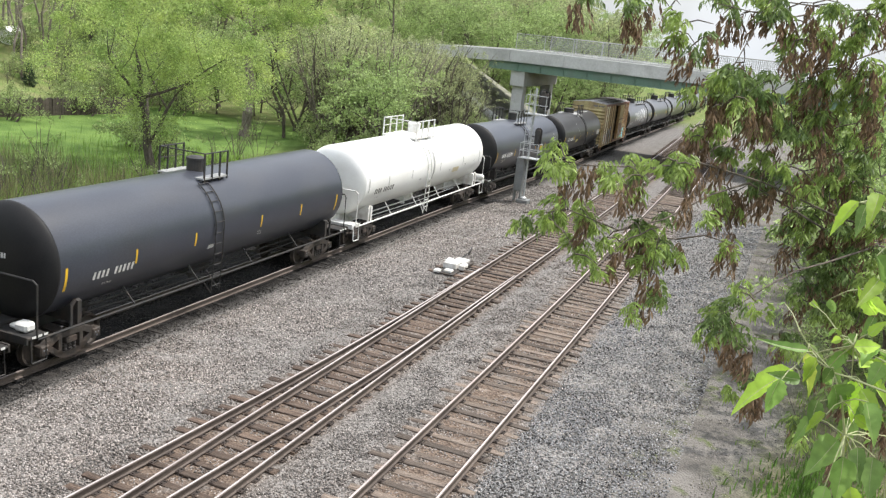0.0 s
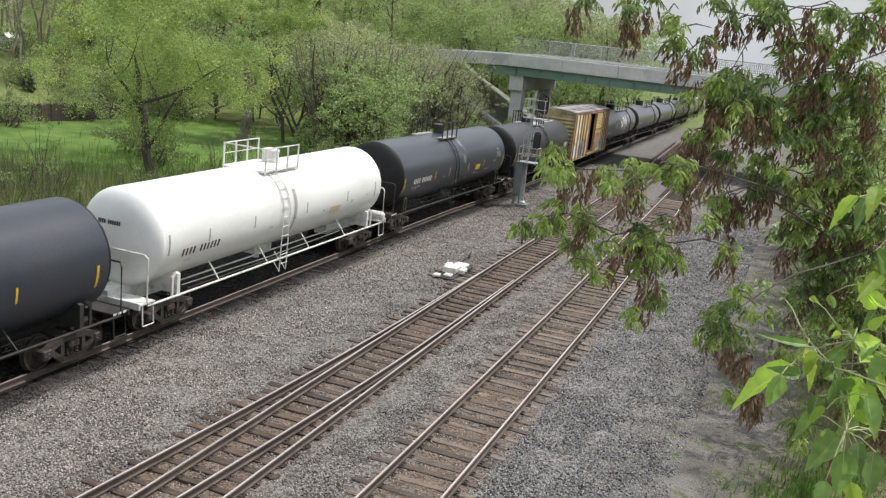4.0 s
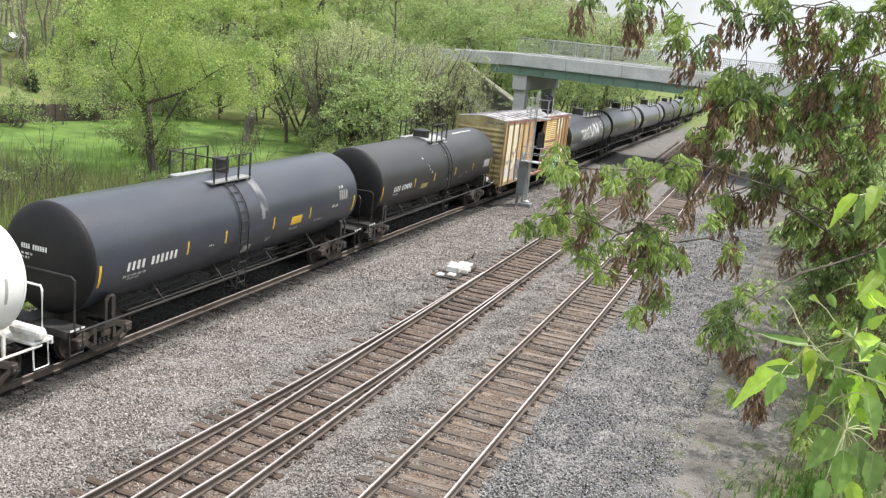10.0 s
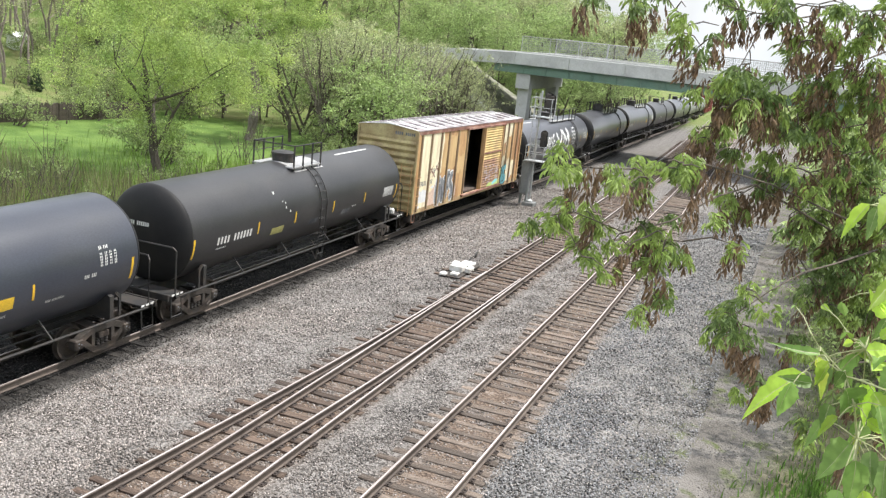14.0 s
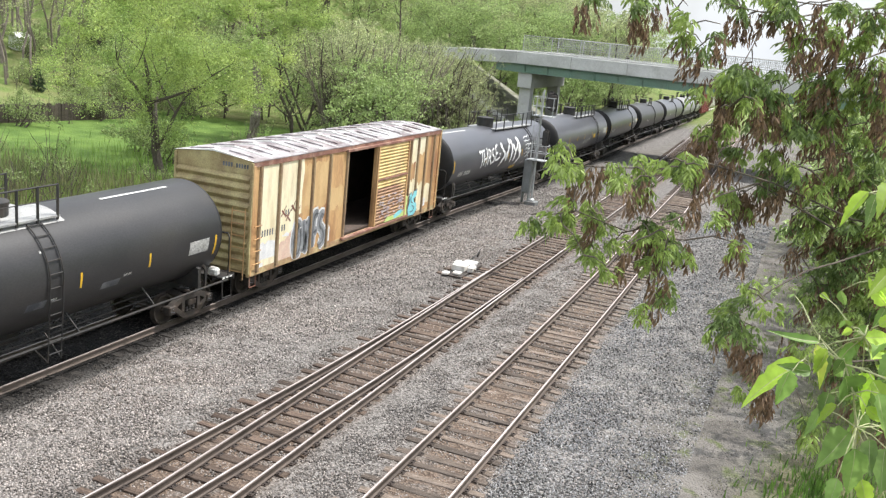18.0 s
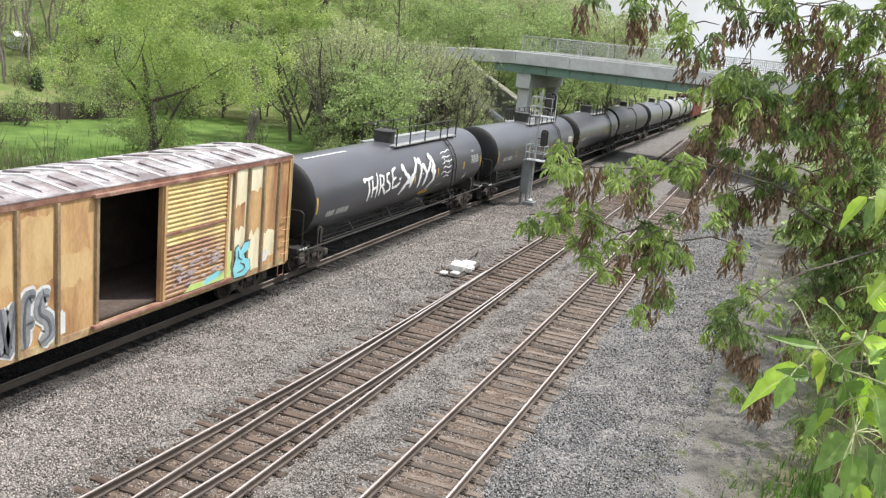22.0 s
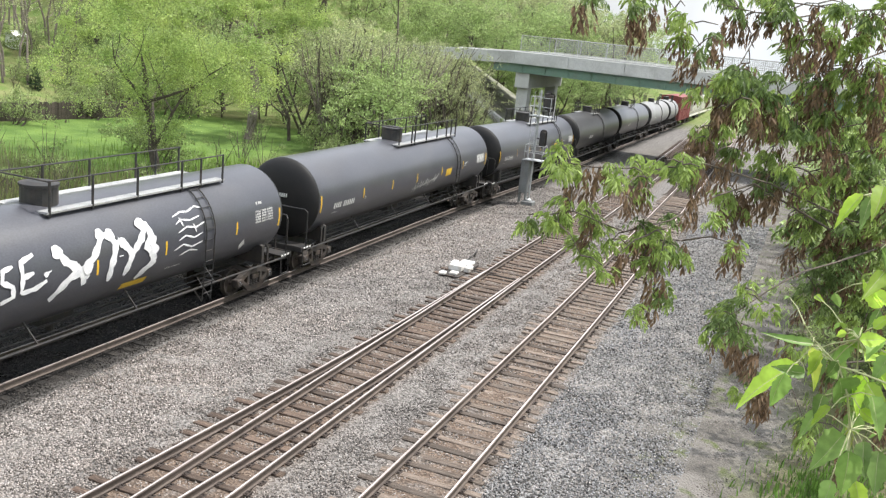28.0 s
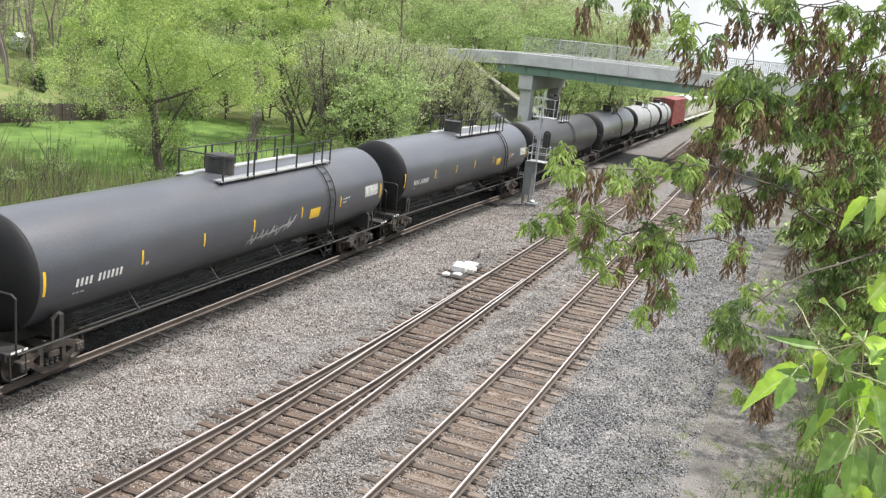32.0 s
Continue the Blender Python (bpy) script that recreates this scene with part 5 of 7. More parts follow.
def boxcar():
    h, zb, zt, sx = 7.72, .92, 4.63, 1.47
    car = thing("boxcar", "weathered yellow boxcar with open door, rust and graffiti", "boxcar", group="freight train")
    # side sheets between posts; the door stands open
    edges = [-7.72, -7.26, -6.11, -4.92, -3.93, -2.72, -1.42]
    paints = ["ochre", "cream", "cream", "ochre", "ochre", "ochre"]
    right = [4.07, 4.45, 5.25, 6.1, 7.0, 7.72]
    paints_r = ["cream", "cream", "cream", "ochre", "ochre"]
    for es, ps in ((edges, paints), (right, paints_r)):
        for a, b, p in zip(es, es[1:], ps):
            bm = B()
            box(bm, sx - .08, a, zb, sx, b, zt - .2)
            part("side_panel", bm, M[p], car)
    for y in edges[1:] + right[:-1]:
        bm = B()
        plate(bm, [(sx + .001, y - .075), (sx + .07, y - .045), (sx + .07, y + .045), (sx + .001, y + .075)], "z", zb, zt - .2)
        part("side_post", bm, M["post"], car)
    for y in (-7.66, 7.66):
        bm = B()
        box(bm, sx - .02, y - .06, zb - .05, sx + .05, y + .06, zt - .15, .01)
        part("corner_post", bm, M["ochre"], car)
    bm = B()
    box(bm, -sx, -h, zb, -sx + .08, h, zt - .2)
    part("far_side", bm, M["ochre"], car)
    bm = B()
    box(bm, sx - .08, 1.09, zb, sx - .002, 4.07, zt - .2)
    part("side_panel", bm, M["rust"], car)
    # corrugated sliding door, slid back
    bm = B()
    n = 24
    rows = []
    for i in range(n * 4 + 1):
        z = 1.12 + (4.36 - 1.12) * i / (n * 4)
        x = sx + .075 + (.035 if i % 4 in (1, 2) else 0)
        rows.append((bm.verts.new((x, 1.16, z)), bm.verts.new((x, 4.0, z))))
    for a, b in zip(rows, rows[1:]):
        bm.faces.new((a[0], a[1], b[1], b[0]))
    box(bm, sx + .03, 1.14, 1.10, sx + .07, 4.02, 4.38)
    door = part("sliding_door", bm, M["door_yellow"], car, "corrugated yellow sliding door, rusted on its lower half")
    door.data.materials.append(M["door_rust"])
    for poly in door.data.polygons:
        poly.material_index = int(poly.center.z < 2.62)
    for y in (1.12, 4.02):
        bm = B()
        box(bm, sx + .03, y - .06, 1.06, sx + .13, y + .06, 4.42, .01)
        part("door_edge", bm, M["ochre"], door)
    bm = B()
    box(bm, sx + .06, 1.1, 2.94, sx + .135, 4.05, 3.02, .01)
    part("door_bar", bm, M["rust"], door)
    for z, nm in ((4.44, "door_track"), (1.02, "door_track")):
        bm = B()
        box(bm, sx, -1.6, z - .05, sx + .14, 4.4, z + .05, .01)
        part(nm, bm, M["rust"], car)
    for y in (-1.42, 1.09):
        bm = B()
        box(bm, sx - .10, y - .05, 1.05, sx + .06, y + .05, 4.42, .01)
        part("door_jamb", bm, M["ochre"], car)
    # fascia, sill, floor, lining
    for s in (-1, 1):
        bm = B()
        box(bm, min(s * (sx - .08), s * (sx + .04)), -h, zt - .2, max(s * (sx - .08), s * (sx + .04)), h, zt, .01)
        part("roof_fascia", bm, M["rust"], car)
        bm = B()
        box(bm, min(s * (sx - .1), s * (sx + .005)), -h, zb - .10, max(s * (sx - .1), s * (sx + .005)), h, zb + .12, .01)
        part("side_sill", bm, M["sill_mix"], car)
    bm = B()
    box(bm, -sx + .09, -h + .1, 1.08, sx - .09, h - .1, 1.15)
    part("floor", bm, M["floor_wood"], car)
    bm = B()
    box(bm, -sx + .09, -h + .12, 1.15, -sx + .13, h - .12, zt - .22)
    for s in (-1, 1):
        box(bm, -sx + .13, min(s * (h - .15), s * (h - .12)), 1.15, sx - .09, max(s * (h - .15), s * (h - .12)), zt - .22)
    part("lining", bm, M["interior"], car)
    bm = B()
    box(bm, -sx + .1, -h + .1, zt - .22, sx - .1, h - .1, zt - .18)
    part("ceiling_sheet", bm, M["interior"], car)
    # roof with raised ribs
    for k in range(14):
        a = -h - .03 + (2 * h + .06) * k / 14
        b = -h - .03 + (2 * h + .06) * (k + 1) / 14
        bm = B()
        plate(bm, [(-sx - .05, zt), (0, zt + .16), (sx + .05, zt), (sx + .05, zt - .03), (-sx - .05, zt - .03)], "y", a + .004, b - .004)
        part("roof_sheet", bm, M["roof"], car)
        bm = B()
        plate(bm, [(-sx - .02, zt + .01), (0, zt + .21), (sx + .02, zt + .01), (0, zt + .15)], "y", a - .05, a + .05)
        part("roof_rib", bm, M["white_metal"], car)
        bm = B()
        for s in (-1, 1):
            plate(bm, [(s * .25, zt + .13), (s * .30, zt + .18), (s * 1.20, zt + .08), (s * 1.25, zt + .02)], "y", a + .40, a + .72)
        part("roof_bead", bm, M["roof"], car)
    # ends with deep horizontal corrugations
    for e in (-1, 1):
        bm = B()
        n = 11
        rows = []
        for i in range(n * 6 + 1):
            z = zb + (4.18 - zb) * i / (n * 6)
            d = (0, .03, .085, .11, .085, .03)[i % 6]
            rows.append((bm.verts.new((-sx + .06, e * (h + d), z)), bm.verts.new((sx - .06, e * (h + d), z))))
        for a, b in zip(rows, rows[1:]):
            bm.faces.new((a[0], a[1], b[1], b[0]))
        box(bm, -sx, min(e * h, e * (h - .06)), zb, sx, max(e * h, e * (h - .06)), zt)
        plate(bm, [(-sx, 4.18), (sx, 4.18), (sx, zt), (0, zt + .15), (-sx, zt)], "y", e * h, e * (h + .03))
        end = part("end_wall", bm, M["end_yellow"], car, "corrugated yellow end wall")
        for s in (-1, 1):
            bm = B()
            box(bm, s * sx - .05, min(e * h, e * (h + .08)), zb, s * sx + .05, max(e * h, e * (h + .08)), zt - .05, .01)
            part("end_post", bm, M["end_yellow"], end)
        bm = B()
        for i in range(6):
            tube(bm, [(.85, e * (h + .14), 1.0 + i * .4), (1.35, e * (h + .14), 1.0 + i * .4)], .016, 5)
        for x in (.85, 1.35):
            tube(bm, [(x, e * (h + .14), .75), (x, e * (h + .14), 3.1)], .02, 5)
        part("end_ladder", bm, M["ochre"], car)
        bm = B()
        for i in range(4):
            tube(bm, [(sx + .10, e * (h - .52), 1.25 + i * .42), (sx + .10, e * (h - .08), 1.25 + i * .42)], .018, 5)
        part("side_ladder", bm, M["ochre"], car)
        for s in (-1, 1):
            bm = B()
            tube(bm, [(s * 1.46, e * (h - .45), .9), (s * 1.46, e * (h - .45), .45), (s * 1.46, e * (h - .1), .45), (s * 1.46, e * (h - .1), .9)], .022, 5)
            part("stirrup_step", bm, M["rust"], car)
        bm = B()
        box(bm, -.3, min(e * 5, e * (h + .35)), .72, .3, max(e * 5, e * (h + .35)), .98, .02)
        box(bm, -1.3, min(e * 5.7, e * 6.1), .75, 1.3, max(e * 5.7, e * 6.1), .95, .02)
        part("underframe", bm, M["truck"], car)
        add_truck(car, e * 6.1, True)
        share("coupler", cached("coupler", coupler_mesh, M["truck"]), car, pose(0, e * (h + .28), 0, 0, 0, 0 if e > 0 else 180), "rusty knuckle coupler with air hose")
    bm = B()
    box(bm, -.35, -5, .62, .35, 5, 1.08, .02)
    part("centre_sill", bm, M["truck"], car)
    # lettering and spray paint
    def side_bars(bm, y, z, high, text, wide=.7):
        for ch in text:
            if ch != " ":
                flat(bm, sx, [(y, z), (y + high * wide * .5, z), (y + high * wide * .5, z + high), (y, z + high)], .004)
            y += high * wide
    bm = B()
    side_bars(bm, -6.0 + .35, 2.55, .22, "AA")
    side_bars(bm, -7.05, 2.05, .22, "AAAAA")
    side_bars(bm, -5.85, 2.05, .22, "AA")
    part("marking", bm, M["ink"], car, "dark stencilled numbers")
    bm = B()
    for i, (y, z) in enumerate(((-5.9, 2.75), (-5.6, 2.55), (-5.3, 2.85), (-5.0, 2.6))):
        flat(bm, sx, [(y, z), (y + .28, z - .25), (y + .33, z - .2), (y + .06, z + .06)], .005 + .001 * i)
        flat(bm, sx, [(y + .02, z - .2), (y + .3, z + .15), (y + .3, z + .2), (y - .02, z - .15)], .0095 + .001 * i)
    part("marking", bm, M["rust"], car, "rust-red scrawled tag")
    bm = B()
    flat(bm, sx, [(-6.05, 1.0), (-4.0, 1.0), (-4.3, 1.9), (-5.0, 2.1), (-5.6, 1.7)], .003)
    part("marking", bm, M["pink"], car, "washed-out pink paint patch")
    # block letters: white rims round dark grey strokes, with thin dark shading
    letters = ([(-4.62, 2.0), (-4.82, 2.15), (-4.98, 1.75), (-4.95, 1.25), (-4.75, 1.05), (-4.58, 1.35), (-4.60, 1.95)], [(-4.42, 2.22), (-4.32, 1.6), (-4.22, 1.12), (-4.08, 1.7), (-3.98, 2.30)],
               [(-3.72, 1.08), (-3.74, 1.7), (-3.66, 2.28), (-3.40, 2.30)], [(-3.70, 1.66), (-3.44, 1.70)], [(-2.98, 2.20), (-3.20, 2.24), (-3.28, 1.86), (-3.02, 1.62), (-2.96, 1.26), (-3.26, 1.08)])
    for lift, wide, paint, what in ((.006, .50, "graffiti_white", "white rims of block letters"), (.018, .34, "slate", "dark grey spray-painted letters"), (.030, .07, "ink", "thin dark shading strokes")):
        for k, line in enumerate(letters):
            part("marking", stroke(B(), sx, line, wide, lift + .0016 * k), M[paint], car, what)
    for ya, yb, za, zt2 in ((-7.12, -6.2, 1.28, 1.86), (-7.2, -6.9, .98, 1.2), (-5.75, -5.35, 1.85, 1.97), (-2.62, -2.45, 1.1, 1.7), (6.15, 6.5, 1.15, 1.55)):
        bm = B()
        rng3 = random.Random(int(yb * 100))
        top = [(yb - (yb - ya) * k / 6, zt2 + rng3.uniform(-.10, .06)) for k in range(7)]
        flat(bm, sx, [(ya, za), (yb, za + rng3.uniform(-.05, .05))] + top, .0035)
        part("worn_patch", bm, M["graffiti_white"], car, "white patch on the lower side")
    bm = B()
    flat(bm, sx, [(-4.84, 2.45), (-4.60, 2.5), (-4.62, 3.3), (-4.52, 4.0), (-4.60, 4.42), (-4.84, 4.42)], .0035)
    part("worn_patch", bm, M["cream"], car, "strip of cream paint left on the sheet")
    for ya, yb, za, zb2, paint in ((-4.8, -4.05, 2.6, 4.2, "ochre_pale"), (-3.8, -2.85, 2.55, 4.2, "ochre_pale"), (-2.6, -1.55, 2.3, 3.1, "ochre_pale"), (4.6, 5.1, 2.5, 3.3, "ochre"), (5.4, 6.0, 2.3, 3.7, "ochre"), (-6.0, -5.1, 1.0, 1.6, "pink"), (6.2, 6.9, 1.4, 2.2, "cream")):
        bm = B()
        rng2 = random.Random(int(ya * 100))
        top = [(yb - (yb - ya) * k / 5, zb2 + rng2.uniform(-.12, .1)) for k in range(6)]
        low = [(ya + (yb - ya) * k / 5, za + rng2.uniform(-.15, .15)) for k in range(6)]
        flat(bm, sx, low + top, .0025)
        part("worn_patch", bm, M[paint], car, "patch where the paint has worn")
    shape = [(4.56, .99), (4.46, 1.30), (4.60, 1.62), (4.56, 1.92), (4.74, 2.02), (4.86, 1.84), (5.02, 2.04), (5.34, 2.06), (5.30, 1.80), (5.04, 1.70), (5.10, 1.54), (5.36, 1.46), (5.42, 1.14), (5.12, .97)]
    cy, cz = 4.93, 1.52
    for lift, grow, paint, what in ((.075, 1.10, "ink", "dark graffiti outline"), (.085, 1.0, "cyan", "light blue spray-painted letter")):
        bm = B()
        flat(bm, sx, [(cy + (y - cy) * grow, max(cz + (z - cz) * grow, .9)) for y, z in shape], lift)
        part("marking", bm, M[paint], car, what)
    for k, line in enumerate(([(4.70, 1.14), (4.98, 1.16), (5.10, 1.30), (4.84, 1.44)], [(4.72, 1.86), (4.76, 1.62), (4.96, 1.52)])):
        part("marking", stroke(B(), sx + .09, line, .045, .004 + .0016 * k), M["ink"], car, "dark graffiti stroke")
    bm = B()
    stroke(bm, sx + .05, [(4.34, 1.92), (4.22, 1.62), (4.20, 1.3), (4.36, 1.04)], .34, .012)
    part("marking", bm, M["lime"], car, "yellow-green spray-painted letter")
    bm = B()
    stroke(bm, sx + .11, [(2.95, 1.20), (3.3, 1.28), (3.75, 1.36)], .20, .016)
    part("marking", bm, M["cyan"], car, "light blue paint along the door's foot")
    bm = B()
    flat(bm, sx + .11, [(2.0, 1.1), (4.0, 1.1), (4.0, 1.35), (3.2, 1.28), (2.3, 1.3)], .012)
    part("marking", bm, M["lime"], car, "yellow-green graffiti along the door's foot")
    bm = B()
    rng = random.Random(8)
    for i in range(60):
        y, z = 1.3 + rng.uniform(0, 2.4), 1.3 + rng.uniform(0, .95)
        flat(bm, sx + .112, [(y, z), (y + rng.uniform(.05, .28), z + rng.uniform(-.03, .05)), (y + rng.uniform(.05, .25), z + rng.uniform(.06, .1)), (y - .02, z + .05)], .002 + .0006 * i)
    part("marking", bm, M["pale_scrawl"], car, "pale scrawled paint on the door")
    bm = B()
    x = .35
    for ch in "AAAA AAAAA":
        if ch != " ":
            bm.faces.new([bm.verts.new(v) for v in ((x, -h - .035, 4.36), (x + .07, -h - .035, 4.36), (x + .07, -h - .035, 4.5), (x, -h - .035, 4.5))])
        x += .1
    part("marking", bm, M["ink"], car)
    CARS.append((car, 28.93))
    return car


M["ochre_pale"] = mat("sun_bleached_ochre", (0.66, 0.47, 0.24), (0.55, 0.36, 0.17), 1.6, 0.65, 0, 0.04, 20, 0.07, (1, 1, .4), (0.34, 0.16, 0.08), 0.5, 1.6)
M["door_rust"] = mat("rusted_door_sheet", (0.30, 0.165, 0.115), (0.46, 0.30, 0.17), 1.8, 0.75, 0, 0.15, 20, 0.3, (1, .5, 1), (0.56, 0.42, 0.20), 0.6, 1.3)
M["door_yellow"] = mat("faded_yellow_door", (0.70, 0.55, 0.25), (0.56, 0.40, 0.17), 1.2, 0.65, 0, 0.1, 20, 0.2, (1, 1, .6), (0.30, 0.17, 0.13), 0.6, 1.0)
M["sill_mix"] = mat("stained_side_sill", (0.55, 0.44, 0.24), (0.33, 0.19, 0.11), 2.5, 0.7, 0, 0.1, 20, 0.25, (1, 1, 1), (0.2, 0.1, 0.06), 0.6, 1.5)
M["pale_scrawl"] = mat("pale_scrawl_paint", (0.55, 0.48, 0.50), (0.42, 0.35, 0.38), 3, 0.6, 0, 0, 30, 0.2)
boxcar()


def far_boxcar(a, b):
    car = thing("boxcar", "oxide red boxcar behind the tank cars", "boxcar", group="freight train")
    L = b - a
    bm = B()
    box(bm, -1.45, -L / 2, .95, 1.45, L / 2, 4.5)
    plate(bm, [(-1.5, 4.5), (0, 4.68), (1.5, 4.5)], "y", -L / 2, L / 2)
    part("body", bm, M["oxide"], car)
    for k in range(12):
        y = -L / 2 + .1 + (L - .2) * k / 11
        for s in (-1, 1):
            bm = B()
            box(bm, s * 1.48 - .03, y - .06, .95, s * 1.48 + .03, y + .06, 4.45)
            part("side_post", bm, M["oxide"], car)
    for e in (-1, 1):
        add_truck(car, e * (L / 2 - 1.6), False)
        share("coupler", cached("coupler", coupler_mesh, M["truck"]), car, pose(0, e * (L / 2 + .2), 0, 0, 0, 0 if e > 0 else 180))
    CARS.append((car, (a + b) / 2))


def far_hopper(a, b):
    car = thing("covered_hopper", "pale grey covered hopper car with ribbed sides", "hopper car", group="freight train")
    L = b - a
    bm = B()
    plate(bm, [(-1.5, 1.9), (-.5, 1.0), (.5, 1.0), (1.5, 1.9), (1.5, 4.3), (.9, 4.6), (-.9, 4.6), (-1.5, 4.3)], "y", -L / 2 + 1.2, L / 2 - 1.2)
    part("body", bm, M["hopper_white"], car)
    for k in range(10):
        y = -L / 2 + 1.3 + (L - 2.6) * k / 9
        for s in (-1, 1):
            bm = B()
            box(bm, s * 1.53 - .04, y - .05, 1.7, s * 1.53 + .04, y + .05, 4.3)
            part("side_rib", bm, M["hopper_white"], car)
    bm = B()
    box(bm, -1.45, -L / 2, 1.0, 1.45, L / 2, 1.2)
    box(bm, -.4, -L / 2 + 1, 4.6, .4, L / 2 - 1, 4.75)
    part("frame", bm, M["hopper_white"], car)
    for e in (-1, 1):
        add_truck(car, e * (L / 2 - 1.3), False)
        share("coupler", cached("coupler", coupler_mesh, M["truck"]), car, pose(0, e * (L / 2 + .2), 0, 0, 0, 0 if e > 0 else 180))
    CARS.append((car, (a + b) / 2))


far_boxcar(172.6, 188.2)
for k in range(3):
    far_hopper(190.4 + 18.2 * k, 206.8 + 18.2 * k)


# ---- boxelder and shoots close to the camera ----
TRUNK = (1.25, 6.1, 8.5)
# each bough: its stem, and the bunches that hang from it (place, half width, half height, share of leaves)
BOUGH_TOP_LEFT = ([(-0.167, 4.578, 10.065), (-0.41, 4.168, 9.964), (-0.602, 3.946, 9.897), (-0.801, 3.811, 9.86), (-0.974, 3.667, 9.858)],
    [(-0.94, 3.78, 9.76, 0.05, 0.06, 0.15), (-0.73, 3.83, 9.72, 0.06, 0.11, 0.3), (-0.67, 3.84, 9.78, 0.03, 0.06, 0.5), (-0.55, 3.86, 9.71, 0.07, 0.08, 0.85), (-0.52, 3.87, 9.61, 0.06, 0.05, 0.1), (-0.42, 3.88, 9.7, 0.02, 0.04, 0.1)])
BOUGH_TOP = ([(0.224, 4.892, 9.816), (-0.014, 4.494, 9.877), (-0.173, 4.29, 9.876), (-0.282, 4.187, 9.815), (-0.448, 4.071, 9.835)],
    [(-0.44, 4.17, 9.8, 0.07, 0.07, 0.7), (-0.31, 4.19, 9.8, 0.09, 0.1, 0.5), (-0.19, 4.19, 9.81, 0.08, 0.09, 0.5), (-0.1, 4.2, 9.7, 0.09, 0.08, 0.9), (-0.11, 4.2, 9.64, 0.07, 0.06, 0.1), (-0.02, 4.2, 9.83, 0.08, 0.1, 0.5), (-0.02, 4.2, 9.73, 0.06, 0.07, 0.3)])
BOUGH_CENTRE = ([(0.204, 4.888, 9.917), (-0.079, 4.495, 9.847), (-0.269, 4.089, 9.773), (-0.321, 3.937, 9.596), (-0.362, 3.878, 9.439)],
    [(-0.34, 3.88, 9.56, 0.11, 0.09, 0.8), (-0.38, 3.88, 9.44, 0.07, 0.1, 0.4), (-0.37, 3.87, 9.31, 0.09, 0.11, 0.2), (-0.28, 3.88, 9.41, 0.1, 0.13, 0.5), (-0.21, 3.89, 9.5, 0.08, 0.09, 0.6), (-0.2, 3.89, 9.4, 0.06, 0.08, 0.2), (-0.28, 3.87, 9.22, 0.08, 0.07, 0.5)])
BOUGH_CENTRE_RIGHT = ([(0.281, 4.991, 9.745), (0.103, 4.699, 9.65), (-0.037, 4.5, 9.618), (-0.166, 4.395, 9.505)],
    [(-0.11, 4.39, 9.4, 0.1, 0.12, 0.5), (-0.02, 4.4, 9.53, 0.09, 0.14, 0.45), (-0.0, 4.39, 9.43, 0.08, 0.08, 0.1), (0.09, 4.4, 9.62, 0.12, 0.14, 0.65), (0.18, 4.39, 9.46, 0.13, 0.11, 0.6), (0.22, 4.39, 9.59, 0.08, 0.15, 0.3), (0.16, 4.39, 9.79, 0.08, 0.19, 0.5)])
BOUGH_LEFT = ([(0.231, 4.543, 8.958), (-0.118, 3.967, 9.143), (-0.378, 3.557, 9.238), (-0.537, 3.279, 9.216), (-0.69, 3.146, 9.212), (-0.823, 3.064, 9.23)],
    [(-0.8, 3.17, 9.23, 0.05, 0.05, 1), (-0.75, 3.19, 9.22, 0.05, 0.05, 1), (-0.65, 3.2, 9.17, 0.05, 0.08, 0.15), (-0.58, 3.22, 9.23, 0.06, 0.05, 0.9), (-0.55, 3.22, 9.18, 0.03, 0.05, 0.3), (-0.44, 3.25, 9.26, 0.08, 0.06, 0.95), (-0.49, 3.23, 9.18, 0.02, 0.04, 0.1), (-0.35, 3.26, 9.24, 0.07, 0.07, 0.6), (-0.3, 3.25, 9.13, 0.05, 0.06, 0.15)])
BOUGH_LEFT_LOW = ([(0.196, 4.533, 8.887), (-0.183, 3.963, 9.134), (-0.294, 3.649, 9.11), (-0.423, 3.369, 9.032), (-0.548, 3.189, 8.998), (-0.71, 3.066, 9.064), (-0.836, 3.027, 9.028)],
    [(-0.85, 3.12, 9.01, 0.06, 0.03, 1), (-0.69, 3.17, 9.05, 0.06, 0.04, 0.9), (-0.65, 3.17, 8.99, 0.04, 0.06, 0.3), (-0.75, 3.17, 9.11, 0.02, 0.04, 0.2), (-0.44, 3.21, 9.02, 0.08, 0.05, 0.8), (-0.5, 3.19, 8.94, 0.06, 0.04, 0.6), (-0.36, 3.21, 8.95, 0.04, 0.05, 0.1), (-0.42, 3.17, 8.83, 0.04, 0.06, 0.9), (-0.41, 3.16, 8.77, 0.03, 0.04, 0.2), (-0.41, 3.19, 8.9, 0.02, 0.05, 0.1), (-0.18, 3.23, 8.99, 0.02, 0.04, 0.1), (-0.75, 3.16, 9.03, 0.11, 0.04, 0.9), (-0.61, 3.16, 8.92, 0.12, 0.06, 0.75), (-0.41, 3.21, 8.98, 0.08, 0.07, 0.65)])
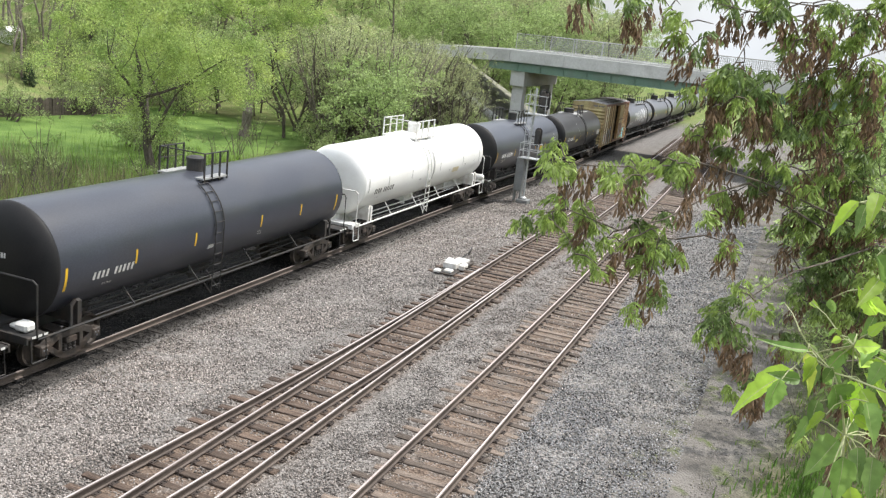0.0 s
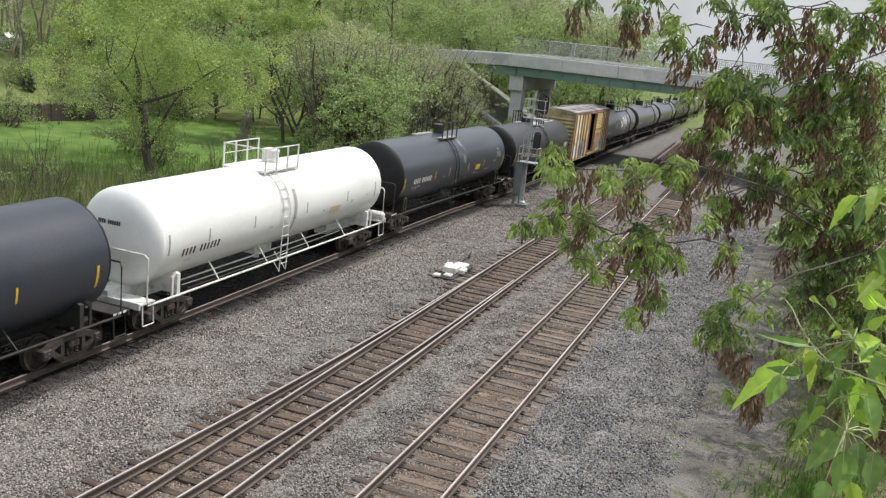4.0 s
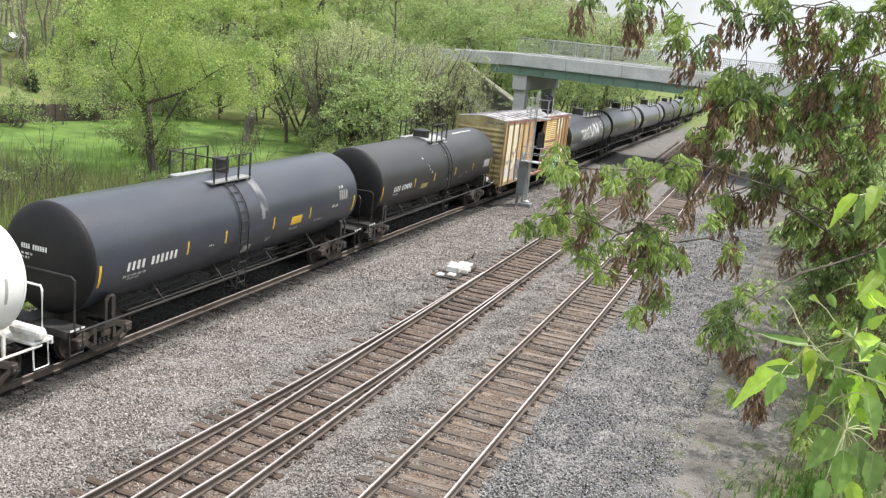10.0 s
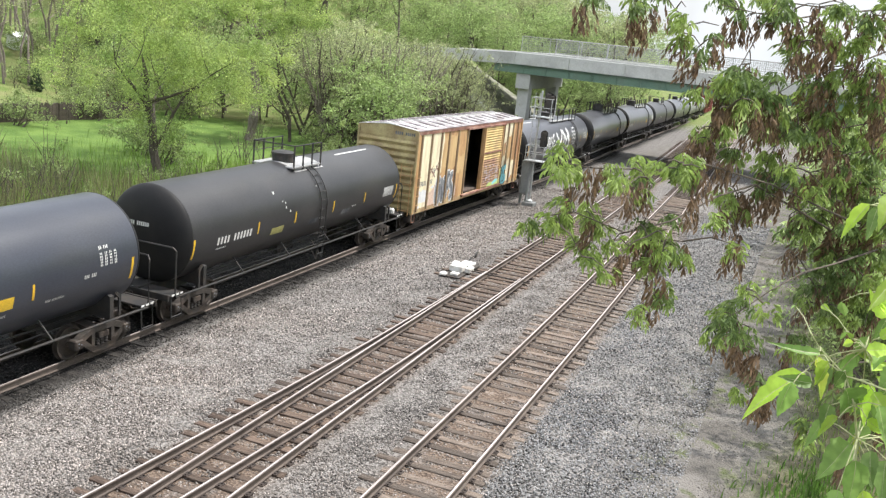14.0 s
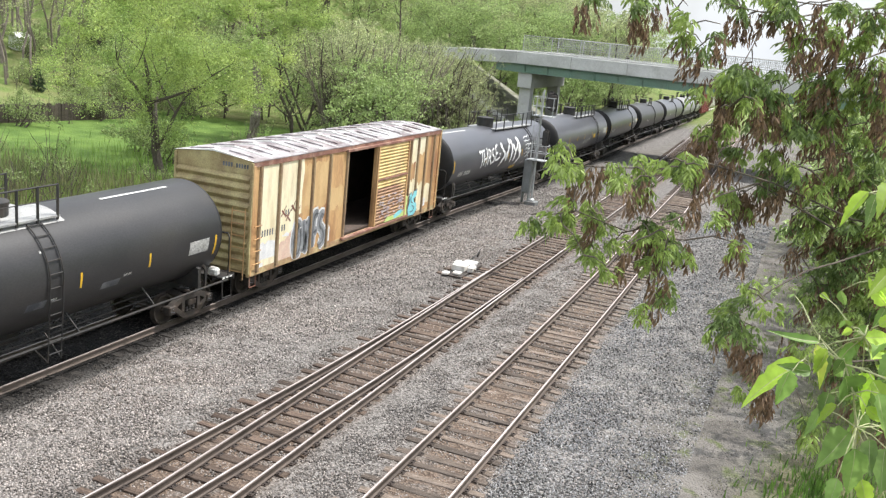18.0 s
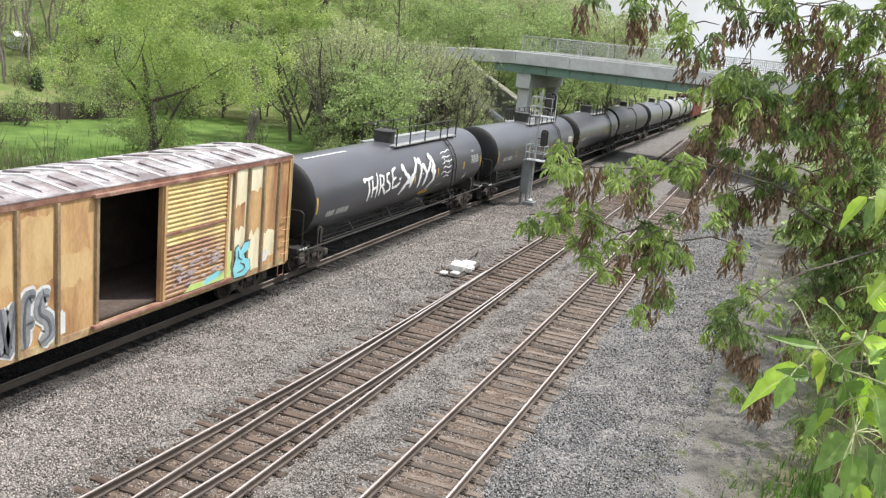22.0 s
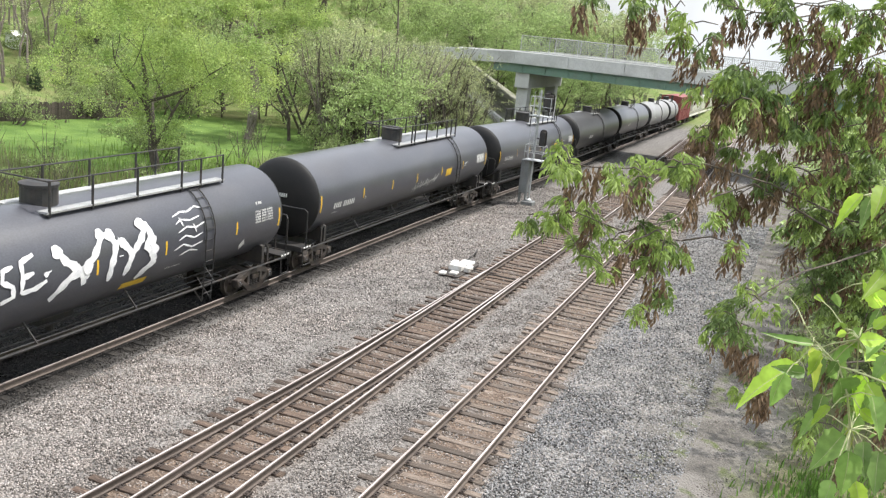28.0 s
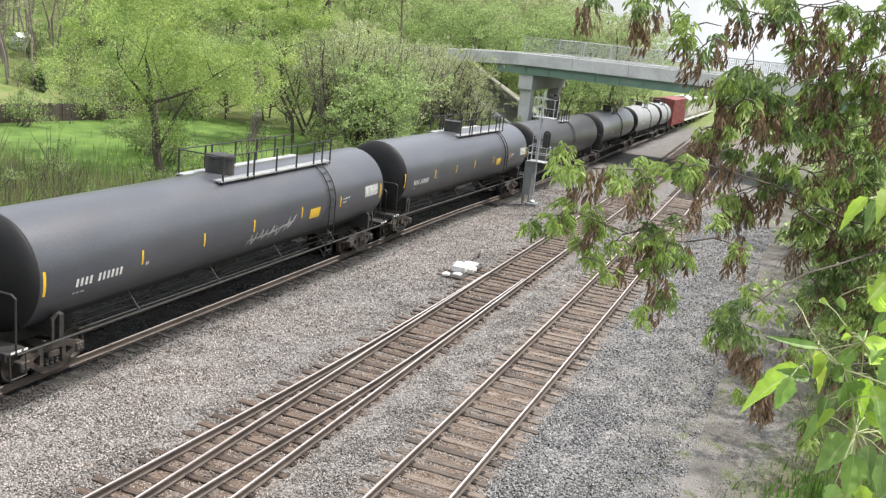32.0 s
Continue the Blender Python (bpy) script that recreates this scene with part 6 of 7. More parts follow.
BOUGH_MIDDLE = ([(0.372, 4.874, 9.308), (0.175, 4.58, 9.26), (-0.008, 4.379, 9.213), (-0.151, 4.167, 9.139), (-0.247, 4.051, 9.064)],
    [(-0.18, 4.18, 9.28, 0.11, 0.08, 0.75), (-0.21, 4.16, 9.12, 0.08, 0.09, 0.8), (-0.11, 4.16, 9.11, 0.09, 0.1, 0.25), (-0.27, 4.14, 8.99, 0.07, 0.13, 0.1), (-0.23, 4.12, 8.88, 0.04, 0.07, 0.05), (-0.04, 4.19, 9.32, 0.11, 0.1, 0.8), (0.02, 4.17, 9.14, 0.09, 0.09, 0.5), (0.12, 4.18, 9.28, 0.06, 0.06, 0.1)])
BOUGH_RIGHT = ([(0.459, 5.059, 9.188), (0.312, 4.86, 9.103), (0.167, 4.659, 9.051), (0.034, 4.549, 8.963)],
    [(0.08, 4.69, 9.3, 0.13, 0.12, 0.8), (0.11, 4.65, 9.0, 0.16, 0.13, 0.8), (0.23, 4.66, 9.11, 0.15, 0.16, 0.7), (0.27, 4.68, 9.33, 0.08, 0.16, 0.6), (0.03, 4.63, 8.86, 0.1, 0.1, 0.8), (0.21, 4.63, 8.87, 0.16, 0.12, 0.65), (0.35, 4.64, 8.98, 0.09, 0.17, 0.55)])
BOUGH_LOW_RIGHT = ([(0.496, 5.014, 8.857), (0.347, 4.811, 8.781), (0.224, 4.607, 8.742), (0.086, 4.498, 8.683)],
    [(0.01, 4.62, 8.77, 0.05, 0.05, 0.1), (0.23, 4.59, 8.68, 0.2, 0.17, 0.75), (0.38, 4.6, 8.74, 0.09, 0.16, 0.65), (0.16, 4.57, 8.56, 0.13, 0.08, 0.85), (0.29, 4.55, 8.5, 0.16, 0.09, 0.7), (0.06, 4.51, 8.33, 0.04, 0.06, 0.1), (0.43, 4.54, 8.5, 0.09, 0.12, 0.6)])
BOUGH_LOWER = ([(0.398, 4.616, 8.855), (0.183, 4.215, 8.815), (0.064, 4.011, 8.797), (-0.04, 3.796, 8.752), (-0.146, 3.669, 8.667), (-0.258, 3.593, 8.604)],
    [(-0.09, 3.69, 8.72, 0.07, 0.07, 0.95), (-0.22, 3.65, 8.6, 0.09, 0.04, 1), (-0.13, 3.65, 8.59, 0.08, 0.07, 0.6), (-0.12, 3.63, 8.52, 0.05, 0.04, 0.1), (-0.07, 3.64, 8.56, 0.05, 0.07, 0.2), (-0.19, 3.63, 8.55, 0.02, 0.04, 0.1)])
BOUGH_LOWEST = ([(0.523, 4.397, 8.398), (0.323, 4.111, 8.426), (0.148, 3.907, 8.412), (0.003, 3.796, 8.383), (-0.056, 3.69, 8.385)],
    [(-0.04, 3.79, 8.37, 0.05, 0.03, 0.8), (-0.03, 3.77, 8.3, 0.05, 0.08, 0.1), (0.09, 3.82, 8.46, 0.11, 0.04, 0.7), (0.18, 3.74, 8.25, 0.05, 0.1, 0.8), (0.32, 3.7, 8.17, 0.05, 0.09, 0.1), (0.45, 3.74, 8.29, 0.04, 0.09, 0.15), (0.3, 3.79, 8.39, 0.1, 0.1, 0.6)])
BOUGHS = [BOUGH_TOP_LEFT, BOUGH_TOP, BOUGH_CENTRE, BOUGH_CENTRE_RIGHT, BOUGH_LEFT, BOUGH_LEFT_LOW, BOUGH_MIDDLE, BOUGH_RIGHT, BOUGH_LOW_RIGHT, BOUGH_LOWER, BOUGH_LOWEST]
SHOOTS = [[(0.053, 1.753, 9.107), (0.07, 1.767, 9.137), (0.121, 1.758, 9.112), (0.144, 1.746, 9.114), (0.227, 1.71, 9.109)], [(0.051, 1.77, 9.173), (0.07, 1.771, 9.15), (0.121, 1.758, 9.112), (0.145, 1.754, 9.062), (0.163, 1.766, 8.995)], [(0.122, 1.797, 9.173), (0.147, 1.802, 9.158), (0.221, 1.74, 9.151)], [(0.102, 1.906, 9.409), (0.14, 1.888, 9.412), (0.197, 1.827, 9.388)], [(0.149, 1.851, 9.257), (0.177, 1.834, 9.233), (0.229, 1.795, 9.222)]]
BIG_LEAVES_A = [(0.055, 1.798, 9.087, -0.086, -0.069, -0.069, 0.3, 0), (0.035, 1.695, 9.099, -0.014, 0.009, -0.07, 0.42, 1), (0.071, 1.809, 9.125, 0.017, -0.038, -0.065, 0.4, 2), (0.086, 1.712, 9.147, -0.013, 0.015, -0.049, 0.42, 0), (0.07, 1.751, 9.15, -0.085, -0.04, 0.006, 0.16, 1), (0.122, 1.736, 9.094, 0.026, 0.029, -0.048, 0.85, 1), (0.153, 1.805, 9.08, 0.047, -0.02, -0.06, 0.42, 1), (0.173, 1.759, 9.094, 0.041, -0.022, -0.039, 0.42, 0), (0.12, 1.705, 9.049, -0.029, 0.006, -0.041, 0.34, 0), (0.159, 1.813, 8.964, -0.05, -0.062, -0.044, 0.5, 1), (0.162, 1.824, 8.981, 0.012, -0.017, -0.034, 0.36, 2), (0.157, 1.694, 8.981, 0.014, 0.002, -0.084, 0.46, 1)]
BIG_LEAVES_B = [(0.183, 1.73, 8.991, 0.015, -0.039, -0.046, 0.42, 1), (0.167, 1.719, 9.054, 0.04, 0.014, -0.023, 0.4, 0), (0.111, 1.796, 9.039, -0.011, -0.042, -0.039, 0.42, 1), (0.182, 1.862, 9.092, 0.046, -0.024, -0.038, 0.45, 0), (0.164, 1.79, 9.121, 0.045, 0.038, -0.001, 0.42, 0), (0.132, 1.854, 9.14, 0.064, -0.015, -0.026, 0.34, 0), (0.116, 1.737, 9.188, -0.011, 0.006, 0.01, 0.6, 0), (0.13, 1.856, 9.15, -0.015, 0.018, -0.015, 0.5, 0), (0.142, 1.739, 9.177, 0.05, 0.034, 0, 0.4, 0), (0.162, 1.758, 9.196, 0.026, 0.004, 0.026, 0.45, 0), (0.17, 1.775, 9.23, -0.036, -0.005, 0.042, 0.36, 0), (0.151, 1.769, 9.254, 0.037, 0.011, -0.021, 0.5, 0)]
BIG_LEAVES_C = [(0.159, 1.78, 9.296, -0.022, -0.047, -0.046, 0.36, 0), (0.151, 1.795, 9.333, 0.028, 0.027, -0.064, 0.45, 1), (0.108, 1.847, 9.417, -0.035, -0.003, -0.064, 0.3, 0), (0.12, 1.8, 9.42, -0.015, -0.027, -0.048, 0.34, 1), (0.135, 1.808, 9.442, -0.017, -0.051, -0.046, 0.36, 0), (0.196, 1.773, 9.146, -0.016, -0.021, -0.043, 0.5, 1), (0.113, 1.729, 9.129, -0.007, 0.009, -0.035, 0.5, 1), (0.179, 1.791, 9.169, -0.013, -0.043, -0.021, 0.5, 1), (0.184, 1.735, 9.079, 0.029, -0.031, -0.057, 0.5, 1), (0.217, 1.728, 8.981, -0.003, -0.033, -0.064, 0.5, 1), (0.195, 1.8, 8.885, 0.016, -0.016, -0.058, 0.45, 0), (0.143, 1.691, 8.92, -0.01, -0.023, -0.049, 0.45, 1)]

# one leaf in two tones: shade and sunlight put into the colour
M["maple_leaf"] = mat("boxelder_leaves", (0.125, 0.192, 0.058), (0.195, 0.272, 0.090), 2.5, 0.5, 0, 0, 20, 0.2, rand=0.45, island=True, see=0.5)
M["sunny_leaf"] = mat("sunlit_boxelder_leaves", (0.24, 0.34, 0.085), (0.34, 0.44, 0.125), 2.5, 0.5, 0, 0, 20, 0.2, rand=0.4, island=True, see=0.5)
M["young_leaf"] = mat("bright_young_leaves", (0.36, 0.55, 0.06), (0.46, 0.64, 0.10), 14, 0.42, 0, 0.06, 60, 0.12, rand=0.35, see=0.55)
M["seed"] = mat("dry_brown_seed_wings", (0.135, 0.085, 0.055), (0.215, 0.140, 0.085), 8, 0.7, 0, 0, 30, 0.25, rand=0.5, island=True, see=0.3)
M["twig"] = mat("grey_brown_twig", (0.075, 0.060, 0.048), (0.12, 0.095, 0.075), 12, 0.9, 0, 0.3, 50, 0.3)


def leaflet(verts, faces, p, way, side, length, width):
    """A pointed leaf blade, folded a little along its midrib."""
    up = way.cross(side).normalized()
    b = len(verts)
    for along, across, lift in ((0, 0, 0), (.35, .5, .10), (.72, .34, .06), (1, 0, -.04), (.72, -.34, .06), (.35, -.5, .10), (.5, 0, 0)):
        verts.append(tuple(p + way * length * along + side * width * across + up * width * lift))
    faces += [(b, b + 1, b + 6), (b + 1, b + 2, b + 6), (b + 2, b + 3, b + 6), (b + 3, b + 4, b + 6), (b + 4, b + 5, b + 6), (b + 5, b, b + 6)]


def spray_mesh(seed, paint="maple_leaf"):
    """A drooping spray of compound leaves."""
    rng = random.Random(seed)
    verts, faces = [], []
    for k in range(17):
        a = rng.uniform(0, 6.28)
        out = Vector((math.cos(a), math.sin(a), rng.uniform(-.1, .5))).normalized()
        p = Vector((rng.uniform(-.03, .03), rng.uniform(-.03, .03), rng.uniform(-.02, .03)))
        for step in range(3):
            out = (out + Vector((0, 0, -.45))).normalized()
            p = p + out * .017
            for sgn in ((-1, 1) if step < 2 else (0,)):
                side = out.cross(Vector((0, 0, 1))).normalized() if abs(out.z) < .98 else Vector((1, 0, 0))
                way = (out * .6 + side * sgn * .8 + Vector((rng.gauss(0, .25), rng.gauss(0, .25), -.95))).normalized()
                s = way.cross(Vector((rng.gauss(0, 1), rng.gauss(0, 1), rng.gauss(0, .6)))).normalized()
                leaflet(verts, faces, p, way, s, rng.uniform(.026, .046), rng.uniform(.008, .013))
    return mesh_of("leaf_spray", verts, faces, M[paint])


def raceme_mesh(seed):
    """Hanging bunch of winged seeds."""
    rng = random.Random(seed)
    verts, faces = [], []
    for k in range(5):
        p = Vector((rng.uniform(-.026, .026), rng.uniform(-.026, .026), .02))
        for i in range(11):
            p = p + Vector((rng.gauss(0, .004), rng.gauss(0, .004), -.0095))
            a = rng.uniform(0, 6.28)
            way = Vector((math.cos(a) * .45, math.sin(a) * .45, -1)).normalized()
            side = way.cross(Vector((rng.gauss(0, 1), rng.gauss(0, 1), 0))).normalized()
            leaflet(verts, faces, p, way, side, rng.uniform(.028, .042), .0095)
    return mesh_of("seed_raceme", verts, faces, M["seed"])


def build_boxelder():
    rng = random.Random(77)
    tree = thing("boxelder_tree", "boxelder tree with drooping green leaves and brown seed bunches", "tree")
    bm = B()
    g = float(height(TRUNK[0], TRUNK[1]))
    tube(bm, [(TRUNK[0] + .3, TRUNK[1] + .2, g - .5), (TRUNK[0] + .2, TRUNK[1], g + 2), (TRUNK[0], TRUNK[1], TRUNK[2]), (TRUNK[0] + .1, TRUNK[1] - .1, TRUNK[2] + 1.6), (TRUNK[0] - .1, TRUNK[1], TRUNK[2] + 3.5)], [.22, .17, .12, .09, .04], 10)
    part("trunk", bm, M["bark"], tree)
    sprays = [spray_mesh(100 + i) for i in range(7)]
    sunny = [spray_mesh(150 + i, "sunny_leaf") for i in range(6)]
    racemes = [raceme_mesh(200 + i) for i in range(6)]
    boughs = []
    for stem, bunches in BOUGHS:
        leafy, seedy = [], []
        lush = 1.7 if stem is BOUGH_LEFT[0] or stem is BOUGH_LEFT_LOW[0] else 1.0      # small sprays, set closer
        rise = -.02 if lush > 1 else .02
        for x, y, z, w, h, share_of_leaves in bunches:
            size = 4 * w * h
            for i in range(max(round(size * (.22 + .78 * share_of_leaves) * 175 * lush), 1)):
                leafy.append((x + rng.uniform(-.75, .75) * w, y + rng.gauss(0, .10), z + rise + rng.uniform(-.3 * share_of_leaves, .8) * h))
            for i in range(max(round(size * (1 - share_of_leaves) * (140 if lush > 1 else 205)), 1 if share_of_leaves < .9 else 0)):
                seedy.append((x + rng.uniform(-.8, .8) * w, y + rng.gauss(0, .09), z + rng.uniform(-.35, .6) * h))
        boughs.append((stem, leafy, seedy))
    for order, (stem, leafy, seedy) in enumerate(boughs):
        chance = (.5, .5, .6, .6, .85, .8, .6, .55, .4, .4, .4)[order]       # outer boughs get more sprays with sunlight painted into their leaf colour
        pts = [Vector(p) for p in stem]
        foot = Vector((TRUNK[0], TRUNK[1], max(min(pts[0].z - .25, TRUNK[2] + 3.0), g + 1)))
        line = [foot] + pts
        bm = B()
        n = len(line)
        tube(bm, line, [.004 * (1 - i / (n - 1)) ** 1.5 + .0020 for i in range(n)], 6)
        nodes = [u.lerp(v, t) for u, v in zip(line[1:], line[2:]) for t in (0, .2, .4, .6, .8, 1)]
        ends = [Vector(q) + Vector((0, 0, .015)) for q in list(leafy) + list(seedy)]
        ends.sort(key=lambda q: min((q - k).length for k in nodes))
        for q in ends:                                             # twigs branch on from twig to twig
            near = min(nodes, key=lambda k: (k - q).length)
            mid = near.lerp(q, .5) + Vector((0, 0, .12 * (near - q).length))
            tube(bm, [near, mid, q], [.0032, .0026, .0016], 4)
            nodes += [mid, q]
        bough = part("bough", bm, M["twig"], tree)
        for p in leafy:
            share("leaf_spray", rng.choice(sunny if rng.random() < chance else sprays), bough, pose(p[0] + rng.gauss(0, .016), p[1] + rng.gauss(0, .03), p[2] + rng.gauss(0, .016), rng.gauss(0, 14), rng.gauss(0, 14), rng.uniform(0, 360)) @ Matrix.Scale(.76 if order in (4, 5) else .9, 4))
        for p in seedy:
            share("seed_raceme", rng.choice(racemes), bough, pose(p[0], p[1], p[2], rng.gauss(0, 8), rng.gauss(0, 8), rng.uniform(0, 360)), "hanging bunch of dry brown winged seeds")
    return tree


def build_shoots():
    """Young shoots close to the lens with large single leaves."""
    rng = random.Random(78)
    sh = thing("maple_sapling", "young shoots with large bright yellow-green leaves", "sapling")
    bm = B()
    for s in SHOOTS:
        tube(bm, s, [.0009 + .0004 * i for i in range(len(s))], 5)
    ends = [Vector(s[-1]) for s in SHOOTS]
    foot = Vector((ends[0].x + .5, ends[0].y + .2, float(height(ends[0].x + .5, ends[0].y + .2))))
    for e in ends[:3]:
        tube(bm, [foot, foot.lerp(e, .5) + Vector((.3, 0, 0)), e], [.005, .004, .0026], 6)
    part("stem", bm, M["young_twig"], sh)
    blades_at = list(BIG_LEAVES_A + BIG_LEAVES_B + BIG_LEAVES_C)
    for k in range(34):                                             # smaller leaves between the large ones
        s = rng.choice(SHOOTS[:3])
        j = rng.randrange(len(s) - 1)
        q = Vector(s[j]).lerp(Vector(s[j + 1]), rng.random()) + Vector((rng.gauss(.05, .04), rng.gauss(.08, .05), rng.gauss(-.02, .06)))
        blades_at.append((*q, rng.gauss(0, .025), rng.gauss(0, .015), -abs(rng.gauss(.035, .02)), rng.uniform(.3, .5), rng.choice((0, 1, 1))))
    stalks = B()
    for i, (x, y, z, dx, dy, dz, wide, tone) in enumerate(blades_at):
        foot_at = Vector((x, y, z))
        near = min((Vector(p) for s in SHOOTS for p in s), key=lambda p: (p - foot_at).length)
        tube(stalks, [near, near.lerp(foot_at, .5) + Vector((0, 0, .006)), foot_at], [.0016, .0012, .0010], 4)
        way = Vector((dx, dy, dz))
        length = way.length
        way.normalize()
        side = way.cross((Vector((-.06, -1.04, .33)) + Vector((rng.gauss(0, .45), rng.gauss(0, .45), .5))).normalized()).normalized()
        up = side.cross(way).normalized()
        verts, faces, rib = [], [], []
        n = 12
        length *= 1.12
        wide *= length * 1.15
        fold, curl = rng.uniform(.12, .42), rng.uniform(-.05, .22)
        for k in range(n + 1):
            t = k / n
            w = wide * math.sin(math.pi * t ** .62) ** .85 * (1 - .35 * t) if 0 < k < n else 0.0
            w *= 1 + (.07 if k % 2 else -.05) + .05 * math.sin(k * 1.9 + i)
            mid = foot_at + way * length * t - up * curl * length * t * t + side * .05 * length * math.sin(2.6 * t + i)
            r = .006 * length * (1.2 - t) if 0 < k < n else 0.0
            ripple = .05 * w * math.sin(k * 2.3 + i)
            verts += [tuple(mid - side * w / 2 + up * (w * fold + ripple)), tuple(mid - side * r), tuple(mid + side * r), tuple(mid + side * w / 2 + up * (w * fold - ripple))]
            if k:
                b = 4 * k
                faces += [(b - 4, b - 3, b + 1, b), (b - 3, b - 2, b + 2, b + 1), (b - 2, b - 1, b + 3, b + 2)]
                rib += [0, 1, 0]
        me = mesh_of("leaf", verts, faces, M[("young_leaf", "shaded_leaf", "yellow_leaf")[int(tone)]], True)
        me.materials.append(M["young_twig"])
        me.polygons.foreach_set("material_index", rib)
        share("leaf", me, sh)
    part("leaf_stalk", stalks, M["young_twig"], sh)
    return sh


# darker copy of the young leaf, with shade put into its green
M["shaded_leaf"] = mat("shaded_green_leaves", (0.16, 0.28, 0.06), (0.22, 0.34, 0.09), 9, 0.5, 0, 0.06, 60, 0.15, rand=0.4, see=0.45)
M["yellow_leaf"] = mat("yellowish_young_leaves", (0.48, 0.50, 0.06), (0.38, 0.50, 0.07), 14, 0.5, 0, 0.06, 60, 0.15, rand=0.25, see=0.35)
M["young_twig"] = mat("pale_young_twig", (0.34, 0.37, 0.17), (0.42, 0.42, 0.24), 12, 0.6, 0, 0, 50, 0.2)
build_boxelder()
sapling = build_shoots()


# ---- signal, switch machine, fences, reeds ----
def signal_mast():
    s = thing("signal_mast", "grey steel railway signal mast with ladder and cage platforms", "railway signal", (-14.65, 51.4, 0))
    bm = B()
    tube(bm, [(0, 0, 0), (0, 0, 6.5)], .06, 10)
    lathe(bm, [(.2, 0), (.2, .12), (.1, .2)], "z", 12)
    part("pole", bm, M["galv"], s)
    bm = B()
    box(bm, -.35, -.35, -.6, .35, .35, .04, .03)
    part("foundation", bm, M["case_grey"], s, "grey concrete footing in the ballast")
    bm = B()
    box(bm, -.62, -.25, .5, -.14, .25, 2.45, .03)
    for x in (-.56, -.2):
        box(bm, x - .03, -.2, -.1, x + .03, .2, .5)
    box(bm, -.56, -.262, .62, -.2, -.25, 2.33, .004)
    part("relay_case", bm, M["case_grey"], s, "tall grey relay case")
    bm = B()
    for x in (-.28, -.02):
        tube(bm, [(x, -.32, 2.4), (x, -.32, 6.4)], .018, 5)
    for i in range(12):
        tube(bm, [(-.28, -.32, 2.6 + .31 * i), (-.02, -.32, 2.6 + .31 * i)], .012, 5)
    part("ladder", bm, M["galv"], s)
    for z, high, x0, x1 in ((2.5, .85, -.45, .62), (5.05, 1.05, -.45, .75)):
        bm = B()
        box(bm, x0, -.4, z - .04, x1, .4, z)
        part("platform", bm, M["galv"], s)
        bm = B()
        for x, y in ((x0, -.4), (x1, -.4), (x0, .4), (x1, .4)):
            tube(bm, [(x, y, z), (x, y, z + high)], .022, 5)
        for f in (.5, 1.0):
            q = [(x0, -.4, z + high * f), (x1, -.4, z + high * f), (x1, .4, z + high * f), (x0, .4, z + high * f), (x0, -.4, z + high * f)]
            for a, b in zip(q, q[1:]):
                tube(bm, [a, b], .018, 5)
        part("cage_rail", bm, M["galv"], s)
    for x, z in ((.42, 3.75), (.42, 5.95), (.62, 5.85)):
        bm = B()
        out = [(x + .22 * math.cos(a), z + (.22 * math.sin(a) + (.32 if math.sin(a) > 0 else -.32))) for a in [2 * math.pi * k / 20 for k in range(20)]]
        plate(bm, out, "y", .02, .05)
        box(bm, x - .12, -.14, z - .42, x + .12, .02, z + .42, .02)
        tube(bm, [(0, 0, z), (x, 0, z)], .03, 6)
        head = part("signal_head", bm, M["black_metal"], s, "black oval signal head seen from behind")
    return s


def switch_machine():
    s = thing("switch_machine", "silver-white switch machine on long ties beside the turnout", "switch machine", (-12.1, 33.9, .03))
    for name, b, m in (("base_plate", (-.40, -1.2, 0, .34, 1.1, .04), "truck"), ("gear_cover", (-.40, -.42, .04, .16, .12, .29), "white_metal"), ("motor_cover", (-.30, .24, .04, .24, 1.0, .22), "white_metal"), ("junction_box", (-.46, -1.3, .04, -.20, -1.02, .15), "white_metal"), ("contact_cover", (-.12, -1.05, .04, .20, -.72, .15), "white_metal"), ("hand_throw_box", (.22, -.30, .04, .46, .20, .24), "white_metal"), ("heater_box", (-.62, .30, .0, -.36, .75, .20), "white_metal"), ("drive_housing", (.26, .30, .04, .44, .95, .16), "truck")):
        bm = B()
        box(bm, *b, .03)
        part(name, bm, M[m], s)
    bm = B()
    tube(bm, [(.3, -.1, .12), (2.9, -.1, .10)], .025, 6)
    tube(bm, [(.3, .2, .12), (1.5, .2, .10)], .02, 6)
    part("throw_rod", bm, M["truck"], s)
    bm = B()
    tube(bm, [(-.2, 1.1, .15), (-.1, 1.7, .30), (-.15, 2.2, .42), (-.3, 2.35, .05)], .03, 6)
    part("cable", bm, M["black_metal"], s)
    for y in (-.9, -.1, .8):
        bm = B()
        box(bm, -.8, y - .12, -.12, 1.2, y + .12, .0, .01)
        part("head_tie", bm, M["tie"], s)
    return s


def bridge_fence():
    f = thing("bridge_fence", "wire mesh fence on steel posts along the bridge parapet", "fence")
    for yy in (74.2, 84.8):
        x = -23.4
        while x < 9:
            bm = B()
            tube(bm, [(x, yy, 7.8 + RT), (x, yy, 9.12 + RT)], .035, 6)
            part("post", bm, M["galv"], f)
            bm = B()
            for z in np.linspace(7.86, 9.1, 8):
                tube(bm, [(x, yy, z + RT), (x + 2.4, yy, z + RT)], .015 if 7.9 < z < 9.0 else .03, 3)
            for k in range(16):
                tube(bm, [(x + .15 * k, yy, 7.86 + RT), (x + .15 * k, yy, 9.1 + RT)], .012, 3)
            part("mesh_panel", bm, M["wire"], f)
            x += 2.4
    return f


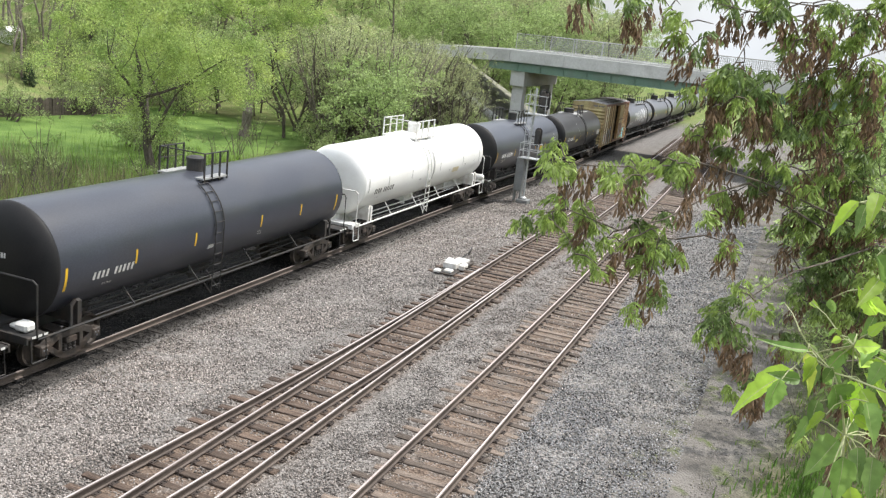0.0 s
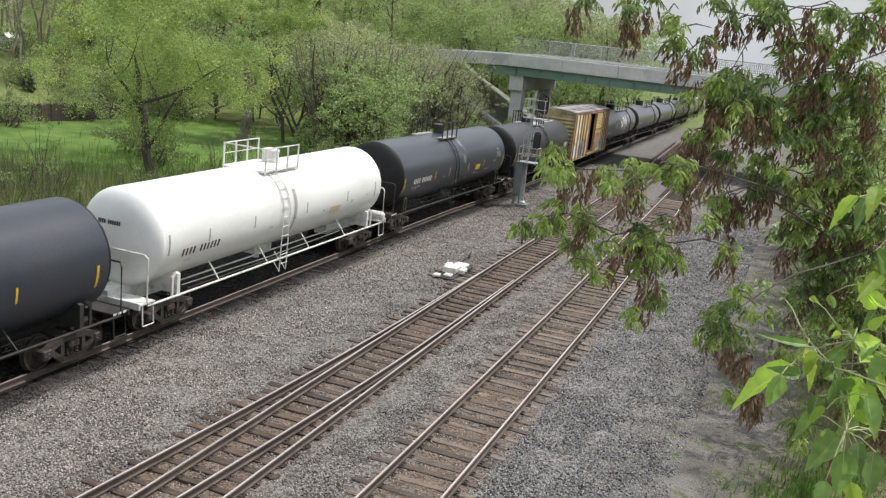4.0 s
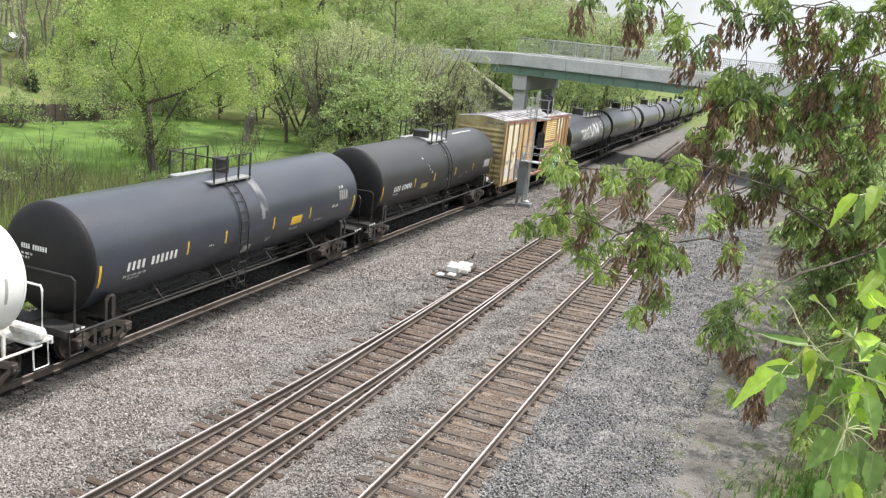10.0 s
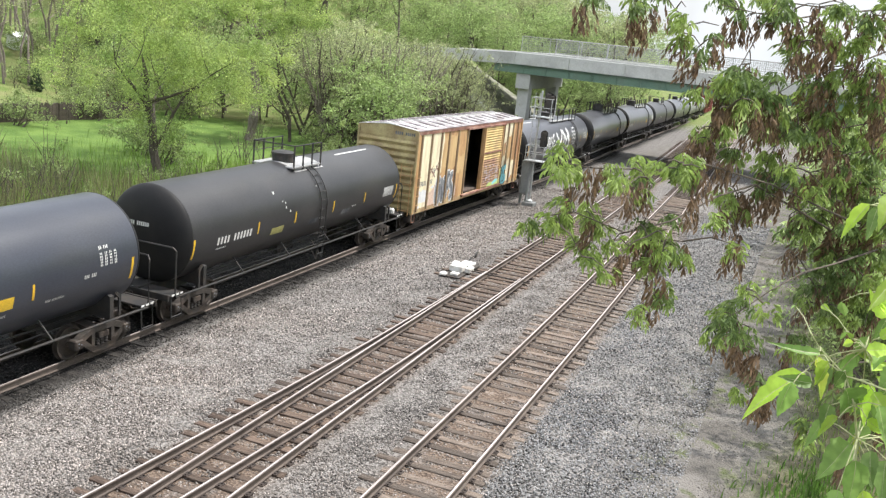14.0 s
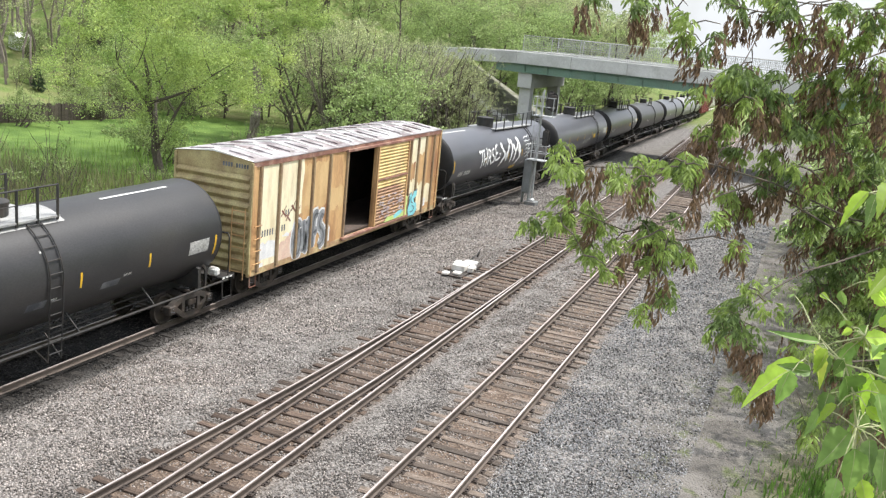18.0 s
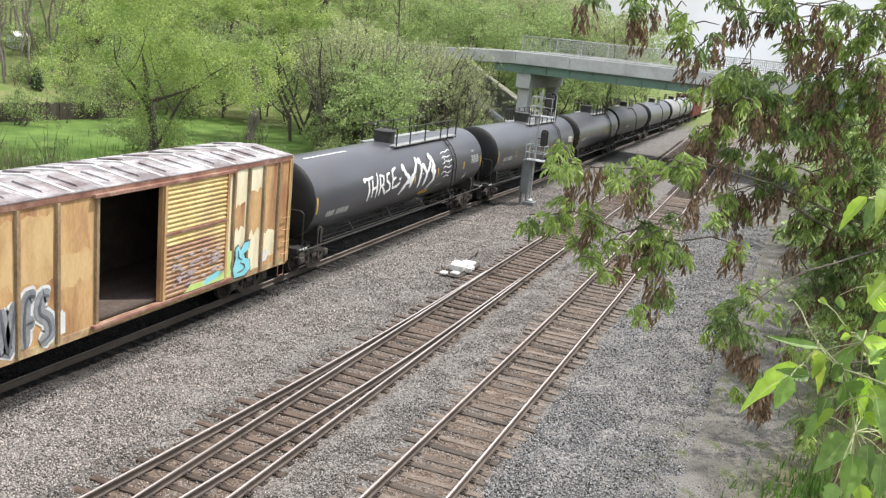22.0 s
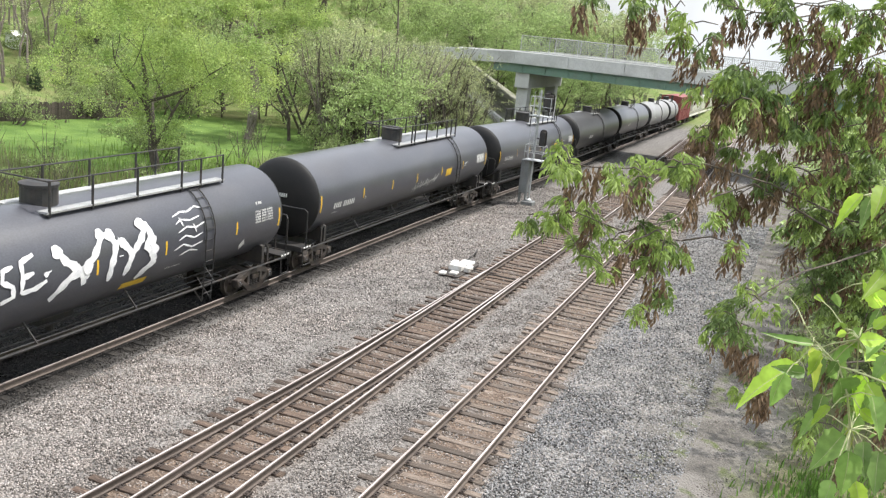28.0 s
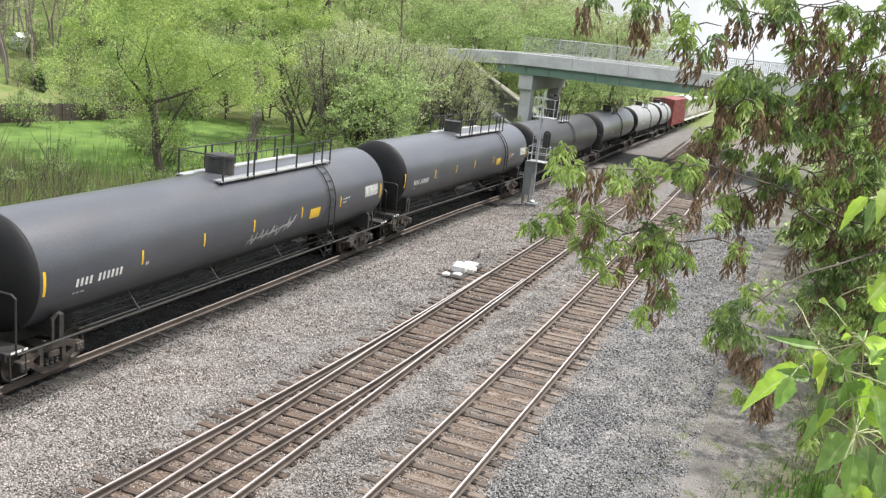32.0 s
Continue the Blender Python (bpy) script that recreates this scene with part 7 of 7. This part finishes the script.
def abutment():
    a = thing("abutment_slope", "pale concrete paved slope below the bridge end", "abutment")
    bm = B()
    plate(bm, [(-31.3, 5.95), (-20.3, .12), (-20.3, -1.5), (-31.3, 5.0)], "y", 74.3, 85.5)
    part("slope", bm, M["stone_slope"], a)
    bm = B()
    plate(bm, [(-31.3, 6.12), (-20.3, .30), (-20.1, .0), (-20.1, -1.5), (-31.3, 5.2)], "y", 73.8, 74.3)
    part("kerb", bm, M["concrete"], a)
    bm = B()
    box(bm, -36, 73.9, 3.0, -33.0, 85.2, 6.7, .05)
    part("back_wall", bm, M["concrete"], a)
    return a


def lawn_fence():
    f = thing("garden_fence", "dark weathered wooden fence behind the lawn", "fence")
    rng = random.Random(5)
    a, b = Vector((-52.5, 44.0, 0)), Vector((-49.5, 59.0, 0))
    n = 60
    bm = B()
    box(bm, -.12, -.07, 0, .12, .12, 1.35)
    base = bpy.data.meshes.new("board")
    bm.to_mesh(base)
    bm.free()
    base.materials.append(M["old_wood"])
    for i in range(n):
        p = a.lerp(b, (i + .5) / n)
        share("board", base, f, pose(p.x, p.y, float(height(p.x, p.y)) - .05 - rng.uniform(0, .12), 0, rng.uniform(-2, 2), 78.7 + rng.uniform(-1, 1)))
    bm = B()
    for z in (.4, 1.0):
        tube(bm, [a + Vector((-.12, 0, z)), b + Vector((-.12, 0, z))], .045, 4)
    part("rail", bm, M["old_wood"], f)
    return f


def garden_shed():
    x, y = -68.5, 65.0
    h = thing("garden_shed", "small white shed with white roof on the wooded slope", "shed", (x, y, float(height(x, y)) - .1))
    bm = B()
    box(bm, -.6, -.7, 0, .6, .7, 1.2)
    part("wall", bm, M["white_wall"], h)
    bm = B()
    plate(bm, [(-.75, 1.15), (0, 1.6), (.75, 1.15), (0, 1.47)], "y", -.82, .82)
    part("roof", bm, M["white_wall"], h)
    bm = B()
    box(bm, -.25, -.73, .05, .25, -.7, 1.05)
    part("door", bm, M["white_metal"], h)
    return h


def small_conifer():
    """A young spruce: straight stem and drooping tiers of dark needles."""
    x, y = -59.4, 58.3
    c = thing("small_conifer", "small dark green conifer on the grassy slope", "tree", (x, y, float(height(x, y)) - .1))
    bm = B()
    tube(bm, [(0, 0, -.2), (0, 0, 1.2), (.03, 0, 2.2)], [.06, .04, .008], 6)
    for k in range(26):
        a, z = 2.4 * k, .25 + 1.75 * k / 26
        r = .62 * (1 - z / 2.35)
        tube(bm, [(0, 0, z), (r * math.cos(a), r * math.sin(a), z - .08)], [.014, .005], 4)
    part("trunk", bm, M["bark"], c)
    nr = np.random.RandomState(29)
    blobs = [(.5 * (1 - z / 2.4) * math.cos(2.4 * k), .5 * (1 - z / 2.4) * math.sin(2.4 * k), z, .30 * (1 - z / 2.6)) for k, z in enumerate(np.linspace(.25, 2.1, 30))]
    v, f = leaf_cloud(nr, blobs, 3600, .05, tuft=.06)
    share("crown", mesh_of("crown", v, f, M["needles"]), c)
    return c


def log_pile():
    """Cut logs thrown in a heap above the fence."""
    x, y = -56.4, 63.4
    p = thing("log_pile", "heap of cut brown logs and brushwood above the fence", "log pile", (x, y, float(height(x, y)) - .1))
    rng = random.Random(31)
    for k in range(22):
        row, col = divmod(k, 8)
        a, ln, r = radians(rng.uniform(40, 75)), rng.uniform(1.2, 2.6), rng.uniform(.09, .19)
        at = Vector((rng.uniform(-.3, .3), (col - 3.5 + .5 * row) * .42, .16 + row * .26))
        d = Vector((math.cos(a), math.sin(a), rng.uniform(-.12, .2))) * ln / 2
        bm = B()
        tube(bm, [at - d, at, at + d], [r, r * .95, r * .85], 8)
        part("log", bm, M["log_wood"], p)
    return p


def blades(name, label, seed, count, where, tall, paint, width=.012):
    """Upright stems with drooping tips, as one spread of growth."""
    rng = np.random.RandomState(seed)
    x, y = where(rng, count)
    z = height(x, y) - .05
    hgt = tall * rng.uniform(.45, 1.15, count)
    a = rng.uniform(0, 2 * np.pi, count)
    lx, ly = rng.normal(0, .16, count) * hgt, rng.normal(0, .16, count) * hgt
    cx, cy = np.cos(a) * width, np.sin(a) * width
    p0 = np.stack([x - cx, y - cy, z], 1)
    p1 = np.stack([x + cx, y + cy, z], 1)
    p2 = np.stack([x + lx * .4 + cx * .8, y + ly * .4 + cy * .8, z + hgt * .6], 1)
    p3 = np.stack([x + lx * .4 - cx * .8, y + ly * .4 - cy * .8, z + hgt * .6], 1)
    p4 = np.stack([x + lx, y + ly, z + hgt], 1)
    v = np.stack([p0, p1, p2, p3, p4], 1).reshape(-1, 3)
    i = np.arange(count)[:, None] * 5
    faces = (i + [0, 1, 2, 3]).tolist() + (i + [3, 2, 4]).tolist()
    return tagged(new(name, mesh_of(name, v.tolist(), faces, M[paint])), label, "grass", kind="stuff")


M["wire"] = mat("weathered_fence_wire", (0.30, 0.31, 0.30), (0.24, 0.25, 0.24), 4, 0.7, 0.1, 0, 40, 0.15)
M["needles"] = mat("dark_conifer_needles", (0.035, 0.065, 0.028), (0.055, 0.09, 0.04), 2, 0.7, 0, 0, 20, 0.25, rand=.5, island=True, see=.15)
M["log_wood"] = mat("brown_cut_logs", (0.16, 0.095, 0.065), (0.25, 0.16, 0.11), 3, 0.9, 0, 0.4, 20, 0.35, rand=.5)
M["old_wood"] = mat("dark_old_wood", (0.060, 0.047, 0.038), (0.10, 0.080, 0.066), 3, 0.9, 0, 0.3, 20, 0.3, rand=.3)
M["white_wall"] = mat("white_house_siding", (0.78, 0.78, 0.76), (0.72, 0.72, 0.70), 2, 0.7, 0, 0.05, 20, 0.05)
M["stone_slope"] = mat("mossy_paved_slope", (0.26, 0.25, 0.22), (0.16, 0.17, 0.11), 1.2, 0.9, 0, 0.4, 8, 0.3)
M["reed"] = mat("dry_reeds", (0.22, 0.19, 0.11), (0.17, 0.215, 0.075), 0.6, 0.8, 0, 0, 5, 0.2, rand=.4, island=True, see=.3)
M["grass"] = mat("fresh_tall_grass", (0.165, 0.28, 0.045), (0.235, 0.345, 0.075), 0.5, 0.7, 0, 0, 5, 0.2, rand=.4, island=True, see=.4)
M["weed"] = mat("fresh_green_weeds", (0.10, 0.20, 0.035), (0.17, 0.29, 0.06), 0.5, 0.7, 0, 0, 5, 0.2, rand=.45, island=True, see=.35)
M["brush"] = mat("grey_dead_brush", (0.24, 0.22, 0.19), (0.32, 0.29, 0.25), 0.8, 0.9, 0, 0, 5, 0.25, rand=.4, island=True)
M["case_grey"] = mat("weathered_grey_cabinet_paint", (0.21, 0.22, 0.22), (0.16, 0.17, 0.17), 3, 0.6, 0, 0.04, 30, 0.15, (1, 1, .4), (0.16, 0.13, 0.11), 0.4, 2)
signal_mast()
switch_machine()
full_size(bridge_fence())
full_size(abutment())
lawn_fence()
garden_shed()
small_conifer()
log_pile()
blades("reeds", "tall dry reeds between the track and the lawn", 61, 4600, lambda r, n: (r.uniform(-40, -24.5, n), r.uniform(22, 37, n)), 1.7, "reed")
blades("rank_grass", "rank green growth between the reeds and the lawn", 69, 9000, lambda r, n: (-23.5 - np.abs(r.normal(0, 7, n)), r.uniform(20, 48, n)), .8, "grass", .018)
blades("tall_grass", "fresh green grass along the far side of the track", 62, 16000, lambda r, n: (-20.8 - np.abs(r.normal(0, 3.2, n)), r.uniform(16, 90, n)), .55, "grass", .014)
blades("dead_brush", "grey dead brush heaped along the ditch", 63, 9000, lambda r, n: (-21.6 - np.abs(r.normal(0, 2.0, n)), r.uniform(34, 86, n)), 1.0, "brush", .013)
blades("embankment_brush", "grey-green brush on the bridge embankment", 65, 7000, lambda r, n: (r.uniform(-38, -23.5, n), r.uniform(73, 83.2, n)), 1.0, "brush", .014)
blades("embankment_grass", "rough grass on the bridge embankment", 66, 7000, lambda r, n: (r.uniform(-39, -23.0, n), r.uniform(71, 83.2, n)), .7, "grass", .016)
blades("verge_weeds", "sparse green weeds on the sandy verge", 64, 5000, lambda r, n: (1.2 + np.abs(r.normal(0, 2.2, n)) - 1.6 * (r.uniform(0, 1, n) < .15), r.uniform(14, 70, n)), .30, "grass", .012)
blades("weed_clump", "bright green weeds growing at the foot of the tree", 67, 2600, lambda r, n: (2.0 + r.normal(0, .75, n), 20.6 + r.normal(0, 1.6, n)), .34, "weed", .022)
blades("verge_tufts", "dry and green tufts on the sandy verge", 68, 900, lambda r, n: (np.repeat(r.uniform(-2.2, .8, 30), 30)[:n] + r.normal(0, .12, n), np.repeat(r.uniform(17, 38, 30), 30)[:n] + r.normal(0, .16, n)), .14, "reed", .008)


# ---- loose ballast ----
def build_stones(seed, count, x0, x1, y0, y1, size, name, label, avoid=True, paint="stone"):
    rng = np.random.RandomState(seed)
    y = y0 * (y1 / y0) ** rng.uniform(0, 1, count)
    x = rng.uniform(x0, x1, count)
    z = height(x, y)
    keep = np.ones(count, bool)
    if avoid:
        for line in (lambda v: main_left(v), lambda v: main_left(v) + GAUGE, lambda v: branch_left(v), lambda v: branch_left(v) + GAUGE, siding_left, lambda v: siding_left(v) + GAUGE):
            keep &= np.abs(x - line(y)) > .09
        # ties stay mostly clear of stones
        for c, half in ((lambda v: .5 * (main_left(v) + branch_left(np.minimum(v, 36))) + .75, 1.35), (lambda v: siding_left(v) + .75, 1.2)):
            off = np.abs(x - c(y))
            keep &= ~((off < half + .1) & (rng.uniform(0, 1, count) < .48))
            z = z - .012 * (off < half + .1)
    x, y, z = x[keep], y[keep], z[keep]
    n = len(x)
    s = size * rng.uniform(.5, 1.25, n) * (1 + .012 * (y - y0))
    octa = np.array([(1, 0, 0), (0, 1, 0), (-1, 0, 0), (0, -1, 0), (0, 0, .8), (0, 0, -.6)])
    v = octa[None] * rng.uniform(.6, 1.25, (n, 6, 1)) * s[:, None, None]
    a = rng.uniform(0, 6.28, n)
    ca, sa = np.cos(a)[:, None], np.sin(a)[:, None]
    v = np.stack([v[..., 0] * ca - v[..., 1] * sa, v[..., 0] * sa + v[..., 1] * ca, v[..., 2] + rng.normal(0, .25, (n, 6)) * s[:, None]], 2)
    v += np.stack([x, y, z + s * .25], 1)[:, None]
    f = np.array([(0, 1, 4), (1, 2, 4), (2, 3, 4), (3, 0, 4), (1, 0, 5), (2, 1, 5), (3, 2, 5), (0, 3, 5)])
    faces = (np.arange(n)[:, None, None] * 6 + f[None]).reshape(-1, 3)
    me = bpy.data.meshes.new(name)
    me.vertices.add(n * 6)
    me.vertices.foreach_set("co", v.reshape(-1))
    me.loops.add(len(faces) * 3)
    me.loops.foreach_set("vertex_index", faces.reshape(-1))
    me.polygons.add(len(faces))
    me.polygons.foreach_set("loop_start", np.arange(0, len(faces) * 3, 3))
    me.materials.append(M[paint])
    me.update(calc_edges=True)
    me.validate()
    return tagged(new(name, me), label, "gravel", kind="stuff")


M["stone"] = mat("crushed_ballast_stone", (0.218, 0.190, 0.170), (0.192, 0.178, 0.167), 0.12, 0.95, 0, 0, 30, 0.3, rand=.68, island=True, spec=.3)
# stone colour lowered for oily dirt and the shade of the cars
M["oily_shaded_stone"] = mat("oily_shade_dark_stone", (0.026, 0.024, 0.022), (0.060, 0.054, 0.049), 0.5, 0.85, 0, 0, 30, 0.3, rand=.7, island=True, spec=.3)
build_stones(71, 120000, -15.9, -5.2, 10.5, 60, .029, "ballast_stones", "loose grey crushed ballast stones")
M["blue_stone"] = mat("blue_grey_ballast_stone", (0.182, 0.184, 0.190), (0.215, 0.210, 0.205), 0.15, 0.95, 0, 0, 30, 0.3, rand=.9, island=True, spec=.3)
build_stones(76, 72000, -5.3, -1.4, 10.5, 60, .027, "ballast_stones", "dark blue-grey ballast beside the siding", True, "blue_stone")
M["pale_stone"] = mat("pale_ballast_stone", (0.42, 0.375, 0.345), (0.35, 0.325, 0.31), 0.3, 0.95, 0, 0, 30, 0.3, rand=.35, island=True, spec=.3)
build_stones(77, 16000, -15.6, -12.6, 11, 46, .028, "pale_stones", "pale pinkish stones in the strip between the tracks", True, "pale_stone")
build_stones(75, 30000, -15.9, -2.0, 10.5, 60, .025, "pale_stones", "pale stones scattered among the ballast", True, "pale_stone")
build_stones(74, 15000, -18.7, -16.0, 12, 60, .028, "ballast_stones", "ballast under and beside the train, darkened for oily dirt and shade", False, "oily_shaded_stone")
build_stones(73, 16000, -2.2, 1.6, 14, 60, .017, "gravel_stones", "small stones strewn on the sandy verge", False)
build_stones(72, 11000, -21.4, -18.6, 14, 50, .036, "ballast_stones", "ballast shoulder beyond the train, darkened for oily dirt and shade", False, "oily_shaded_stone")


# ---- ties, laid last ----
lay_ties(track_1, lambda y: TRACK_1 + float(bend(y)), 8, 120, 0.52, 2.5, 41, (9, 66), None, "oily_shaded_tie")
lay_ties(track_2, lambda y: 0.5 * (main_left(y) + (branch_left(y) if y < 36 else main_left(y))) + GAUGE / 2 - .20, 8, 120, 0.54, lambda y: 2.25 + max(0, float(main_left(y) - branch_left(y))) if y < 36 else 2.3, 42, (9, 66), lambda y: [main_left(y), main_left(y) + GAUGE] + ([branch_left(y), branch_left(y) + GAUGE] if y < 31 else []))
lay_ties(track_3, lambda y: siding_left(y) + GAUGE / 2, 8, 120, 0.56, 2.45, 43, (9, 66), lambda y: [siding_left(y), siding_left(y) + GAUGE], "grey_tie")


# ---- everything that moves ----
def sway(right, up):
    """The shoots nod in the wind: centimetres across and up."""
    return pose(.0093 * right, .0036 * right, .01 * up)


def motions():
    def on_track(y):
        fall, swing = float(grade(y + .5) - grade(y - .5)), float(bend(y + .5) - bend(y - .5))
        return pose(TRACK_1 + float(bend(y)), y, RT + float(grade(y)), math.degrees(math.atan(fall)), 0, -math.degrees(math.atan(swing)))
    for car, y in CARS:
        walk(car, [(t, on_track(y + travel(t))) for t in range(33)])
    spin = [(k * 0.2, math.degrees(travel(k * 0.2) / 0.457)) for k in range(161)]
    for wheel, y in WHEELS:
        walk(wheel, [(t, pose(0, y, .457, -(a % 360))) for t, a in spin])

    walk(sapling, [(0, sway(0.6, -1.4)), (0.5, sway(-0.3, 0.3)), (1, sway(0.2, 0.3)), (1.5, sway(-1.4, -0)), (2, sway(1.3, -0.2)), (2.5, sway(1, 0.2)),
                   (3, sway(0.3, -0.6)), (3.5, sway(0.2, 0.3)), (5.5, sway(1, -0.3)), (6, sway(-0.2, 0.2)), (6.5, sway(0.2, 0.2)), (7, sway(0.3, -0.3)),
                   (7.5, sway(0.3, -0.5)), (8, sway(-0.3, -0)), (8.5, sway(-0.2, 0.5)), (9, sway(-0.5, -0.8)), (9.5, sway(-0.5, -0.2)), (10, sway(-0.5, 0.2)),
                   (10.5, sway(0.2, -2.1)), (11, sway(0.8, -2.4)), (11.5, sway(1.3, -0.5)), (12, sway(1.3, -1.6)), (12.5, sway(1.8, -1.6)), (13, sway(1.1, -0.6)),
                   (13.5, sway(1.9, -1.6)), (14, sway(1.4, -1.6)), (14.5, sway(0.8, -0.8)), (16.5, sway(-0.2, -0)), (17, sway(-0.2, -0.8)), (17.5, sway(0.3, -0.6)),
                   (18, sway(0.3, 0.3)), (18.5, sway(0.5, -0.6)), (19, sway(0.5, -0)), (19.5, sway(0.2, -0.3)), (20, sway(0.5, -0.5)), (20.5, sway(0.8, 0.2)),
                   (21, sway(1, -0.6)), (21.5, sway(1.1, -0.8)), (22, sway(0.6, -0.5)), (22.5, sway(0.2, -0.2)), (23, sway(-0.2, -0.3)), (23.5, sway(0.2, -0.5)),
                   (24, sway(0.3, -0.3)), (24.5, sway(0.2, -0.5)), (25, sway(0.2, -0.2)), (25.5, sway(0, -0.3)), (27.5, sway(0, -0.3)), (28, sway(0, -0)),
                   (28.5, sway(0.3, -0.3)), (29, sway(-0.2, -0.2)), (29.5, sway(0.2, 0)), (30, sway(0.2, 0)), (30.5, sway(0.2, -0.5)), (31, sway(-0.2, -0.2)),
                   (31.5, sway(0.3, -0.3)), (32, sway(0.2, -0.3))])


motions()
